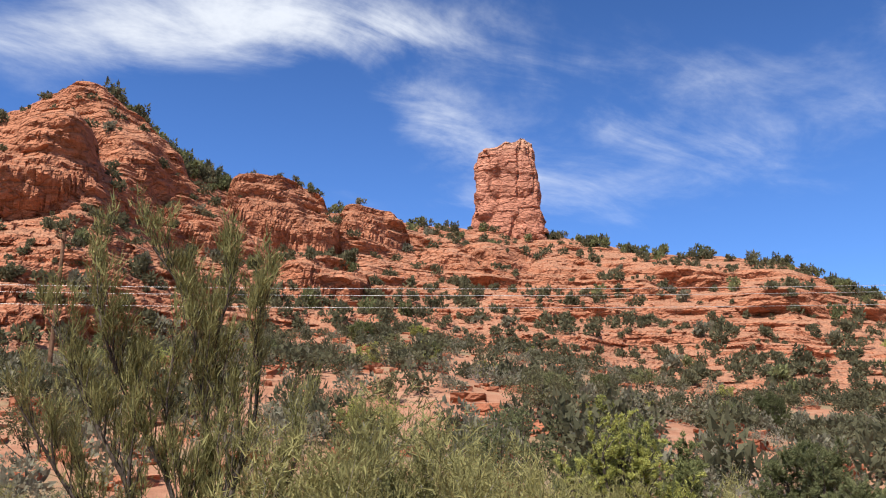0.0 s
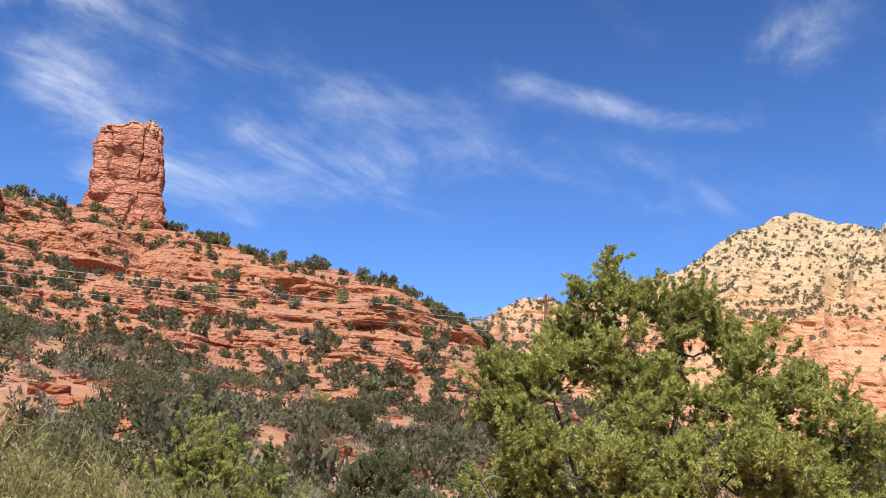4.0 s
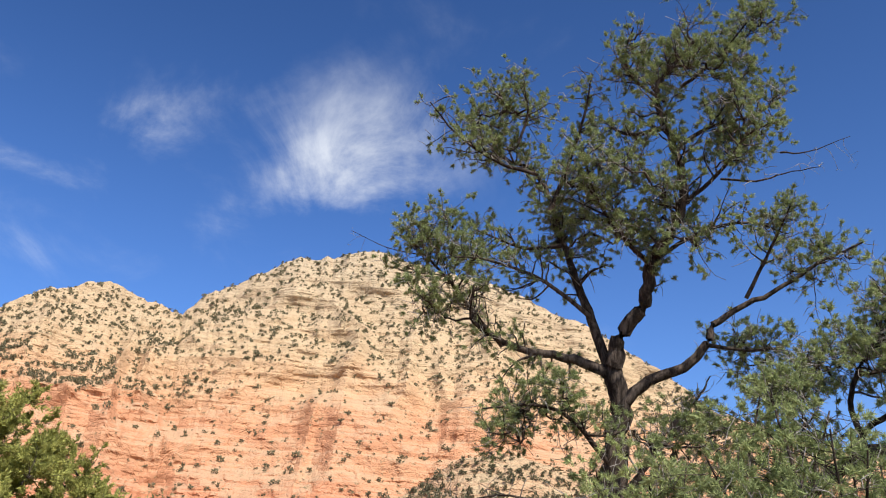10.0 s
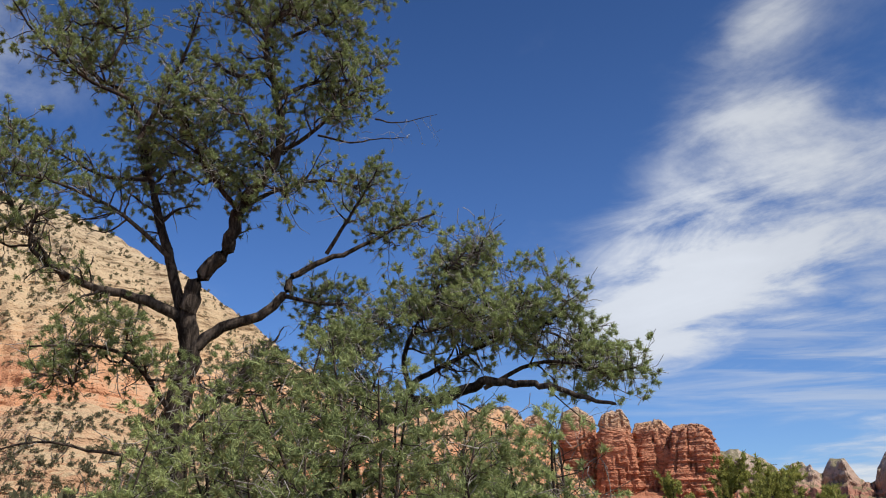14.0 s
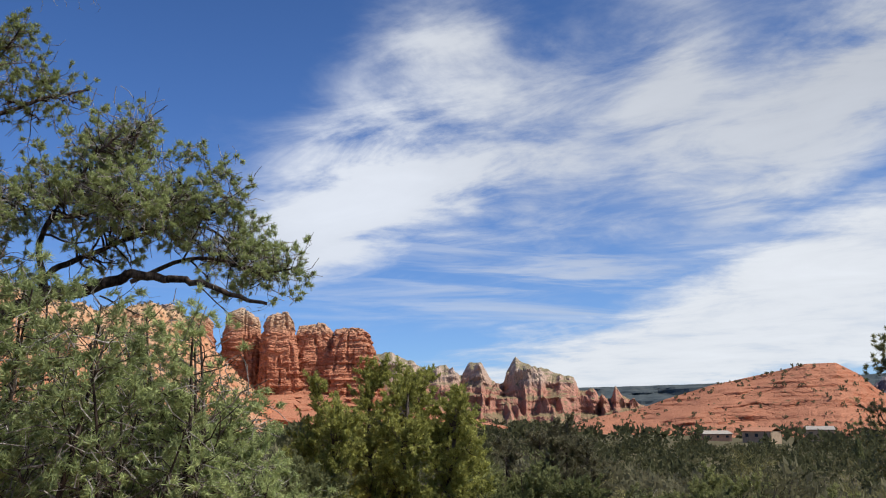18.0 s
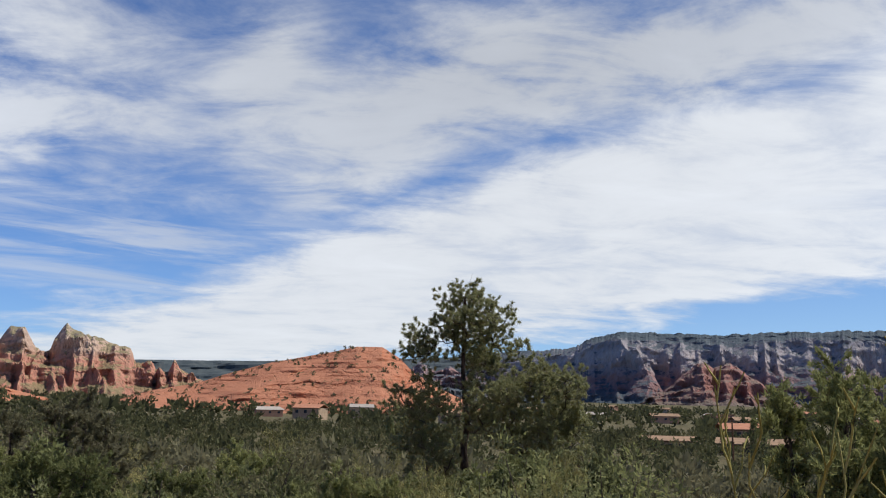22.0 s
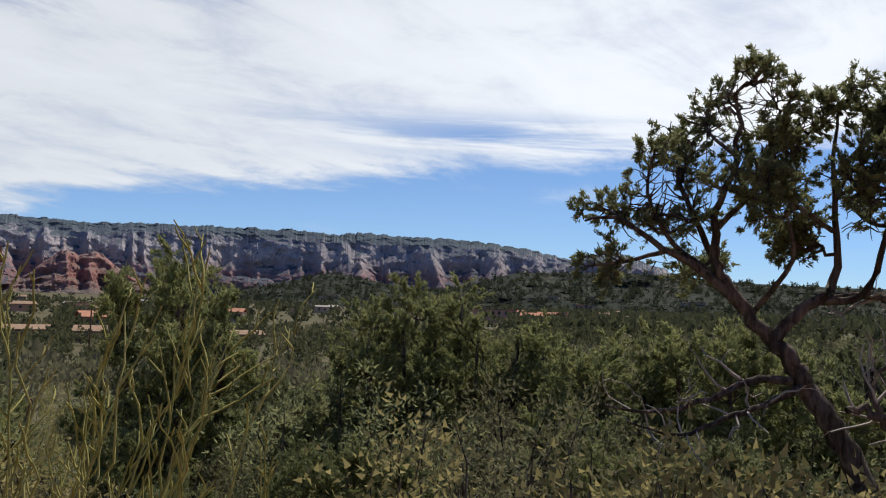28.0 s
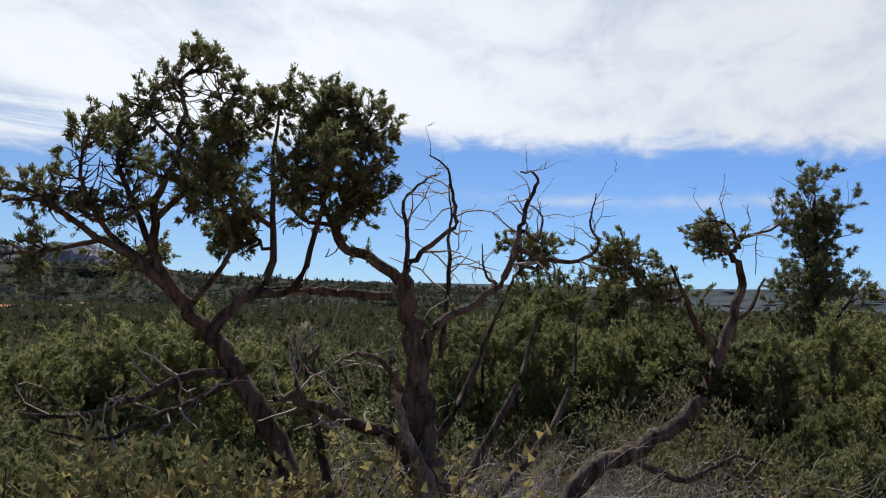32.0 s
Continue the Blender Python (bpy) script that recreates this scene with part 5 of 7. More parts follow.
    lobes = [(-0.66, 0.0, 3.24, 0.30, 0.13), (-0.40, -0.1, 3.30, 0.16, 0.12), (0.02, -0.1, 3.20, 0.22, 0.14), (0.30, 0.1, 3.18, 0.18, 0.13), (0.53, 0.0, 3.12, 0.08, 0.09), (-0.89, 0.1, 2.98, 0.19, 0.18), (-1.30, -0.2, 2.52, 0.18, 0.13),
             (-0.95, -0.1, 2.55, 0.24, 0.16), (-0.50, 0.2, 2.90, 0.28, 0.18), (-0.15, 0.0, 2.95, 0.18, 0.16), (0.33, 0.1, 2.90, 0.22, 0.15), (-0.55, -0.3, 2.55, 0.28, 0.18), (-0.20, 0.2, 2.55, 0.20, 0.16), (0.05, -0.1, 2.68, 0.20, 0.20),
             (0.58, -0.1, 2.62, 0.14, 0.18), (-0.77, 0.2, 2.22, 0.26, 0.11), (-0.25, 0.2, 2.32, 0.18, 0.12), (1.67, 0.2, 2.28, 0.22, 0.10), (2.38, 0.1, 2.28, 0.24, 0.12), (3.14, 0.1, 2.44, 0.20, 0.11), (2.65, 0.2, 2.12, 0.18, 0.10)]
    limbs, dead = [(drawn(p), a, c) for p, a, c in limbs], [(drawn(p), a, c) for p, a, c in dead]
    lobes = [(x * K, y * K, level(z), w * K, h * K) for x, y, z, w, h in lobes]
    tree = grow_tree("old_juniper", at, facing(210), limbs, "old many-stemmed juniper with bare dead limbs", "tree", 121, style, juniper_bark, dark_juniper_leaf, dead, "", lobes, 15)
    rng = np.random.default_rng(5)
    snag = smooth_line(drawn(deep([(0.98, 0.55), (0.86, 0.92), (0.8, 1.05), (0.72, 1.23), (0.69, 1.42)], -0.25, -0.3)), 4, rng, 0.006)
    mesh_part("broken_snag", quick_mesh("broken_snag", *tubes([(snag, 0.065 * K, 0.012)], 7)), dead_wood, tree, "pale weathered broken snag")


old_juniper()


# -- other trees near by --
def bushy_juniper(name, b, d, h, r, seed, label, mat, n=16, style=None, low=0.22, leaders=0):
    rng = np.random.default_rng(seed)
    if not leaders:
        limbs = stems(rng, n, h, r, 0.02 + 0.022 * h, 0.25, low)
        return grow_tree(name, place(b, d), facing(b), limbs, label, "tree", seed, style or JUNIPER, juniper_bark, mat)
    limbs, lobes = [], []
    for k in range(leaders):
        a, q = 2.4 * k + rng.normal() * 0.3, r * 0.8 * math.sqrt((k + 0.3) / leaders)
        top = h * (0.97 - 0.32 * (q / r) ** 1.5) * (0.9 + 0.1 * rng.random())
        x, y = math.cos(a) * q, math.sin(a) * q
        limbs.append(([(x * 0.1, y * 0.1, -0.15), (x * 0.55, y * 0.55, top * 0.3), (x * 0.9, y * 0.9, top * 0.62), (x, y, top * 0.93)], 0.05, 0.01))
        for f, wide in ((0.25, 0.30), (0.5, 0.32), (0.72, 0.26), (0.88, 0.17)):
            lobes.append((x * min(1, 0.5 + f) + rng.normal() * 0.05, y * min(1, 0.5 + f), top * f, r * wide, top * 0.11))
    return grow_tree(name, place(b, d), facing(b), limbs, label, "tree", seed, dict(style or JUNIPER, live_z=9), juniper_bark, mat, (), "", lobes, 9)


def near_juniper():
    """The dense juniper with one taller leader and pale inner branches."""
    limbs = [([(0, 0, -0.2), (0.03, 0, 0.5), (0.0, 0.05, 1.1), (-0.06, 0.05, 1.7), (-0.15, 0, 2.3), (-0.25, 0, 2.95)], 0.12, 0.02)]
    for x, y, z in ((0.3, 0.2, 2.7), (-0.75, -0.2, 2.2), (0.8, 0.1, 2.2), (-1.1, 0.1, 1.9), (1.3, -0.1, 1.9), (-0.4, -0.7, 1.6), (0.5, -0.7, 1.6), (0.2, 0.7, 1.9)):
        limbs.append(([(0.02, 0, 0.25 + 0.1 * z), (x * 0.3, y * 0.3, 0.45 * z), (x * 0.7, y * 0.75, 0.72 * z), (x, y, z)], 0.055, 0.014))
    lobes = [(-0.27, 0.0, 3.12, 0.36, 0.32), (0.30, 0.1, 3.05, 0.30, 0.30), (-0.50, 0.2, 2.82, 0.30, 0.26), (0.78, 0.1, 2.68, 0.36, 0.22), (-1.27, -0.1, 2.38, 0.28, 0.25), (-1.39, 0.2, 2.02, 0.30, 0.20), (-0.77, -0.3, 2.46, 0.35, 0.30),
             (-0.06, -0.4, 2.47, 0.55, 0.40), (0.1, 0.5, 2.4, 0.6, 0.4), (0.85, -0.3, 2.31, 0.48, 0.34), (1.36, 0.1, 2.27, 0.34, 0.28), (1.56, -0.1, 1.88, 0.32, 0.28), (-0.81, -0.5, 1.80, 0.52, 0.34), (-0.05, -0.9, 1.75, 0.55, 0.42),
             (0.78, -0.7, 1.76, 0.55, 0.42), (1.2, -0.4, 1.4, 0.5, 0.4), (-0.9, -0.3, 1.3, 0.5, 0.4), (0.2, -0.9, 1.25, 0.6, 0.35)]
    dead = [([(x * 0.2, -0.5, 0.2), (x * 0.6, -1.1, 0.8), (x, -1.5, z)], 0.03, 0.006) for x, z in ((-0.7, 1.3), (-1.1, 1.6), (-0.3, 1.1), (0.4, 1.0), (-1.5, 1.3), (-0.9, 0.9))]
    dead += [([(-0.2, -0.3, 1.0), (-0.7, -0.5, 1.6), (-1.05, -0.5, 2.1)], 0.028, 0.006), ([(-0.1, -0.3, 0.9), (-0.45, -0.6, 1.4), (-0.62, -0.7, 1.95)], 0.03, 0.006)]
    grow_tree("juniper_tree", place(41.8, 7.6), facing(41.8), limbs, "dense yellow-green juniper with pale bare inner branches", "tree", 131,
              dict(JUNIPER, firsts=1300, l1=0.32, twigs=6200, l2=0.135, bare=0.8, skip=1, s1=0.4, live_z=9, gap=-0.6), juniper_bark, juniper_leaf, dead, "", lobes, 15)


near_juniper()
bushy_juniper("juniper_tree", 13.0, 9.5, 2.15, 0.75, 139, "small bright yellow-green juniper among brush", juniper_leaf, 16, dict(JUNIPER, up=0.6, n1=9, n2=9))
bushy_juniper("juniper_tree", 53.0, 8.4, 2.1, 0.95, 132, "rounded lower juniper beside the larger one", juniper_leaf, 16, dict(JUNIPER, n1=9, n2=10))
bushy_juniper("juniper_tree", 121, 9.6, 3.05, 1.35, 133, "pointed bright green juniper with several leaders", juniper_leaf, 26, dict(JUNIPER, up=0.5, firsts=900, l1=0.3, twigs=4800, gap=-0.7), leaders=9)
bushy_juniper("juniper_tree", 130.9, 11.7, 2.85, 0.95, 140, "grey-green juniper with an open twiggy crown", hill_leaf, 14, dict(JUNIPER, firsts=420, twigs=1900, l1=0.3, bare=4, gap=-0.4), leaders=6)
bushy_juniper("juniper_tree", 190.3, 9.5, 2.95, 1.6, 134, "dense olive-green juniper bush", bush_leaf, 30, dict(JUNIPER, up=0.45, firsts=1100, l1=0.3, twigs=5600, gap=-0.7), leaders=14)
bushy_juniper("juniper_tree", 218.5, 8.6, 2.3, 1.25, 136, "green juniper bush behind the dead limbs", dark_juniper_leaf, 14, dict(JUNIPER, up=0.6, n1=6, n2=7))
bushy_juniper("juniper_tree", 231.5, 9.6, 3.3, 1.4, 137, "green juniper bush behind the dead limbs", bush_leaf, 22, dict(JUNIPER, up=0.4, firsts=800, l1=0.3, twigs=3800, gap=-0.6), leaders=9)
bushy_juniper("juniper_tree", 236, 9.0, 2.25, 1.2, 138, "green juniper bush behind the dead limbs", dark_juniper_leaf, 16, dict(JUNIPER, up=0.6, n1=7, n2=8))
bushy_juniper("juniper_tree", 203, 12.5, 1.75, 1.4, 135, "wide dark green juniper bush", dark_juniper_leaf, 14, dict(JUNIPER, up=0.6, n1=5, n2=6))


def leader_pinyon(name, b, d, h, r, seed, label, lean=0.0):
    rng = np.random.default_rng(seed)
    limbs = [([(0, 0, -0.2), (0.02, 0, h * 0.3), (-0.04 * h * 0.2, 0.03, h * 0.6), (0, 0, h * 0.85), (lean * 0.2, 0, h)], 0.035 * h * 0.8, 0.012)]
    for k in range(16):
        f = 0.16 + 0.76 * k / 15 + rng.normal() * 0.02
        a = k * 2.4 + rng.normal() * 0.3
        ln = r * (1.12 - f) * 1.25 * (0.8 + 0.4 * rng.random())
        v = np.array([np.cos(a), np.sin(a), 0])
        p0 = np.array([0, 0, f * h])
        limbs.append(([p0, p0 + v * ln * 0.4 + [0, 0, 0.06 * h * rng.random()], p0 + v * ln * 0.75 + [0, 0, 0.08 * h], p0 + v * ln + [0, 0, 0.15 * h * (0.6 + 0.6 * rng.random())]], 0.012 * h * (1.25 - f), 0.007))
    return grow_tree(name, place(b, d), facing(b), limbs, label, "tree", seed, dict(PINYON, firsts=300, l1=0.42, twigs=1700, l2=0.18, count=13, nl=0.055, nw=0.012, skip=0, s1=0.3, up=0.3, bare=2), pinyon_bark, dark_juniper_leaf if d > 9 else pinyon_leaf)




def valley_pinyon():
    """The open pinyon that leans its fuller side to one hand."""
    limbs = [([(0.05, 0, -0.2), (0.08, 0, 1.2), (0.0, 0, 2.2), (0.06, 0, 3.2), (-0.05, 0, 4.4), (-0.02, 0, 5.7)], 0.13, 0.02)]
    lobes = [(0.08, 0.0, 5.25, 1.20, 0.62), (0.0, 0.2, 5.75, 0.35, 0.3), (0.23, 0.3, 4.55, 1.20, 0.6), (-1.0, -0.2, 4.60, 0.55, 0.4), (1.66, -0.2, 3.85, 1.10, 0.55), (2.16, 0.3, 3.16, 0.78, 0.68), (-1.10, 0.2, 3.35, 0.85, 0.66), (0.73, -0.6, 3.38, 0.95, 0.75),
             (-0.61, -0.5, 2.44, 1.0, 0.65), (1.70, -0.3, 2.45, 1.05, 0.68)]
    grow_tree("pinyon_pine", place(153.1, 19.1), facing(153.1), limbs, "open-crowned pinyon pine on the edge of the flats", "tree", 141,
              dict(PINYON, firsts=1000, l1=0.42, twigs=4200, l2=0.2, count=15, nl=0.066, nw=0.014, skip=1, s1=0.3, bare=2.5), pinyon_bark, valley_pinyon_leaf, (), "", lobes, 14)


valley_pinyon()
leader_pinyon("pinyon_pine", 244.7, 11.6, 3.55, 0.8, 142, "small upright pinyon pine behind the old juniper")


# -- shrubs: a few models of each kind, copied about --
def broom_model(seed, n, h, r, mat, name="broom_shrub", label="wispy shrub of fine yellow-green stems", width=0.0085, forks=2):
    rng = np.random.default_rng(seed)
    ob = thing(name, (0, 0, 0), 0, label, "shrub")
    main = stems(rng, 8, h * 0.86, r * 0.95, 0.016, 0.45, 0.2)
    main = [(smooth_line(p, 3, rng, 0.012), a, b2) for p, a, b2 in main]
    forked = sprout(rng, main, 4.5, h * 0.30, 0.35, 0.5, 0.3, 0.6, 0.2, 4, 0.0, 160)
    mesh_part("stem_tangle", quick_mesh("stem_tangle", *tubes(main + forked, 4)), bare_twig, ob, "", "stuff")
    p, d = tuft_sites(rng, sprout(rng, main + forked, n / 12.0, h * 0.11, 0.12, 0.45, 0.5, 0.6, 0.12, 3, 0.0, 1300), 1, 0.1)
    v, f = needles(rng, p, unit(d + np.array([0, 0, 0.12])), forks + 1, h * 0.05, width, 0.62, 0.9)
    mesh_part("sprig_mass", quick_mesh("sprig_mass", v, f, False), mat, ob, "", "stuff")
    return ob


def leafy_model(seed, n, h, r, size, mat, name, label, category="shrub", lobes=7, low=0.05, twigs=13, aspect=0.6, fine_tri=True):
    """A rounded shrub: stems, and leaves gathered in uneven lobes with gaps between."""
    rng = np.random.default_rng(seed)
    ob = thing(name, (0, 0, 0), 0, label, category)
    st = [(smooth_line(p, 2, rng, 0.01), a, b2) for p, a, b2 in stems(rng, twigs, h * 0.92, r * 0.9, 0.014 * h, 0.3, 0.3)]
    mesh_part("stem_tangle", quick_mesh("stem_tangle", *tubes(st, 3)), juniper_bark, ob, "", "stuff")
    tips = np.array([s[0][-1] for s in st] + [s[0][-2] for s in st] + [s[0][-3] for s in st] + [s[0][-4] for s in st])
    tips = tips + rng.normal(size=tips.shape) * r * 0.07
    c = tips[rng.integers(0, len(tips), n)]
    lobe = r * 0.15 * (0.5 + 0.9 * rng.random(n))
    d = unit(rng.normal(size=(n, 3)))
    p = c + d * lobe[:, None] * np.sqrt(rng.random(n))[:, None] * np.array([1, 1, 0.9])
    p[:, 2] = np.maximum(p[:, 2], h * low)
    out_way = unit(d + np.array([0, 0, 0.5]) + rng.normal(size=(n, 3)) * 0.5)
    mesh_part("foliage", quick_mesh("foliage", *kites(rng, p, out_way, size * (0.6 + 0.8 * rng.random(n)), size * aspect, fine_tri), smooth=False), mat, ob, "", "stuff")
    return ob


def bare_model(seed, h, r):
    rng = np.random.default_rng(seed)
    ob = thing("bare_shrub", (0, 0, 0), 0, "grey leafless shrub of tangled twigs", "shrub")
    st = [(smooth_line(p, 3, rng, 0.015), a, b2) for p, a, b2 in stems(rng, 16, h * 0.8, r * 0.8, 0.014, 0.35, 0.3)]
    a = sprout(rng, st, 7, h * 0.35, 0.2, 0.6, 0.2, 0.6, 0.25, 3)
    b2 = sprout(rng, a, 6, h * 0.18, 0.2, 0.65, 0.1, 0.7, 0.3, 3, 0.0, 260)
    mesh_part("stem_tangle", quick_mesh("stem_tangle", *tubes(st + a, 3)), bare_twig, ob, "", "stuff")
    mesh_part("twig_mass", quick_mesh("twig_mass", *tubes(b2, 3)), bare_twig, ob, "", "stuff")
    return ob


def grass_model(seed, n, h, r):
    rng = np.random.default_rng(seed)
    ob = thing("grass_clump", (0, 0, 0), 0, "clump of dry yellow grass", "grass")
    a, q = rng.random(n) * 6.283, np.sqrt(rng.random(n)) * r
    p = np.stack([np.cos(a) * q, np.sin(a) * q, np.zeros(n) - 0.02], -1)
    d = unit(np.stack([np.cos(a) * 0.35, np.sin(a) * 0.35, np.ones(n)], -1) + rng.normal(size=(n, 3)) * 0.2)
    mesh_part("blade_tuft", quick_mesh("blade_tuft", *kites(rng, p, d, h * (0.5 + 0.7 * rng.random(n)), 0.008), smooth=False), dry_grass, ob, "", "stuff")
    return ob


def sown(model, b, d, size=1.0, turn=0.0, flat=1.0, first=[]):
    """Puts the model itself down the first time, and copies after that."""
    m = Matrix.Translation(place(b, d, 0.05)) @ Matrix.Rotation(turn, 4, "Z") @ Matrix.Diagonal((size, size, size * flat, 1))
    if model.name not in first:
        first.append(model.name)
        model.matrix_basis = m
        return model
    ob = copy_thing(model, m)
    ob.matrix_basis = m
    return ob


brooms = [broom_model(201 + k, 420, 1.9, 0.85, broom_stem) for k in range(3)]
greens = [leafy_model(211 + k, 3600, 1.7, 1.1, 0.062, (olive_leaf, hill_leaf, juniper_leaf, dark_juniper_leaf)[k], "green_shrub", "rounded olive-green shrub on red earth", twigs=22) for k in range(4)]
far_greens = [leafy_model(291 + k, 1000, 1.7, 1.1, 0.12, (olive_leaf, hill_leaf, juniper_leaf, dark_juniper_leaf)[k], "green_shrub", "rounded olive-green shrub on red earth", twigs=12) for k in range(4)]
near_greens = [leafy_model(215 + k, 6500, 1.7, 1.1, 0.046, (olive_leaf, dark_juniper_leaf, bush_leaf)[k], "green_shrub", "dense olive-green shrub with fine leaves", twigs=34, aspect=0.45) for k in range(3)]
sages = [leafy_model(221 + k, 2400, 1.2, 1.0, 0.05, sage_leaf, "sage_shrub", "low grey-green sagebrush mound on red earth") for k in range(2)]
bares = [bare_model(231 + k, 1.5, 1.0) for k in range(3)]
oaks = [leafy_model(241 + k, 1700, 1.2, 0.8, 0.036, oak_leaf, "scrub_oak", "scrub oak with small yellowing leaves", twigs=30, aspect=0.75) for k in range(2)]
grasses = [grass_model(251 + k, 150, 0.55, 0.22) for k in range(2)]
points = [bushy_juniper("small_juniper", 0, 0, 2.2, 0.95, 261 + k, "small upright juniper with dense scale leaves", (bush_leaf, dark_juniper_leaf)[k], 9, dict(JUNIPER, firsts=320, twigs=1500, l1=0.34, l2=0.18, count=10, nl=0.042, nw=0.015, up=0.45, bare=1.0, gap=-0.6), leaders=6) for k in range(2)]
rs = random.Random(77)



def wispy_shrub(b, d):
    """The tall open shrub with two feathery plumes."""
    rng = np.random.default_rng(281)
    ob = thing("wispy_shrub", place(b, d), facing(b), "tall open shrub with two feathery green plumes", "shrub")
    flat = [[(0.12, 0.0), (0.20, 0.8), (0.27, 1.44), (0.20, 1.95), (0.14, 2.31), (0.20, 2.6), (0.22, 2.9)], [(0.10, 0.0), (0.18, 0.9), (0.2, 1.4), (0.04, 2.17), (-0.07, 2.6), (-0.30, 2.95)],
            [(0.0, 0.0), (0.0, 0.8), (-0.05, 1.4), (-0.39, 2.01), (-0.56, 2.42), (-0.62, 2.85)], [(0.0, 0.5), (-0.2, 1.2), (-0.5, 1.75), (-0.72, 2.15), (-0.85, 2.4)], [(0.1, 0.7), (0.3, 1.4), (0.42, 1.9), (0.40, 2.4), (0.42, 2.75)],
            [(0.0, 0.4), (-0.3, 1.0), (-0.7, 1.5), (-0.95, 1.9)], [(0.1, 0.5), (0.05, 1.3), (-0.12, 1.85), (-0.10, 2.3)], [(0.05, 0.4), (0.4, 1.0), (0.65, 1.5), (0.7, 1.85)], [(0.0, 0.5), (-0.25, 1.1), (-0.3, 1.6), (-0.32, 2.05)]]
    main = [(smooth_line([(x, rng.normal() * 0.12 * i / len(f), z) for i, (x, z) in enumerate(f)], 4, rng, 0.006), 0.022, 0.006) for f in flat]
    for ln in main:
        mesh_part("branch", quick_mesh("branch", *tubes([ln], 5)), juniper_bark, ob)
    forked = sprout(rng, main, 12, 0.42, 0.3, 0.36, 0.6, 0.5, 0.1, 4)
    mesh_part("fork_mass", quick_mesh("fork_mass", *tubes(forked, 3)), juniper_bark, ob, "", "stuff")
    p, d2 = tuft_sites(rng, sprout(rng, main + forked, 30, 0.13, 0.3, 0.42, 0.6, 0.5, 0.12, 3, 0.0, 9000), 2, 0.1)
    v, f = needles(rng, p, unit(d2 + np.array([0, 0, 0.35])), 2, 0.095, 0.0075, 0.3, 1.0)
    mesh_part("sprig_mass", quick_mesh("sprig_mass", v, f, False), broom_stem, ob, "", "stuff")


wispy_shrub(345, 5.5)

# wispy shrubs in front at the start of the walk
for b, d, s, tn in ((349, 5.2, 0.80, 4.2), (356, 5.6, 0.95, 1.1), (352.5, 5.0, 0.84, 3.0), (1.0, 5.5, 1.0, 5.0), (5.5, 6.2, 0.92, 0.3), (359, 6.8, 1.0, 2.7), (337, 5.2, 0.72, 2.2),
                    (9, 7.2, 0.95, 1.0), (13, 9, 0.85, 3.3), (350, 7.5, 0.9, 2.2), (333, 6.5, 0.75, 1.9), (19, 10, 0.75, 4.4), (143, 5.8, 0.78, 2.9), (133, 6.6, 0.78, 3.9), (252, 6.3, 1.0, 3.1),
                    (195, 5.6, 0.52, 4.4), (151, 6.6, 0.8, 0.4), (184, 5.4, 0.5, 3.0)):
    sown(brooms[rs.randrange(3)], b, d, s, tn)
for b, d, s in ((14, 13, 1.05), (10, 15, 0.9), (30.5, 12, 0.8), (27, 9.5, 0.75), (57, 9.2, 0.62), (24, 15, 0.95), (128, 11, 0.85), (136, 13, 0.85), (143, 15, 0.9), (115, 8.4, 0.85), (131, 9.0, 0.8)):
    sown(points[rs.randrange(2)], b, d, s, rs.random() * 6.28)
for b, d, s in ((20.5, 17, 1.1), (23.5, 18, 1.25), (25.5, 17, 0.9), (30, 12, 1.0), (27.5, 13, 1.0), (33, 11, 0.85), (52, 11, 1.2), (205, 4.6, 0.75), (209, 4.9, 0.8), (214, 4.7, 0.85), (219, 5.0, 0.85), (224, 5.2, 0.8), (229, 5.5, 0.8), (198, 7.0, 0.9), (202, 6.5, 0.9), (186, 6.0, 0.7),
                (231, 6.2, 0.8), (167, 6.6, 0.85), (173, 6.0, 0.7), (108, 7.6, 0.8), (204, 8, 1.0), (238, 6.0, 0.8)):
    sown(bares[rs.randrange(3)], b, d, s, rs.random() * 6.28)
for b, d, s in ((203.5, 4.7, 0.72), (207, 4.3, 0.72), (210.5, 4.5, 0.76), (215, 4.6, 0.72), (233, 5.6, 0.8), (238, 5.8, 0.8), (243, 5.4, 0.75), (163, 6.0, 0.95), (167, 6.8, 1.0), (169.5, 6.4, 0.85), (153, 7.5, 0.9), (182, 7.4, 0.7)):
    sown(oaks[rs.randrange(2)], b, d, s, rs.random() * 6.28)
for b, d, s in ((229, 6.6, 0.8), (234, 7.2, 0.85), (239, 8.0, 0.9), (225, 7.0, 0.7), (243, 9.0, 0.9), (222, 9.8, 0.9), (212, 8.5, 0.8), (206, 9.2, 0.8), (199, 7.4, 0.95), (203, 7.2, 0.9), (207, 7.6, 0.95), (196, 8.0, 0.9), (192, 7.0, 0.8), (214, 7.8, 0.9), (184, 9.5, 0.75), (178, 8.8, 0.7), (174, 10.5, 0.75), (189, 8.2, 0.6)):
    sown(near_greens[rs.randrange(3)], b, d, s, rs.random() * 6.28)
for b, d, s in ((226, 4.9, 0.75), (231, 5.1, 0.75), (218, 4.5, 0.7), (222, 4.8, 0.78), (235, 5.0, 0.7), (213, 5.2, 0.8)):
    sown(bares[rs.randrange(3)], b, d, s, rs.random() * 6.28)
    sown(oaks[rs.randrange(2)], b + 1.7, d - 0.2, s * 0.9, rs.random() * 6.28)
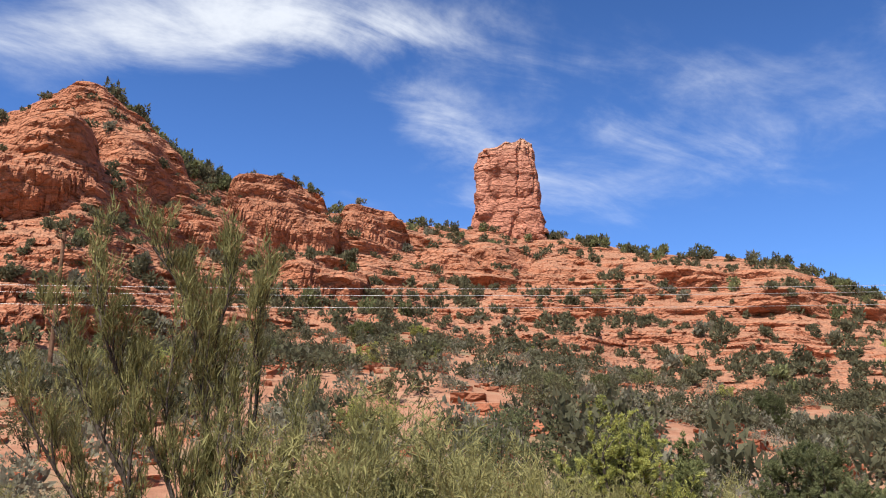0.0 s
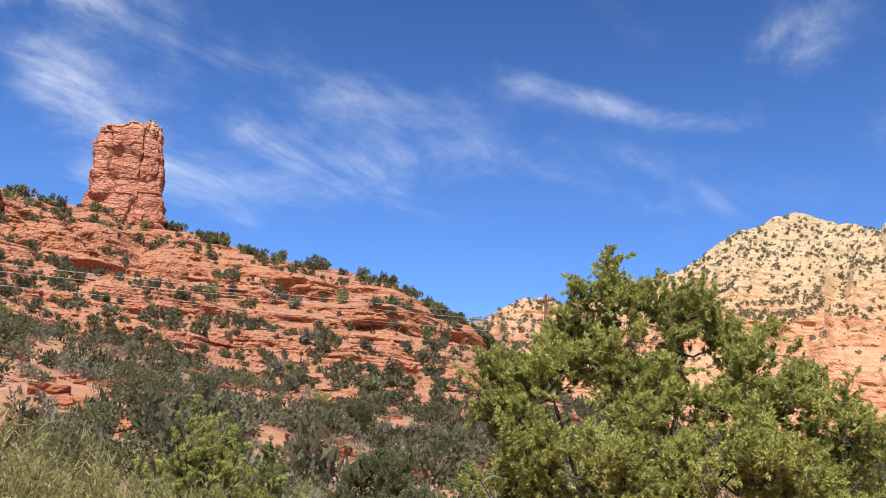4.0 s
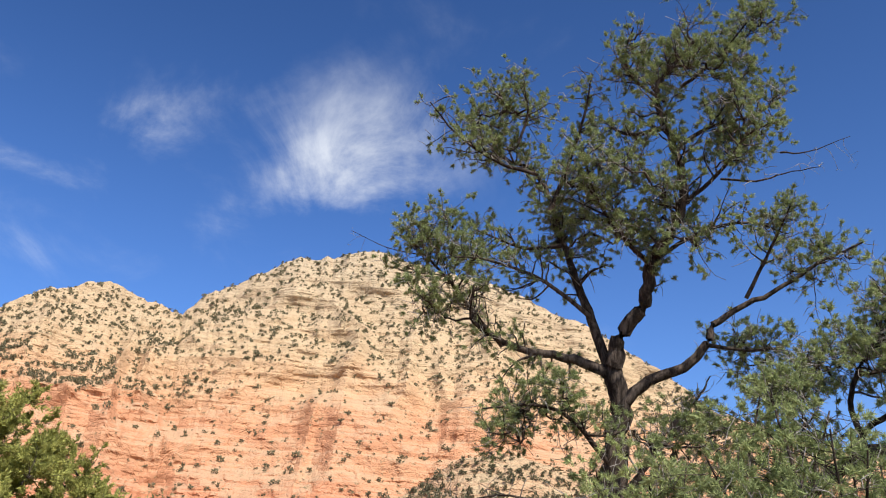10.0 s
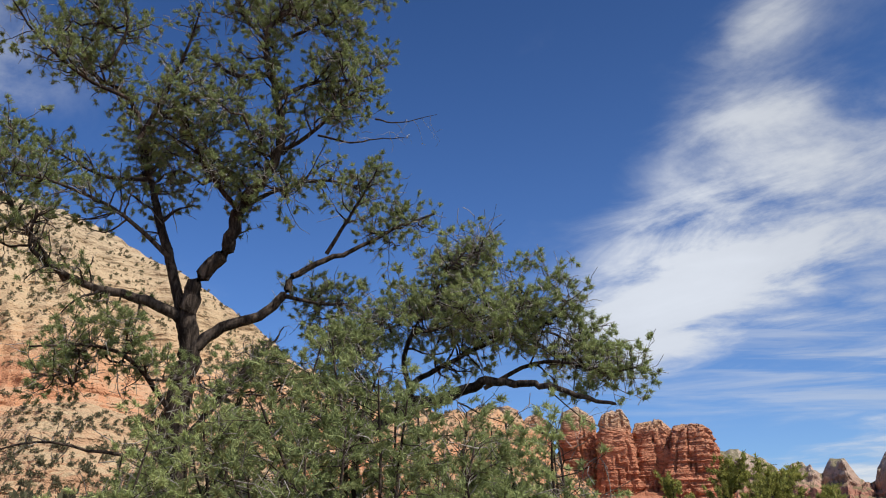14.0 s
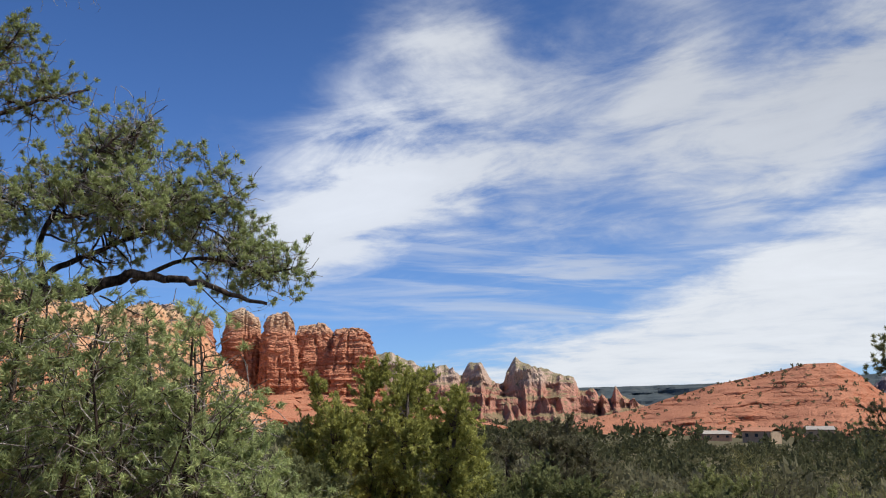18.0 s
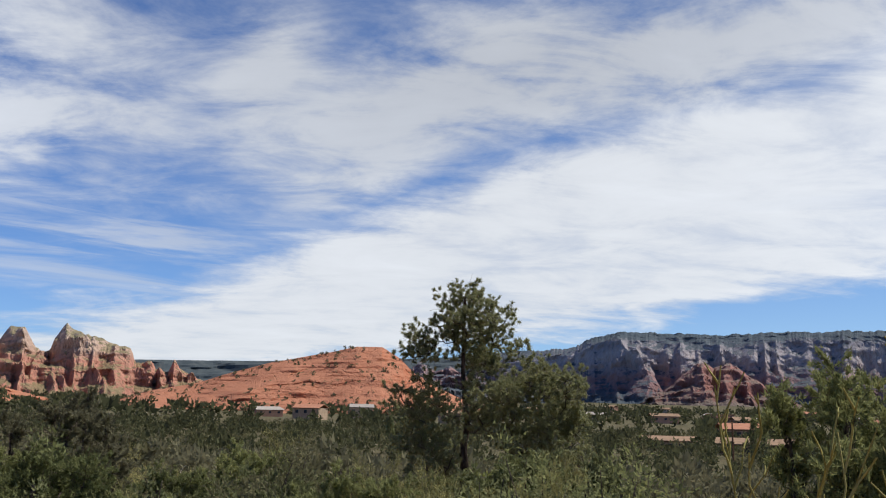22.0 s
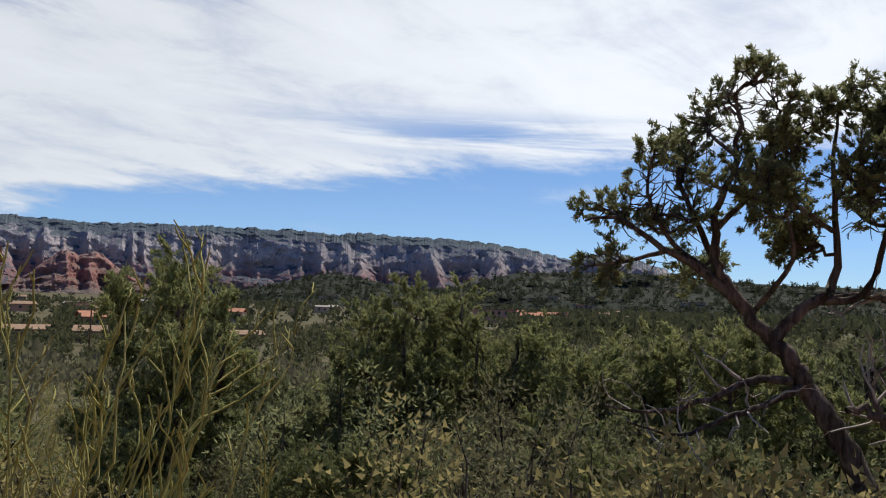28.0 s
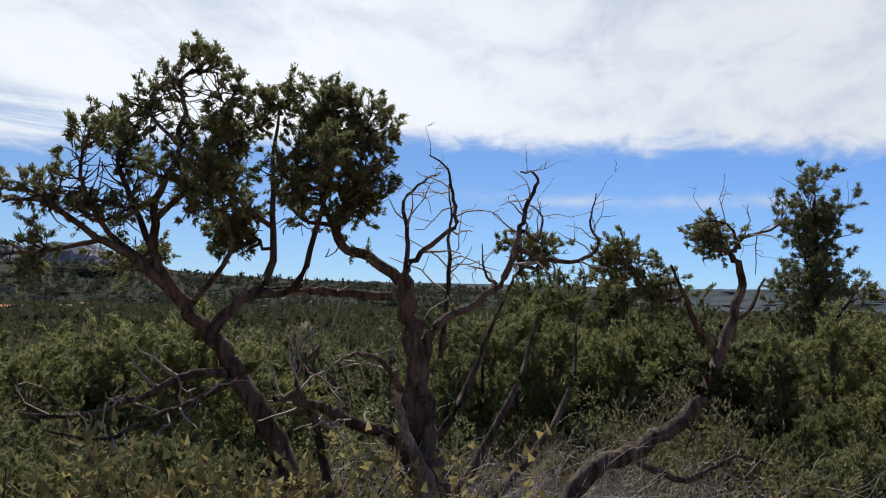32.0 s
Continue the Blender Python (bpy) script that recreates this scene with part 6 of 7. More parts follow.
# undergrowth in front at the start of the walk
for n in range(34):
    sown(brooms[rs.randrange(3)], rs.uniform(-33, 24), rs.uniform(5.5, 13), rs.uniform(0.55, 0.85), rs.random() * 6.28)
for n in range(26):
    sown(sages[rs.randrange(2)], rs.uniform(-33, 40), rs.uniform(6.5, 16), rs.uniform(0.5, 0.9), rs.random() * 6.28)
for n in range(22):
    k = (bares, oaks, near_greens)[n % 3]
    sown(k[rs.randrange(2)], rs.uniform(-33, 100), rs.uniform(8, 15), rs.uniform(0.5, 0.8), rs.random() * 6.28)
for n in range(70):
    sown(grasses[rs.randrange(2)], rs.uniform(-33, 30), rs.uniform(4.2, 11), rs.uniform(0.7, 1.3), rs.random() * 6.28)
for b, d, s in ((60, 10.5, 1.0), (64, 11, 1.05), (69, 10, 1.15), (73, 11, 1.2), (77, 10.5, 1.05), (57, 12, 1.05), (82, 9, 0.8), (66, 9.5, 1.1), (68.5, 8.8, 1.0), (85, 11, 1.1)):
    sown(near_greens[2], b, d, s, rs.random() * 6.28)
for n in range(40):
    k = (near_greens, bares, oaks)[n % 3]
    sown(k[rs.randrange(2)], rs.uniform(196, 252), rs.uniform(5.6, 9.5), rs.uniform(0.55, 0.85), rs.random() * 6.28)
for n in range(15):
    sown(near_greens[n % 2], 192 + 4 * n + rs.uniform(-1.5, 1.5), rs.uniform(8.5, 13), rs.uniform(1.05, 1.35), rs.random() * 6.28)
for n in range(18):
    b = rs.uniform(204, 240)
    sown((bares, bares, oaks)[n % 3][rs.randrange(2)], b, rs.uniform(3.8, 4.4), rs.uniform(0.66, 0.78), rs.random() * 6.28)
# yellowing oak leaves and pale twigs round the foot of the old juniper
for n in range(11):
    sown(oaks[n % 2], 198 + 1.7 * n + rs.uniform(-1, 1), rs.uniform(3.9, 4.5), rs.uniform(0.98, 1.15), rs.random() * 6.28)
for n in range(16):
    sown(bares[n % 3], 209 + 2.3 * n + rs.uniform(-1, 1), rs.uniform(3.9, 4.7), rs.uniform(0.86, 1.02), rs.random() * 6.28)
for n in range(12):
    sown(points[n % 2], 198 + 4.4 * n + rs.uniform(-1.5, 1.5), rs.uniform(7.5, 10.5), rs.uniform(0.85, 1.05), rs.random() * 6.28)
for n in range(12):
    sown(bares[n % 3], 209 + 1.9 * n, rs.uniform(4.5, 5.2), rs.uniform(0.8, 0.95), rs.random() * 6.28)
for b, d, s in ((160, 5.2, 0.95), (164, 5.0, 0.92), (168, 5.4, 0.92), (205, 4.5, 0.8), (208.5, 4.6, 0.82), (158, 6.0, 1.0)):
    sown(oaks[rs.randrange(2)], b, d, s, rs.random() * 6.28)
for b, d, s in ((146, 5.0, 0.62), (149, 4.6, 0.6), (152, 5.2, 0.68), (155, 4.8, 0.6), (144, 5.6, 0.7), (142, 4.9, 0.6), (148, 5.6, 0.72)):
    sown(brooms[rs.randrange(3)], b, d, s, rs.random() * 6.28)
for b, d, s in ((157, 14, 1.0), (160, 13, 1.0), (150, 12, 0.95), (146, 13, 1.0), (163, 12, 0.9)):
    sown(near_greens[2], b, d, s, rs.random() * 6.28)
for b, d, s in ((357.5, 5.2, 1.08), (0, 5.0, 1.0), (355, 5.4, 1.02), (353, 5.0, 0.95), (3, 5.6, 1.0), (7, 6.0, 0.95), (358.5, 5.8, 1.1)):
    sown(brooms[rs.randrange(3)], b, d, s, rs.random() * 6.28)
for n in range(44):
    k = (near_greens, points, near_greens, bares)[n % 4]
    sown(k[rs.randrange(2)], rs.uniform(192, 256), rs.uniform(9.5, 22), rs.uniform(0.85, 1.15), rs.random() * 6.28)
for n in range(8):
    sown(brooms[rs.randrange(3)], rs.uniform(140, 204), rs.uniform(3.8, 5.6), rs.uniform(0.38, 0.52), rs.random() * 6.28)
# a belt of brush that stands almost to the height of the eye
HEIGHTS = {"broom": 1.75, "green": 1.65, "small": 2.15, "bare": 1.4, "scrub": 1.15}
for n in range(160):
    b, d = rs.uniform(123, 206) if n < 105 else rs.uniform(192, 250), 5.4 + 10.5 * rs.random() ** 0.9
    fall = rs.uniform(0.3, 3.4) + 24 / d + (2.2 if 161 < b < 184 else 0.0)
    k = rs.choice((brooms, near_greens, near_greens, points, points, points, bares, oaks))
    if n >= 105:
        k = rs.choice((near_greens, points, points, bares, oaks))
    model = k[rs.randrange(2)]
    size = (EYE_Z - float(ground_z(*spot(b, d).xy)) - d * math.tan(radians(fall))) / HEIGHTS[model.name.split("_")[0]]
    sown(model, b, d, min(max(size, 0.4), 1.35), rs.random() * 6.28)
for n in range(14):
    sown(bares[rs.randrange(3)], rs.uniform(176, 245), rs.uniform(4.0, 5.6), rs.uniform(0.5, 0.66), rs.random() * 6.28)
for n in range(70):
    b = rs.uniform(140, 250)
    sown(grasses[rs.randrange(2)], b, rs.uniform(3.6, 9), rs.uniform(0.7, 1.3), rs.random() * 6.28)


# the thorn bush of yellow-green stems
def thorn_bush(b, d, seed, n, tall):
    rng = np.random.default_rng(seed)
    ob = thing("thorn_bush", place(b, d), facing(b), "spiny bush of bare yellow-green stems", "shrub")
    lines = []
    for k in range(n):
        side = rng.normal() * 0.17
        top = tall * (0.72 + 0.28 * rng.random() ** 0.7) - abs(side) * 0.8
        p0 = np.array([side * 0.6 - 0.05, rng.normal() * 0.06, -0.05])
        tip = np.array([side * 1.9 + 0.10 + rng.normal() * 0.08, rng.normal() * 0.15, top])
        a, c = p0 + (tip - p0) * 0.4 + rng.normal(size=3) * 0.08, p0 + (tip - p0) * 0.75 + rng.normal(size=3) * 0.08
        lines.append((smooth_line([p0, a, c, tip], 4, rng, 0.012), 0.0062, 0.0026))
    for ln in lines[:10]:
        mesh_part("stem", quick_mesh("stem", *tubes([ln], 5)), thorn_stem, ob)
    sp = sprout(rng, lines, 5, 0.30, 0.3, 0.5, 0.5, 0.7, 0.22, 5)
    sp += sprout(rng, sp, 5, 0.08, 0.3, 0.6, 0.4, 0.8, 0.15, 4)
    sp = [(p, max(a, 0.0042), 0.0022) for p, a, c in sp]
    mesh_part("spine_mass", quick_mesh("spine_mass", *tubes(lines[10:] + sp, 4)), thorn_stem, ob, "", "stuff")
    tip = max(lines, key=lambda ln: ln[0][-1][2])[0][-1]
    mesh_part("bud", quick_mesh("bud", *tubes([([tip, tip + [0, 0, 0.02], tip + [0.002, 0, 0.05]], 0.012, 0.003)], 6)), pole_wood, ob, "dark red bud at the tip")
    return ob


thorn_bush(171.7, 4.1, 271, 16, 1.84)
thorn_bush(168.6, 4.3, 272, 12, 1.3)


# -- scrub on the slopes and in the valley --
def scrub_model(seed, n, size, mat, name, label):
    rng = np.random.default_rng(seed)
    ob = thing(name, (0, 0, 0), 0, label, "shrub")
    lobes = rng.normal(size=(7, 3)) * np.array([0.42, 0.42, 0.26]) + np.array([0, 0, 0.72])
    c = lobes[rng.integers(0, 7, n)]
    d = unit(rng.normal(size=(n, 3)))
    p = c + d * 0.42 * rng.random(n)[:, None] ** 0.4
    p[:, 2] = np.maximum(p[:, 2], 0.05)
    v, f = kites(rng, p, unit(d + [0, 0, 0.4]), size * (0.6 + 0.8 * rng.random(n)), size * 0.9, True)
    mesh_part("foliage", quick_mesh("foliage", v, f, False), mat, ob, "", "stuff")
    tr = [(smooth_line([(0, 0, -0.3), (0.04, 0.02, 0.3), (l[0] * 0.7, l[1] * 0.7, l[2])], 3), 0.06, 0.02) for l in lobes[:4]]
    mesh_part("stem_tangle", quick_mesh("stem_tangle", *tubes(tr, 4)), juniper_bark, ob, "", "stuff")
    return ob, v, f


def scatter(rng, pts, rows, n, test):
    """Random places on the face of a ridge, where test(nz, row share) allows."""
    found = []
    got = pts[:rows]
    while len(found) < n:
        i, j = rng.integers(1, rows - 1), rng.integers(1, pts.shape[1] - 1)
        p = got[i, j]
        nrm = np.cross(got[i, j + 1] - got[i, j - 1], got[i + 1 if i + 1 < rows else i, j] - got[i - 1, j])
        nz = abs(nrm[2]) / (np.linalg.norm(nrm) + 1e-9)
        if rng.random() < test(nz, i / rows, p):
            found.append((p, 0))
    return [f[0] for f in found]


def stuff_mesh(name, label, category, model_list, spots, sizes, seed, mat, sink=0.1):
    """All the far shrubs of one kind in one object."""
    rng = np.random.default_rng(seed)
    vs, fs, base = [], [], 0
    for p, s in zip(spots, sizes):
        v, f = model_list[rng.integers(0, len(model_list))]
        a = rng.random() * 6.283
        c, sn = np.cos(a) * s, np.sin(a) * s
        w = np.stack([v[:, 0] * c - v[:, 1] * sn + p[0], v[:, 0] * sn + v[:, 1] * c + p[1], v[:, 2] * s * (0.9 + 0.5 * rng.random()) + p[2] - sink * s], -1)
        vs.append(w)
        fs.append(f + base)
        base += len(w)
    me = quick_mesh(name, np.concatenate(vs), np.concatenate(fs), False)
    return tagged(mesh_part(name, me, mat), label, category, "", "stuff")


def coarse(seed, n, size):
    rng = np.random.default_rng(seed)
    lobes = rng.normal(size=(5, 3)) * np.array([0.4, 0.4, 0.22]) + np.array([0, 0, 0.7])
    d = unit(rng.normal(size=(n, 3)))
    p = lobes[rng.integers(0, 5, n)] + d * 0.45 * rng.random(n)[:, None] ** 0.4
    p[:, 2] = np.maximum(p[:, 2], 0.0)
    return kites(rng, p, unit(d + [0, 0, 0.4]), size * (0.6 + 0.8 * rng.random(n)), size * 0.95, True)


rng = np.random.default_rng(900)
hill_models = [scrub_model(301 + k, 240, 0.36, (hill_leaf, hill_leaf, dark_juniper_leaf, sage_leaf)[k], "hillside_juniper" if k < 3 else "hillside_sage", "dark juniper bush on the red hillside" if k < 3 else "grey sagebrush on the red hillside")[0] for k in range(4)]


def put_model(m, p, s, fl, first=[]):
    mat = Matrix.Translation(Vector(p) - Vector((0, 0, 0.1 * s))) @ Matrix.Rotation(rs.random() * 6.28, 4, "Z") @ Matrix.Diagonal((s, s, s * fl, 1))
    if m.name not in first:
        first.append(m.name)
        m.matrix_basis = mat
    else:
        copy_thing(m, mat).matrix_basis = mat


# skyline and hillside junipers of the red hill
top = scatter(rng, red_pts, red_rows, 150, lambda nz, v, p: (0.12 if math.degrees(math.atan2(p[0], p[1])) < -22 else 1.0) if v > 0.93 else 0.0)
for p in top:
    put_model(hill_models[rs.choice((0, 1, 2))], p, rs.uniform(0.7, 1.5), rs.uniform(1.0, 1.5))
flank = scatter(rng, red_pts, red_rows, 60, lambda nz, v, p: 1.0 if v > 0.86 and -23 < math.degrees(math.atan2(p[0], p[1])) < -13 else 0.0)
for p in flank:
    put_model(hill_models[rs.choice((0, 1, 2))], p, rs.uniform(0.9, 1.9), rs.uniform(1.0, 1.4))
mid = scatter(rng, red_pts, red_rows, 150, lambda nz, v, p: (nz > 0.6) * (0.9 if v < 0.35 else 0.45))
for p in mid:
    put_model(hill_models[rs.choice((0, 1, 2, 3))], p, rs.uniform(0.6, 1.3), rs.uniform(1.0, 1.4))
fine_models = [coarse(311 + k, 120, 0.42) for k in range(5)]
more = scatter(rng, red_pts, red_rows, 1500, lambda nz, v, p: (nz > 0.55) * (0.9 if v < 0.35 else 0.4))
stuff_mesh("red_hill_scrub", "olive scrub scattered over the red hillside", "shrubs", fine_models, more, 0.35 + 0.85 * rng.random(len(more)) ** 2, 1, hill_leaf)
far_models = [coarse(321 + k, 30, 0.75) for k in range(5)]
spots2 = scatter(rng, cream_pts, cream_rows, 8500, lambda nz, v, p: (nz > 0.5) * (0.22 + 0.78 * (v > 0.5)))
stuff_mesh("mountain_scrub", "small dark shrubs on the cream mountain", "shrubs", far_models, spots2, 0.5 + 1.2 * rng.random(len(spots2)) ** 2, 2, hazy_mountain_leaf)
spots3 = scatter(rng, talus_pts, talus_rows, 1700, lambda nz, v, p: 1.0)
stuff_mesh("talus_scrub", "small dark shrubs on pale scree", "shrubs", far_models, spots3, rng.uniform(0.5, 1.3, len(spots3)), 3, hazy_mountain_leaf)
spots4 = scatter(rng, low_pts, low_rows, 420, lambda nz, v, p: (nz > 0.5) * (1.0 if (v < 0.25 or v > 0.9) else 0.35))
stuff_mesh("low_hill_scrub", "dark bushes on the low red hill", "shrubs", far_models, spots4, rng.uniform(0.6, 1.6, len(spots4)), 4, hill_leaf)


# bushes of the near slope to the north and east, and of the flat to the south
def field(n, b0, b1, d0, d1, power=0.7):
    o = []
    for _ in range(n):
        b, d = rs.uniform(b0, b1), d0 + (d1 - d0) * rs.random() ** power
        o.append((b, d))
    return o


for b, d in field(150, -34, 38, 17, 92):
    q = rs.random()
    k = greens if q < 0.62 else (sages if q < 0.82 else (bares if q < 0.9 else points))
    if k is greens and d > 34:
        k = far_greens
    sown(k[rs.randrange(len(k))], b, d, rs.uniform(0.7, 1.35), rs.random() * 6.28, rs.uniform(0.8, 1.1))
for b, d in field(60, 38, 108, 14, 60):
    sown((greens if d < 30 else far_greens)[rs.randrange(4)], b, d, rs.uniform(0.8, 1.4), rs.random() * 6.28, rs.uniform(0.85, 1.1))
for b, d in field(175, 108, 250, 8, 44, 0.8):
    q = rs.random()
    k = greens if q < 0.55 else (points if q < 0.7 else (sages if q < 0.82 else bares))
    if k is greens:
        k = near_greens if d < 17 else (greens if d < 28 else far_greens)
    sown(k[rs.randrange(len(k))], b, d, 0.45 + 0.9 * rs.random(), rs.random() * 6.28, rs.uniform(0.8, 1.15))

fine_valley = [coarse(331 + k, 230, 0.19) for k in range(5)]
mid_valley = [coarse(341 + k, 95, 0.27) for k in range(5)]
far_valley = [coarse(351 + k, 26, 0.62) for k in range(5)]
for name, label, models, bands in (
        ("slope_scrub", "olive scrub covering the near red slope", fine_valley, ((520, -36, 40, 20, 100, 0.45, 1.2), (330, 40, 112, 22, 110, 0.7, 1.5))),
        ("slope_sage", "grey sagebrush covering the near red slope", fine_valley, ((460, -36, 44, 14, 100, 0.35, 0.9),)),
        ("flat_scrub", "juniper scrub covering the near flats", fine_valley, ((640, 110, 255, 34, 120, 0.9, 2.1),)),
        ("valley_scrub", "juniper woodland over the valley floor", mid_valley, ((900, 40, 112, 100, 330, 1.0, 2.2), (1500, 110, 255, 95, 330, 1.5, 3.0))),
        ("valley_brush", "paler olive brush between the valley junipers", mid_valley, ((1200, 110, 255, 70, 330, 1.1, 2.2),)),
        ("valley_trees", "distant dark trees over the valley floor", far_valley, ((2600, 112, 255, 300, 1350, 2.4, 5.0), (1300, 196, 255, 250, 1100, 2.8, 5.0),))):
    spots5, sizes5 = [], []
    for n_, b0, b1, d0, d1, s0, s1 in bands:
        for b, d in field(n_, b0, b1, d0, d1):
            spots5.append(spot(b, d))
            sizes5.append(rs.uniform(s0, s1))
    xy = np.array([p[:2] for p in spots5])
    spots5 = np.column_stack([xy, ground_z(xy[:, 0], xy[:, 1])])
    stuff_mesh(name, label, "shrubs", models, spots5, sizes5, 5, {"slope_scrub": hill_leaf, "flat_scrub": hill_leaf, "valley_brush": olive_leaf, "slope_sage": sage_leaf}.get(name, far_tree_leaf))
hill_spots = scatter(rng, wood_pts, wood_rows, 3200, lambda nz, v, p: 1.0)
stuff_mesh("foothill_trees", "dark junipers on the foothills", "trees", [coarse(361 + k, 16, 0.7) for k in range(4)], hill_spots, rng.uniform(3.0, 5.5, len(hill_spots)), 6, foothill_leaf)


def stones(n, b0, b1, d0, d1, s0, s1, seed, name, label):
    """Loose blocks of red sandstone lying on the slope."""
    r = np.random.default_rng(seed)
    cube = np.array([(x, y, z) for x in (-1, 1) for y in (-1, 1) for z in (-1, 1)], float)
    quads = np.array([(0, 1, 3, 2), (4, 6, 7, 5), (0, 4, 5, 1), (2, 3, 7, 6), (0, 2, 6, 4), (1, 5, 7, 3)])
    vs, fs = [], []
    for k in range(n):
        b, d = r.uniform(b0, b1), d0 + (d1 - d0) * r.random() ** 0.7
        p = spot(b, d)
        size = s0 + (s1 - s0) * r.random() ** 3
        v = cube * (0.6 + 0.5 * r.random((8, 3))) * np.array([1, 0.8, 0.42]) * size
        a = r.random() * 6.283
        v = np.stack([v[:, 0] * np.cos(a) - v[:, 1] * np.sin(a) + p.x, v[:, 0] * np.sin(a) + v[:, 1] * np.cos(a) + p.y, v[:, 2] + float(ground_z(p.x, p.y)) + size * 0.1], -1)
        vs.append(v)
        fs.append(quads + 8 * k)
    tagged(mesh_part(name, quick_mesh(name, np.concatenate(vs), np.concatenate(fs), False), red_rock), label, "stones", "", "stuff")


stones(1500, -36, 40, 18, 105, 0.12, 0.9, 401, "slope_stones", "loose red sandstone blocks on the slope")


# ---- power line ----
def utility_pole(b, d, h, label):
    ob = thing("utility_pole", place(b, d), 0, label, "pole")
    mesh_part("post", quick_mesh("post", *tubes([([(0, 0, -0.5), (0, 0, h * 0.5), (0, 0, h)], 0.16, 0.11)], 10)), pole_wood, ob)
    mesh_part("crossarm", quick_mesh("crossarm", *tubes([([(0, -1.1, h - 0.5), (0, 0, h - 0.5), (0, 1.1, h - 0.5)], 0.07, 0.07)], 4)), pole_wood, ob)
    arm = [c for c in ob.children if c.name.startswith("crossarm")][0]
    for y in (-0.95, -0.35, 0.35, 0.95):
        mesh_part("insulator", quick_mesh("insulator", *tubes([([(0, y, h - 0.44), (0, y, h - 0.36), (0, y, h - 0.26)], 0.055, 0.03)], 8)), pole_wood, arm, "small dark insulator")
    return ob


grey_wire, gr_, b_, o_ = material("aluminium_wire")
b_.inputs["Base Color"].default_value, b_.inputs["Metallic"].default_value, b_.inputs["Roughness"].default_value = (0.62, 0.62, 0.60, 1), 0.6, 0.45
POLE_W, POLE_E = spot(335.4, 57.0), spot(33.4, 62.0)
pw = utility_pole(335.4, 57.0, 9.2, "brown wooden utility pole among shrubs")
pe = utility_pole(33.4, 62.0, 11.4, "brown wooden utility pole beside the juniper")
for n, (za, zb, off) in enumerate(((11.7, 11.7, 0.0), (11.3, 11.3, 0.5), (10.5, 10.5, -0.2))):
    a, b = Vector((-75, 51 + off, za)), Vector((POLE_E.x, POLE_E.y, zb))
    line = [a.lerp(b, t) - Vector((0, 0, 1.0 * 4 * t * (1 - t))) for t in np.linspace(0, 1, 40)]
    wire = mesh_part("power_line", quick_mesh("power_line", *tubes([([tuple(p) for p in line], 0.011, 0.011)], 4)), grey_wire)
    tagged(wire, "thin grey overhead power line across the slope", "power line", "overhead wires")


# ---- houses in the valley ----
def plain(name, colour, rough=0.85, vary=0.25):
    m, gr, b, o = material(name)
    n = gr.noise(gr.coord("Object"), 0.8, 4, 0.6)
    gr.put(b.inputs["Base Color"], gr.mix(gr.span(n, 0.3, 0.7), tuple(c * (1 - vary) for c in colour) + (1,), tuple(colour) + (1,)))
    b.inputs["Roughness"].default_value = rough
    return m


stucco, pink_stucco, tan_roof, red_roof, white_roof, window_glass, brown_trim = (plain("tan_stucco", (0.46, 0.34, 0.24)), plain("pink_stucco", (0.48, 0.28, 0.2)), plain("tan_shingle_roof", (0.31, 0.21, 0.14)),
                                                                                plain("red_tile_roof", (0.45, 0.22, 0.14)), plain("pale_flat_roof", (0.38, 0.34, 0.30)), plain("dark_window_glass", (0.05, 0.06, 0.07), 0.1), plain("brown_fascia", (0.16, 0.09, 0.06)))


def box(x0, x1, y0, y1, z0, z1):
    v = [(x, y, z) for z in (z0, z1) for x, y in ((x0, y0), (x1, y0), (x1, y1), (x0, y1))]
    f = [(0, 3, 2, 1), (4, 5, 6, 7), (0, 1, 5, 4), (1, 2, 6, 5), (2, 3, 7, 6), (3, 0, 4, 7)]
    return np.array(v, float), np.array(f)


def gable(x0, x1, y0, y1, z, rise, thick=0.18):
    ym = (y0 + y1) / 2
    v = [(x, y, zz) for x in (x0, x1) for y, zz in ((y0, z), (ym, z + rise), (y1, z), (y1, z - thick), (ym, z + rise - thick), (y0, z - thick))]
    f = [(0, 6, 7, 1), (1, 7, 8, 2), (2, 8, 9, 3), (3, 9, 10, 4), (4, 10, 11, 5), (5, 11, 6, 0), (0, 1, 4, 5), (1, 2, 3, 4), (6, 11, 10, 7), (7, 10, 9, 8)]
    return np.array(v, float), np.array(f)


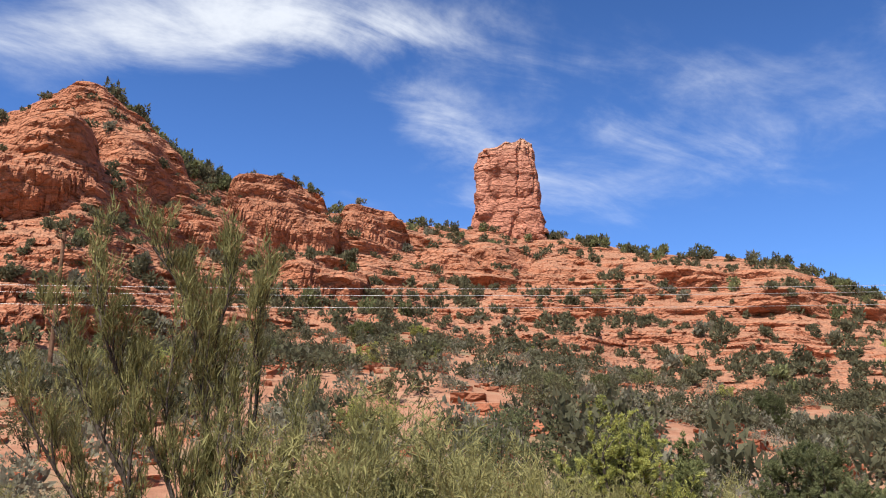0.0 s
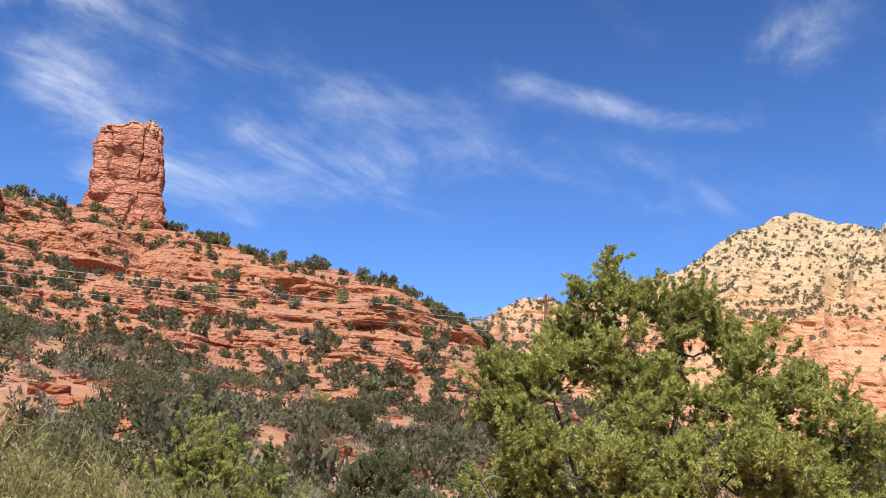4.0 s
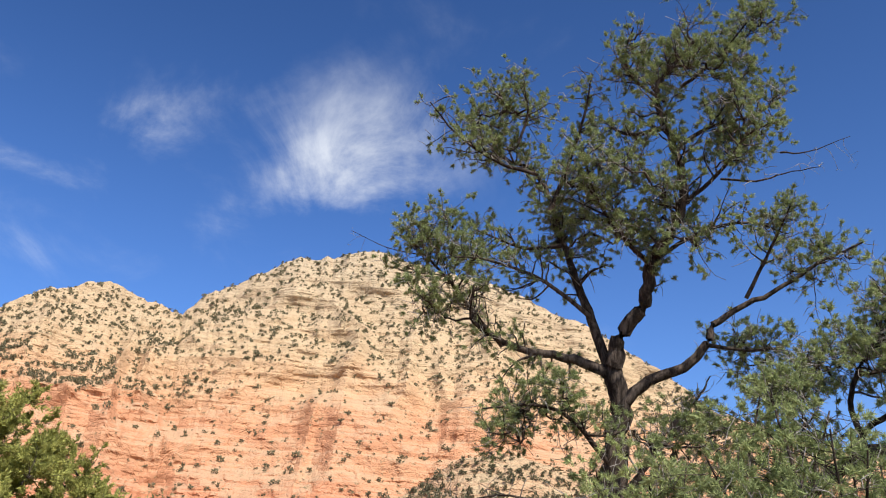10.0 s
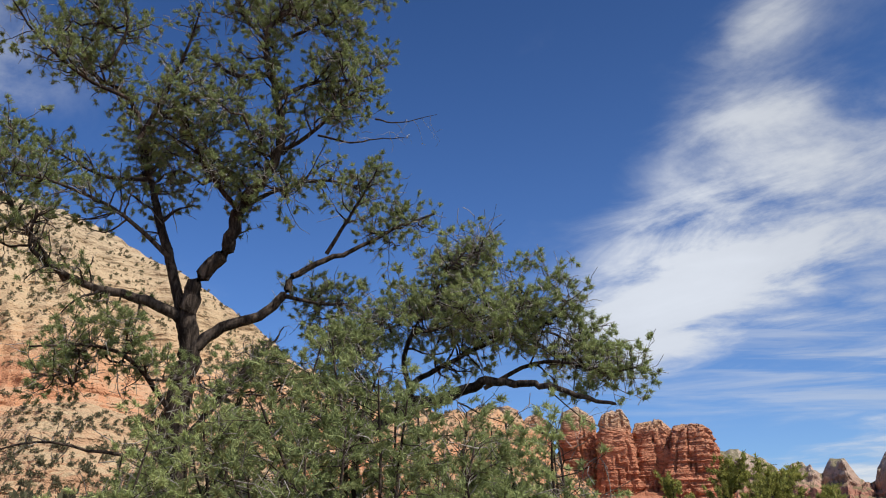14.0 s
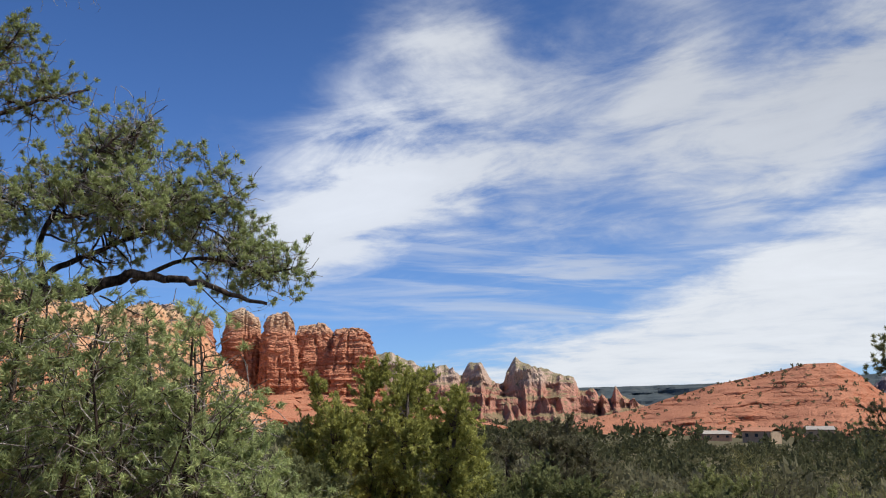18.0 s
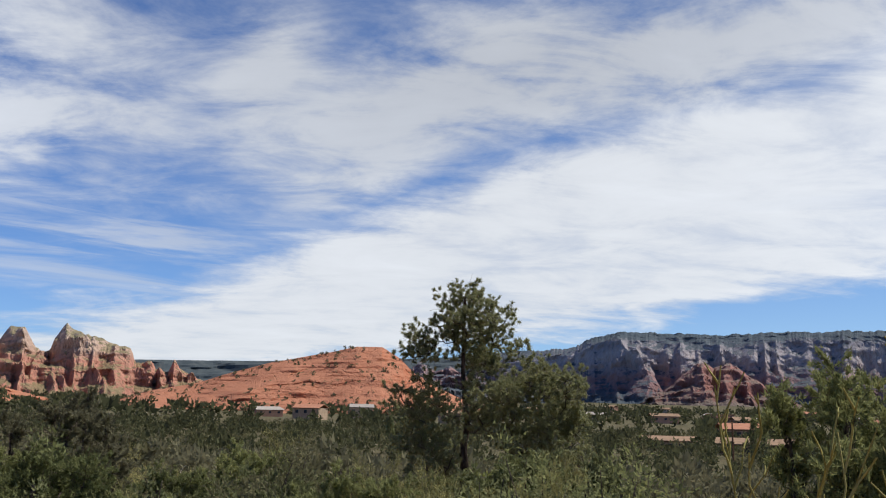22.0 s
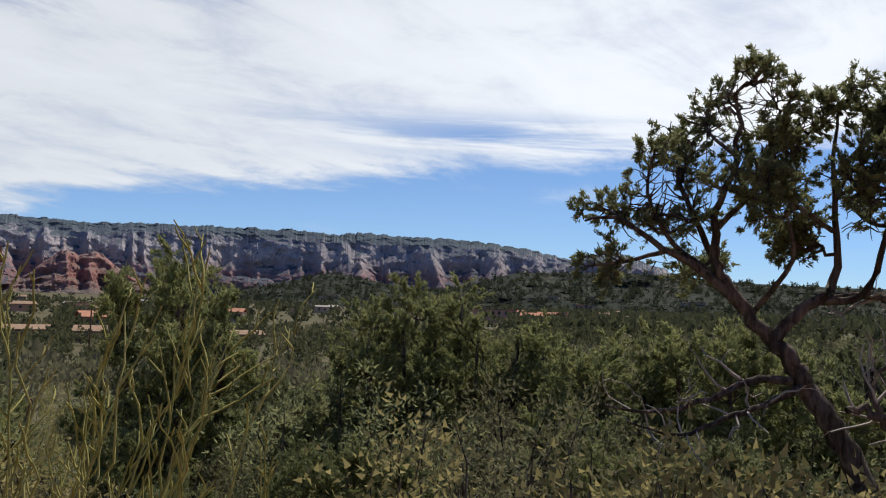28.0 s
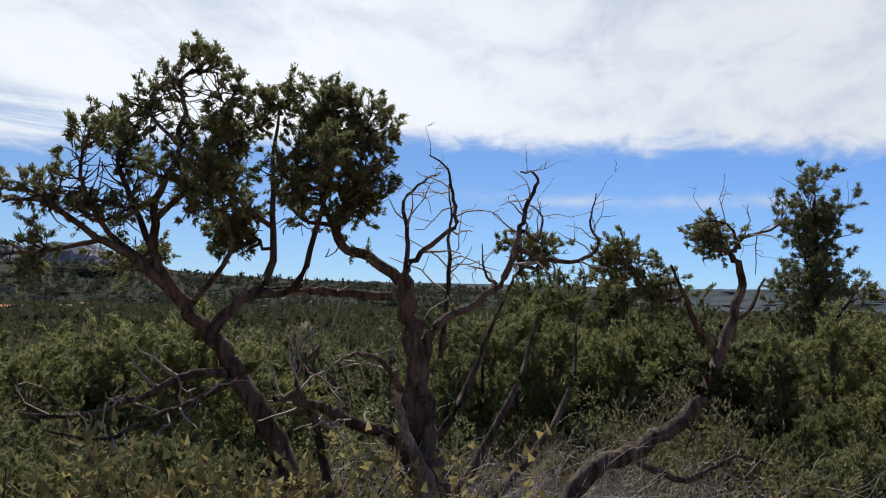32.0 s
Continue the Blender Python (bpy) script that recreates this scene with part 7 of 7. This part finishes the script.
def house(b, d, wide, deep, high, rise, wall_mat, roof_mat, label, turn=0.0, windows=5, lift=0.0):
    at = place(b, d)
    at.z += lift
    ob = thing("house", at, facing(b) + turn, label, "house", "houses in the valley")
    mesh_part("wall", quick_mesh("wall", *box(-wide / 2, wide / 2, 0, deep, -4, high), smooth=False), wall_mat, ob)
    if rise > 0.2:
        mesh_part("roof", quick_mesh("roof", *gable(-wide / 2 - 0.6, wide / 2 + 0.6, -0.7, deep + 0.7, high + 0.1, rise), smooth=False), roof_mat, ob)
    else:
        mesh_part("roof", quick_mesh("roof", *box(-wide / 2 - 0.4, wide / 2 + 0.4, -0.4, deep + 0.4, high + 0.003, high + 0.35), smooth=False), roof_mat, ob)
    mesh_part("fascia", quick_mesh("fascia", *box(-wide / 2 - 0.3, wide / 2 + 0.3, -0.34, -0.05, high - 0.3, high - 0.02), smooth=False), brown_trim, ob)
    for k in range(windows):
        x = -wide / 2 + wide * (k + 0.5) / windows
        if d < 300:
            frame_part = mesh_part("window", quick_mesh("window", *box(x - 0.8, x + 0.8, -0.06, 0.05, high * 0.32, high * 0.74), smooth=False), brown_trim, ob)
            for x0, x1 in ((x - 0.72, x - 0.04), (x + 0.04, x + 0.72)):
                mesh_part("pane", quick_mesh("pane", *box(x0, x1, -0.075, -0.064, high * 0.32 + 0.08, high * 0.74 - 0.08), smooth=False), window_glass, frame_part, "dark glass pane")
        else:
            mesh_part("window", quick_mesh("window", *box(x - 0.8, x + 0.8, -0.06, 0.05, high * 0.32, high * 0.74), smooth=False), window_glass, ob)
    return ob


house(165.6, 225, 13, 9, 2.7, 1.0, stucco, tan_roof, "long low stucco house with a tan roof", 0.1, 5, 0.3)
house(170.6, 210, 16, 9, 3.0, 1.2, stucco, tan_roof, "long low stucco house with a tan roof", -0.05, 6, -0.2)
house(178.4, 215, 11, 8, 2.8, 0.9, pink_stucco, tan_roof, "small low house with a tan roof", 0.15, 4, 0.0)
house(170.0, 290, 12, 9, 3.2, 1.8, pink_stucco, red_roof, "stucco house with a red tile roof", 0.3, 4, 0.6)
house(158.0, 230, 8, 8, 2.8, 0.1, stucco, white_roof, "flat white-roofed house among junipers", 0.0, 3, 0.6)
house(195.3, 520, 26, 14, 4.5, 0.1, pink_stucco, tan_roof, "wide pink flat-roofed building", 0.1, 6, 4.5)
house(199.0, 560, 20, 14, 4.0, 0.1, pink_stucco, tan_roof, "wide pink flat-roofed building", -0.1, 5, 4.5)
house(206.5, 34, 2.2, 2.2, 1.2, 0.1, stucco, white_roof, "low pale tank roof among the shrubs", 0.2, 1, -0.9)
rh = random.Random(9)
for n in range(40):
    b, d = rh.uniform(136, 205), rh.uniform(420, 1100)
    house(b, d, rh.uniform(9, 18), rh.uniform(8, 12), rh.uniform(2.8, 5.0), rh.choice((0.0, 1.2, 1.8)), rh.choice((stucco, pink_stucco)), rh.choice((tan_roof, red_roof, white_roof)),
          "small stucco house among valley trees", rh.uniform(-0.6, 0.6), 3, 1.5)
for n in range(60):
    j = rh.randrange(20, wood_pts.shape[1] - 120)
    i = rh.randrange(6, int(wood_rows * 0.45))
    p = wood_pts[i, j]
    b = math.degrees(math.atan2(p[0], p[1]))
    ob = house(b, math.hypot(p[0], p[1]), rh.uniform(14, 30), rh.uniform(8, 12), rh.uniform(3, 5), 0.0, rh.choice((stucco, pink_stucco)), rh.choice((tan_roof, white_roof)), "small flat-roofed house on the foothill", rh.uniform(-0.5, 0.5), 2)
    ob.location.z = p[2] + 0.5

# tall dark cypress and bare pole in the valley
for b, d, h in ((171.2, 190, 9.5), (170.6, 200, 8.0), (147.5, 190, 7.0), (189.0, 240, 8), (190.5, 260, 9)):
    rng = np.random.default_rng(int(b * 10))
    ob = thing("cypress", place(b, d), 0, "tall dark narrow cypress tree in the valley", "tree")
    mesh_part("trunk", quick_mesh("trunk", *tubes([([(0, 0, -0.5), (0, 0, h * 0.5), (0, 0, h * 0.95)], 0.2, 0.03)], 6)), juniper_bark, ob)
    n = 700
    t = rng.random(n)
    a = rng.random(n) * 6.283
    r = 0.95 * np.sin(np.pi * np.clip(t * 0.9 + 0.08, 0, 1)) ** 0.7 * np.sqrt(rng.random(n))
    p = np.stack([np.cos(a) * r, np.sin(a) * r, t * h], -1)
    mesh_part("crown", quick_mesh("crown", *kites(rng, p, np.stack([np.cos(a) * 0.4, np.sin(a) * 0.4, np.ones(n)], -1), 0.6, 0.3, True), smooth=False), dark_juniper_leaf, ob, "", "stuff")
utility_pole(169.35, 150, 8.5, "dark brown wooden pole near the houses")
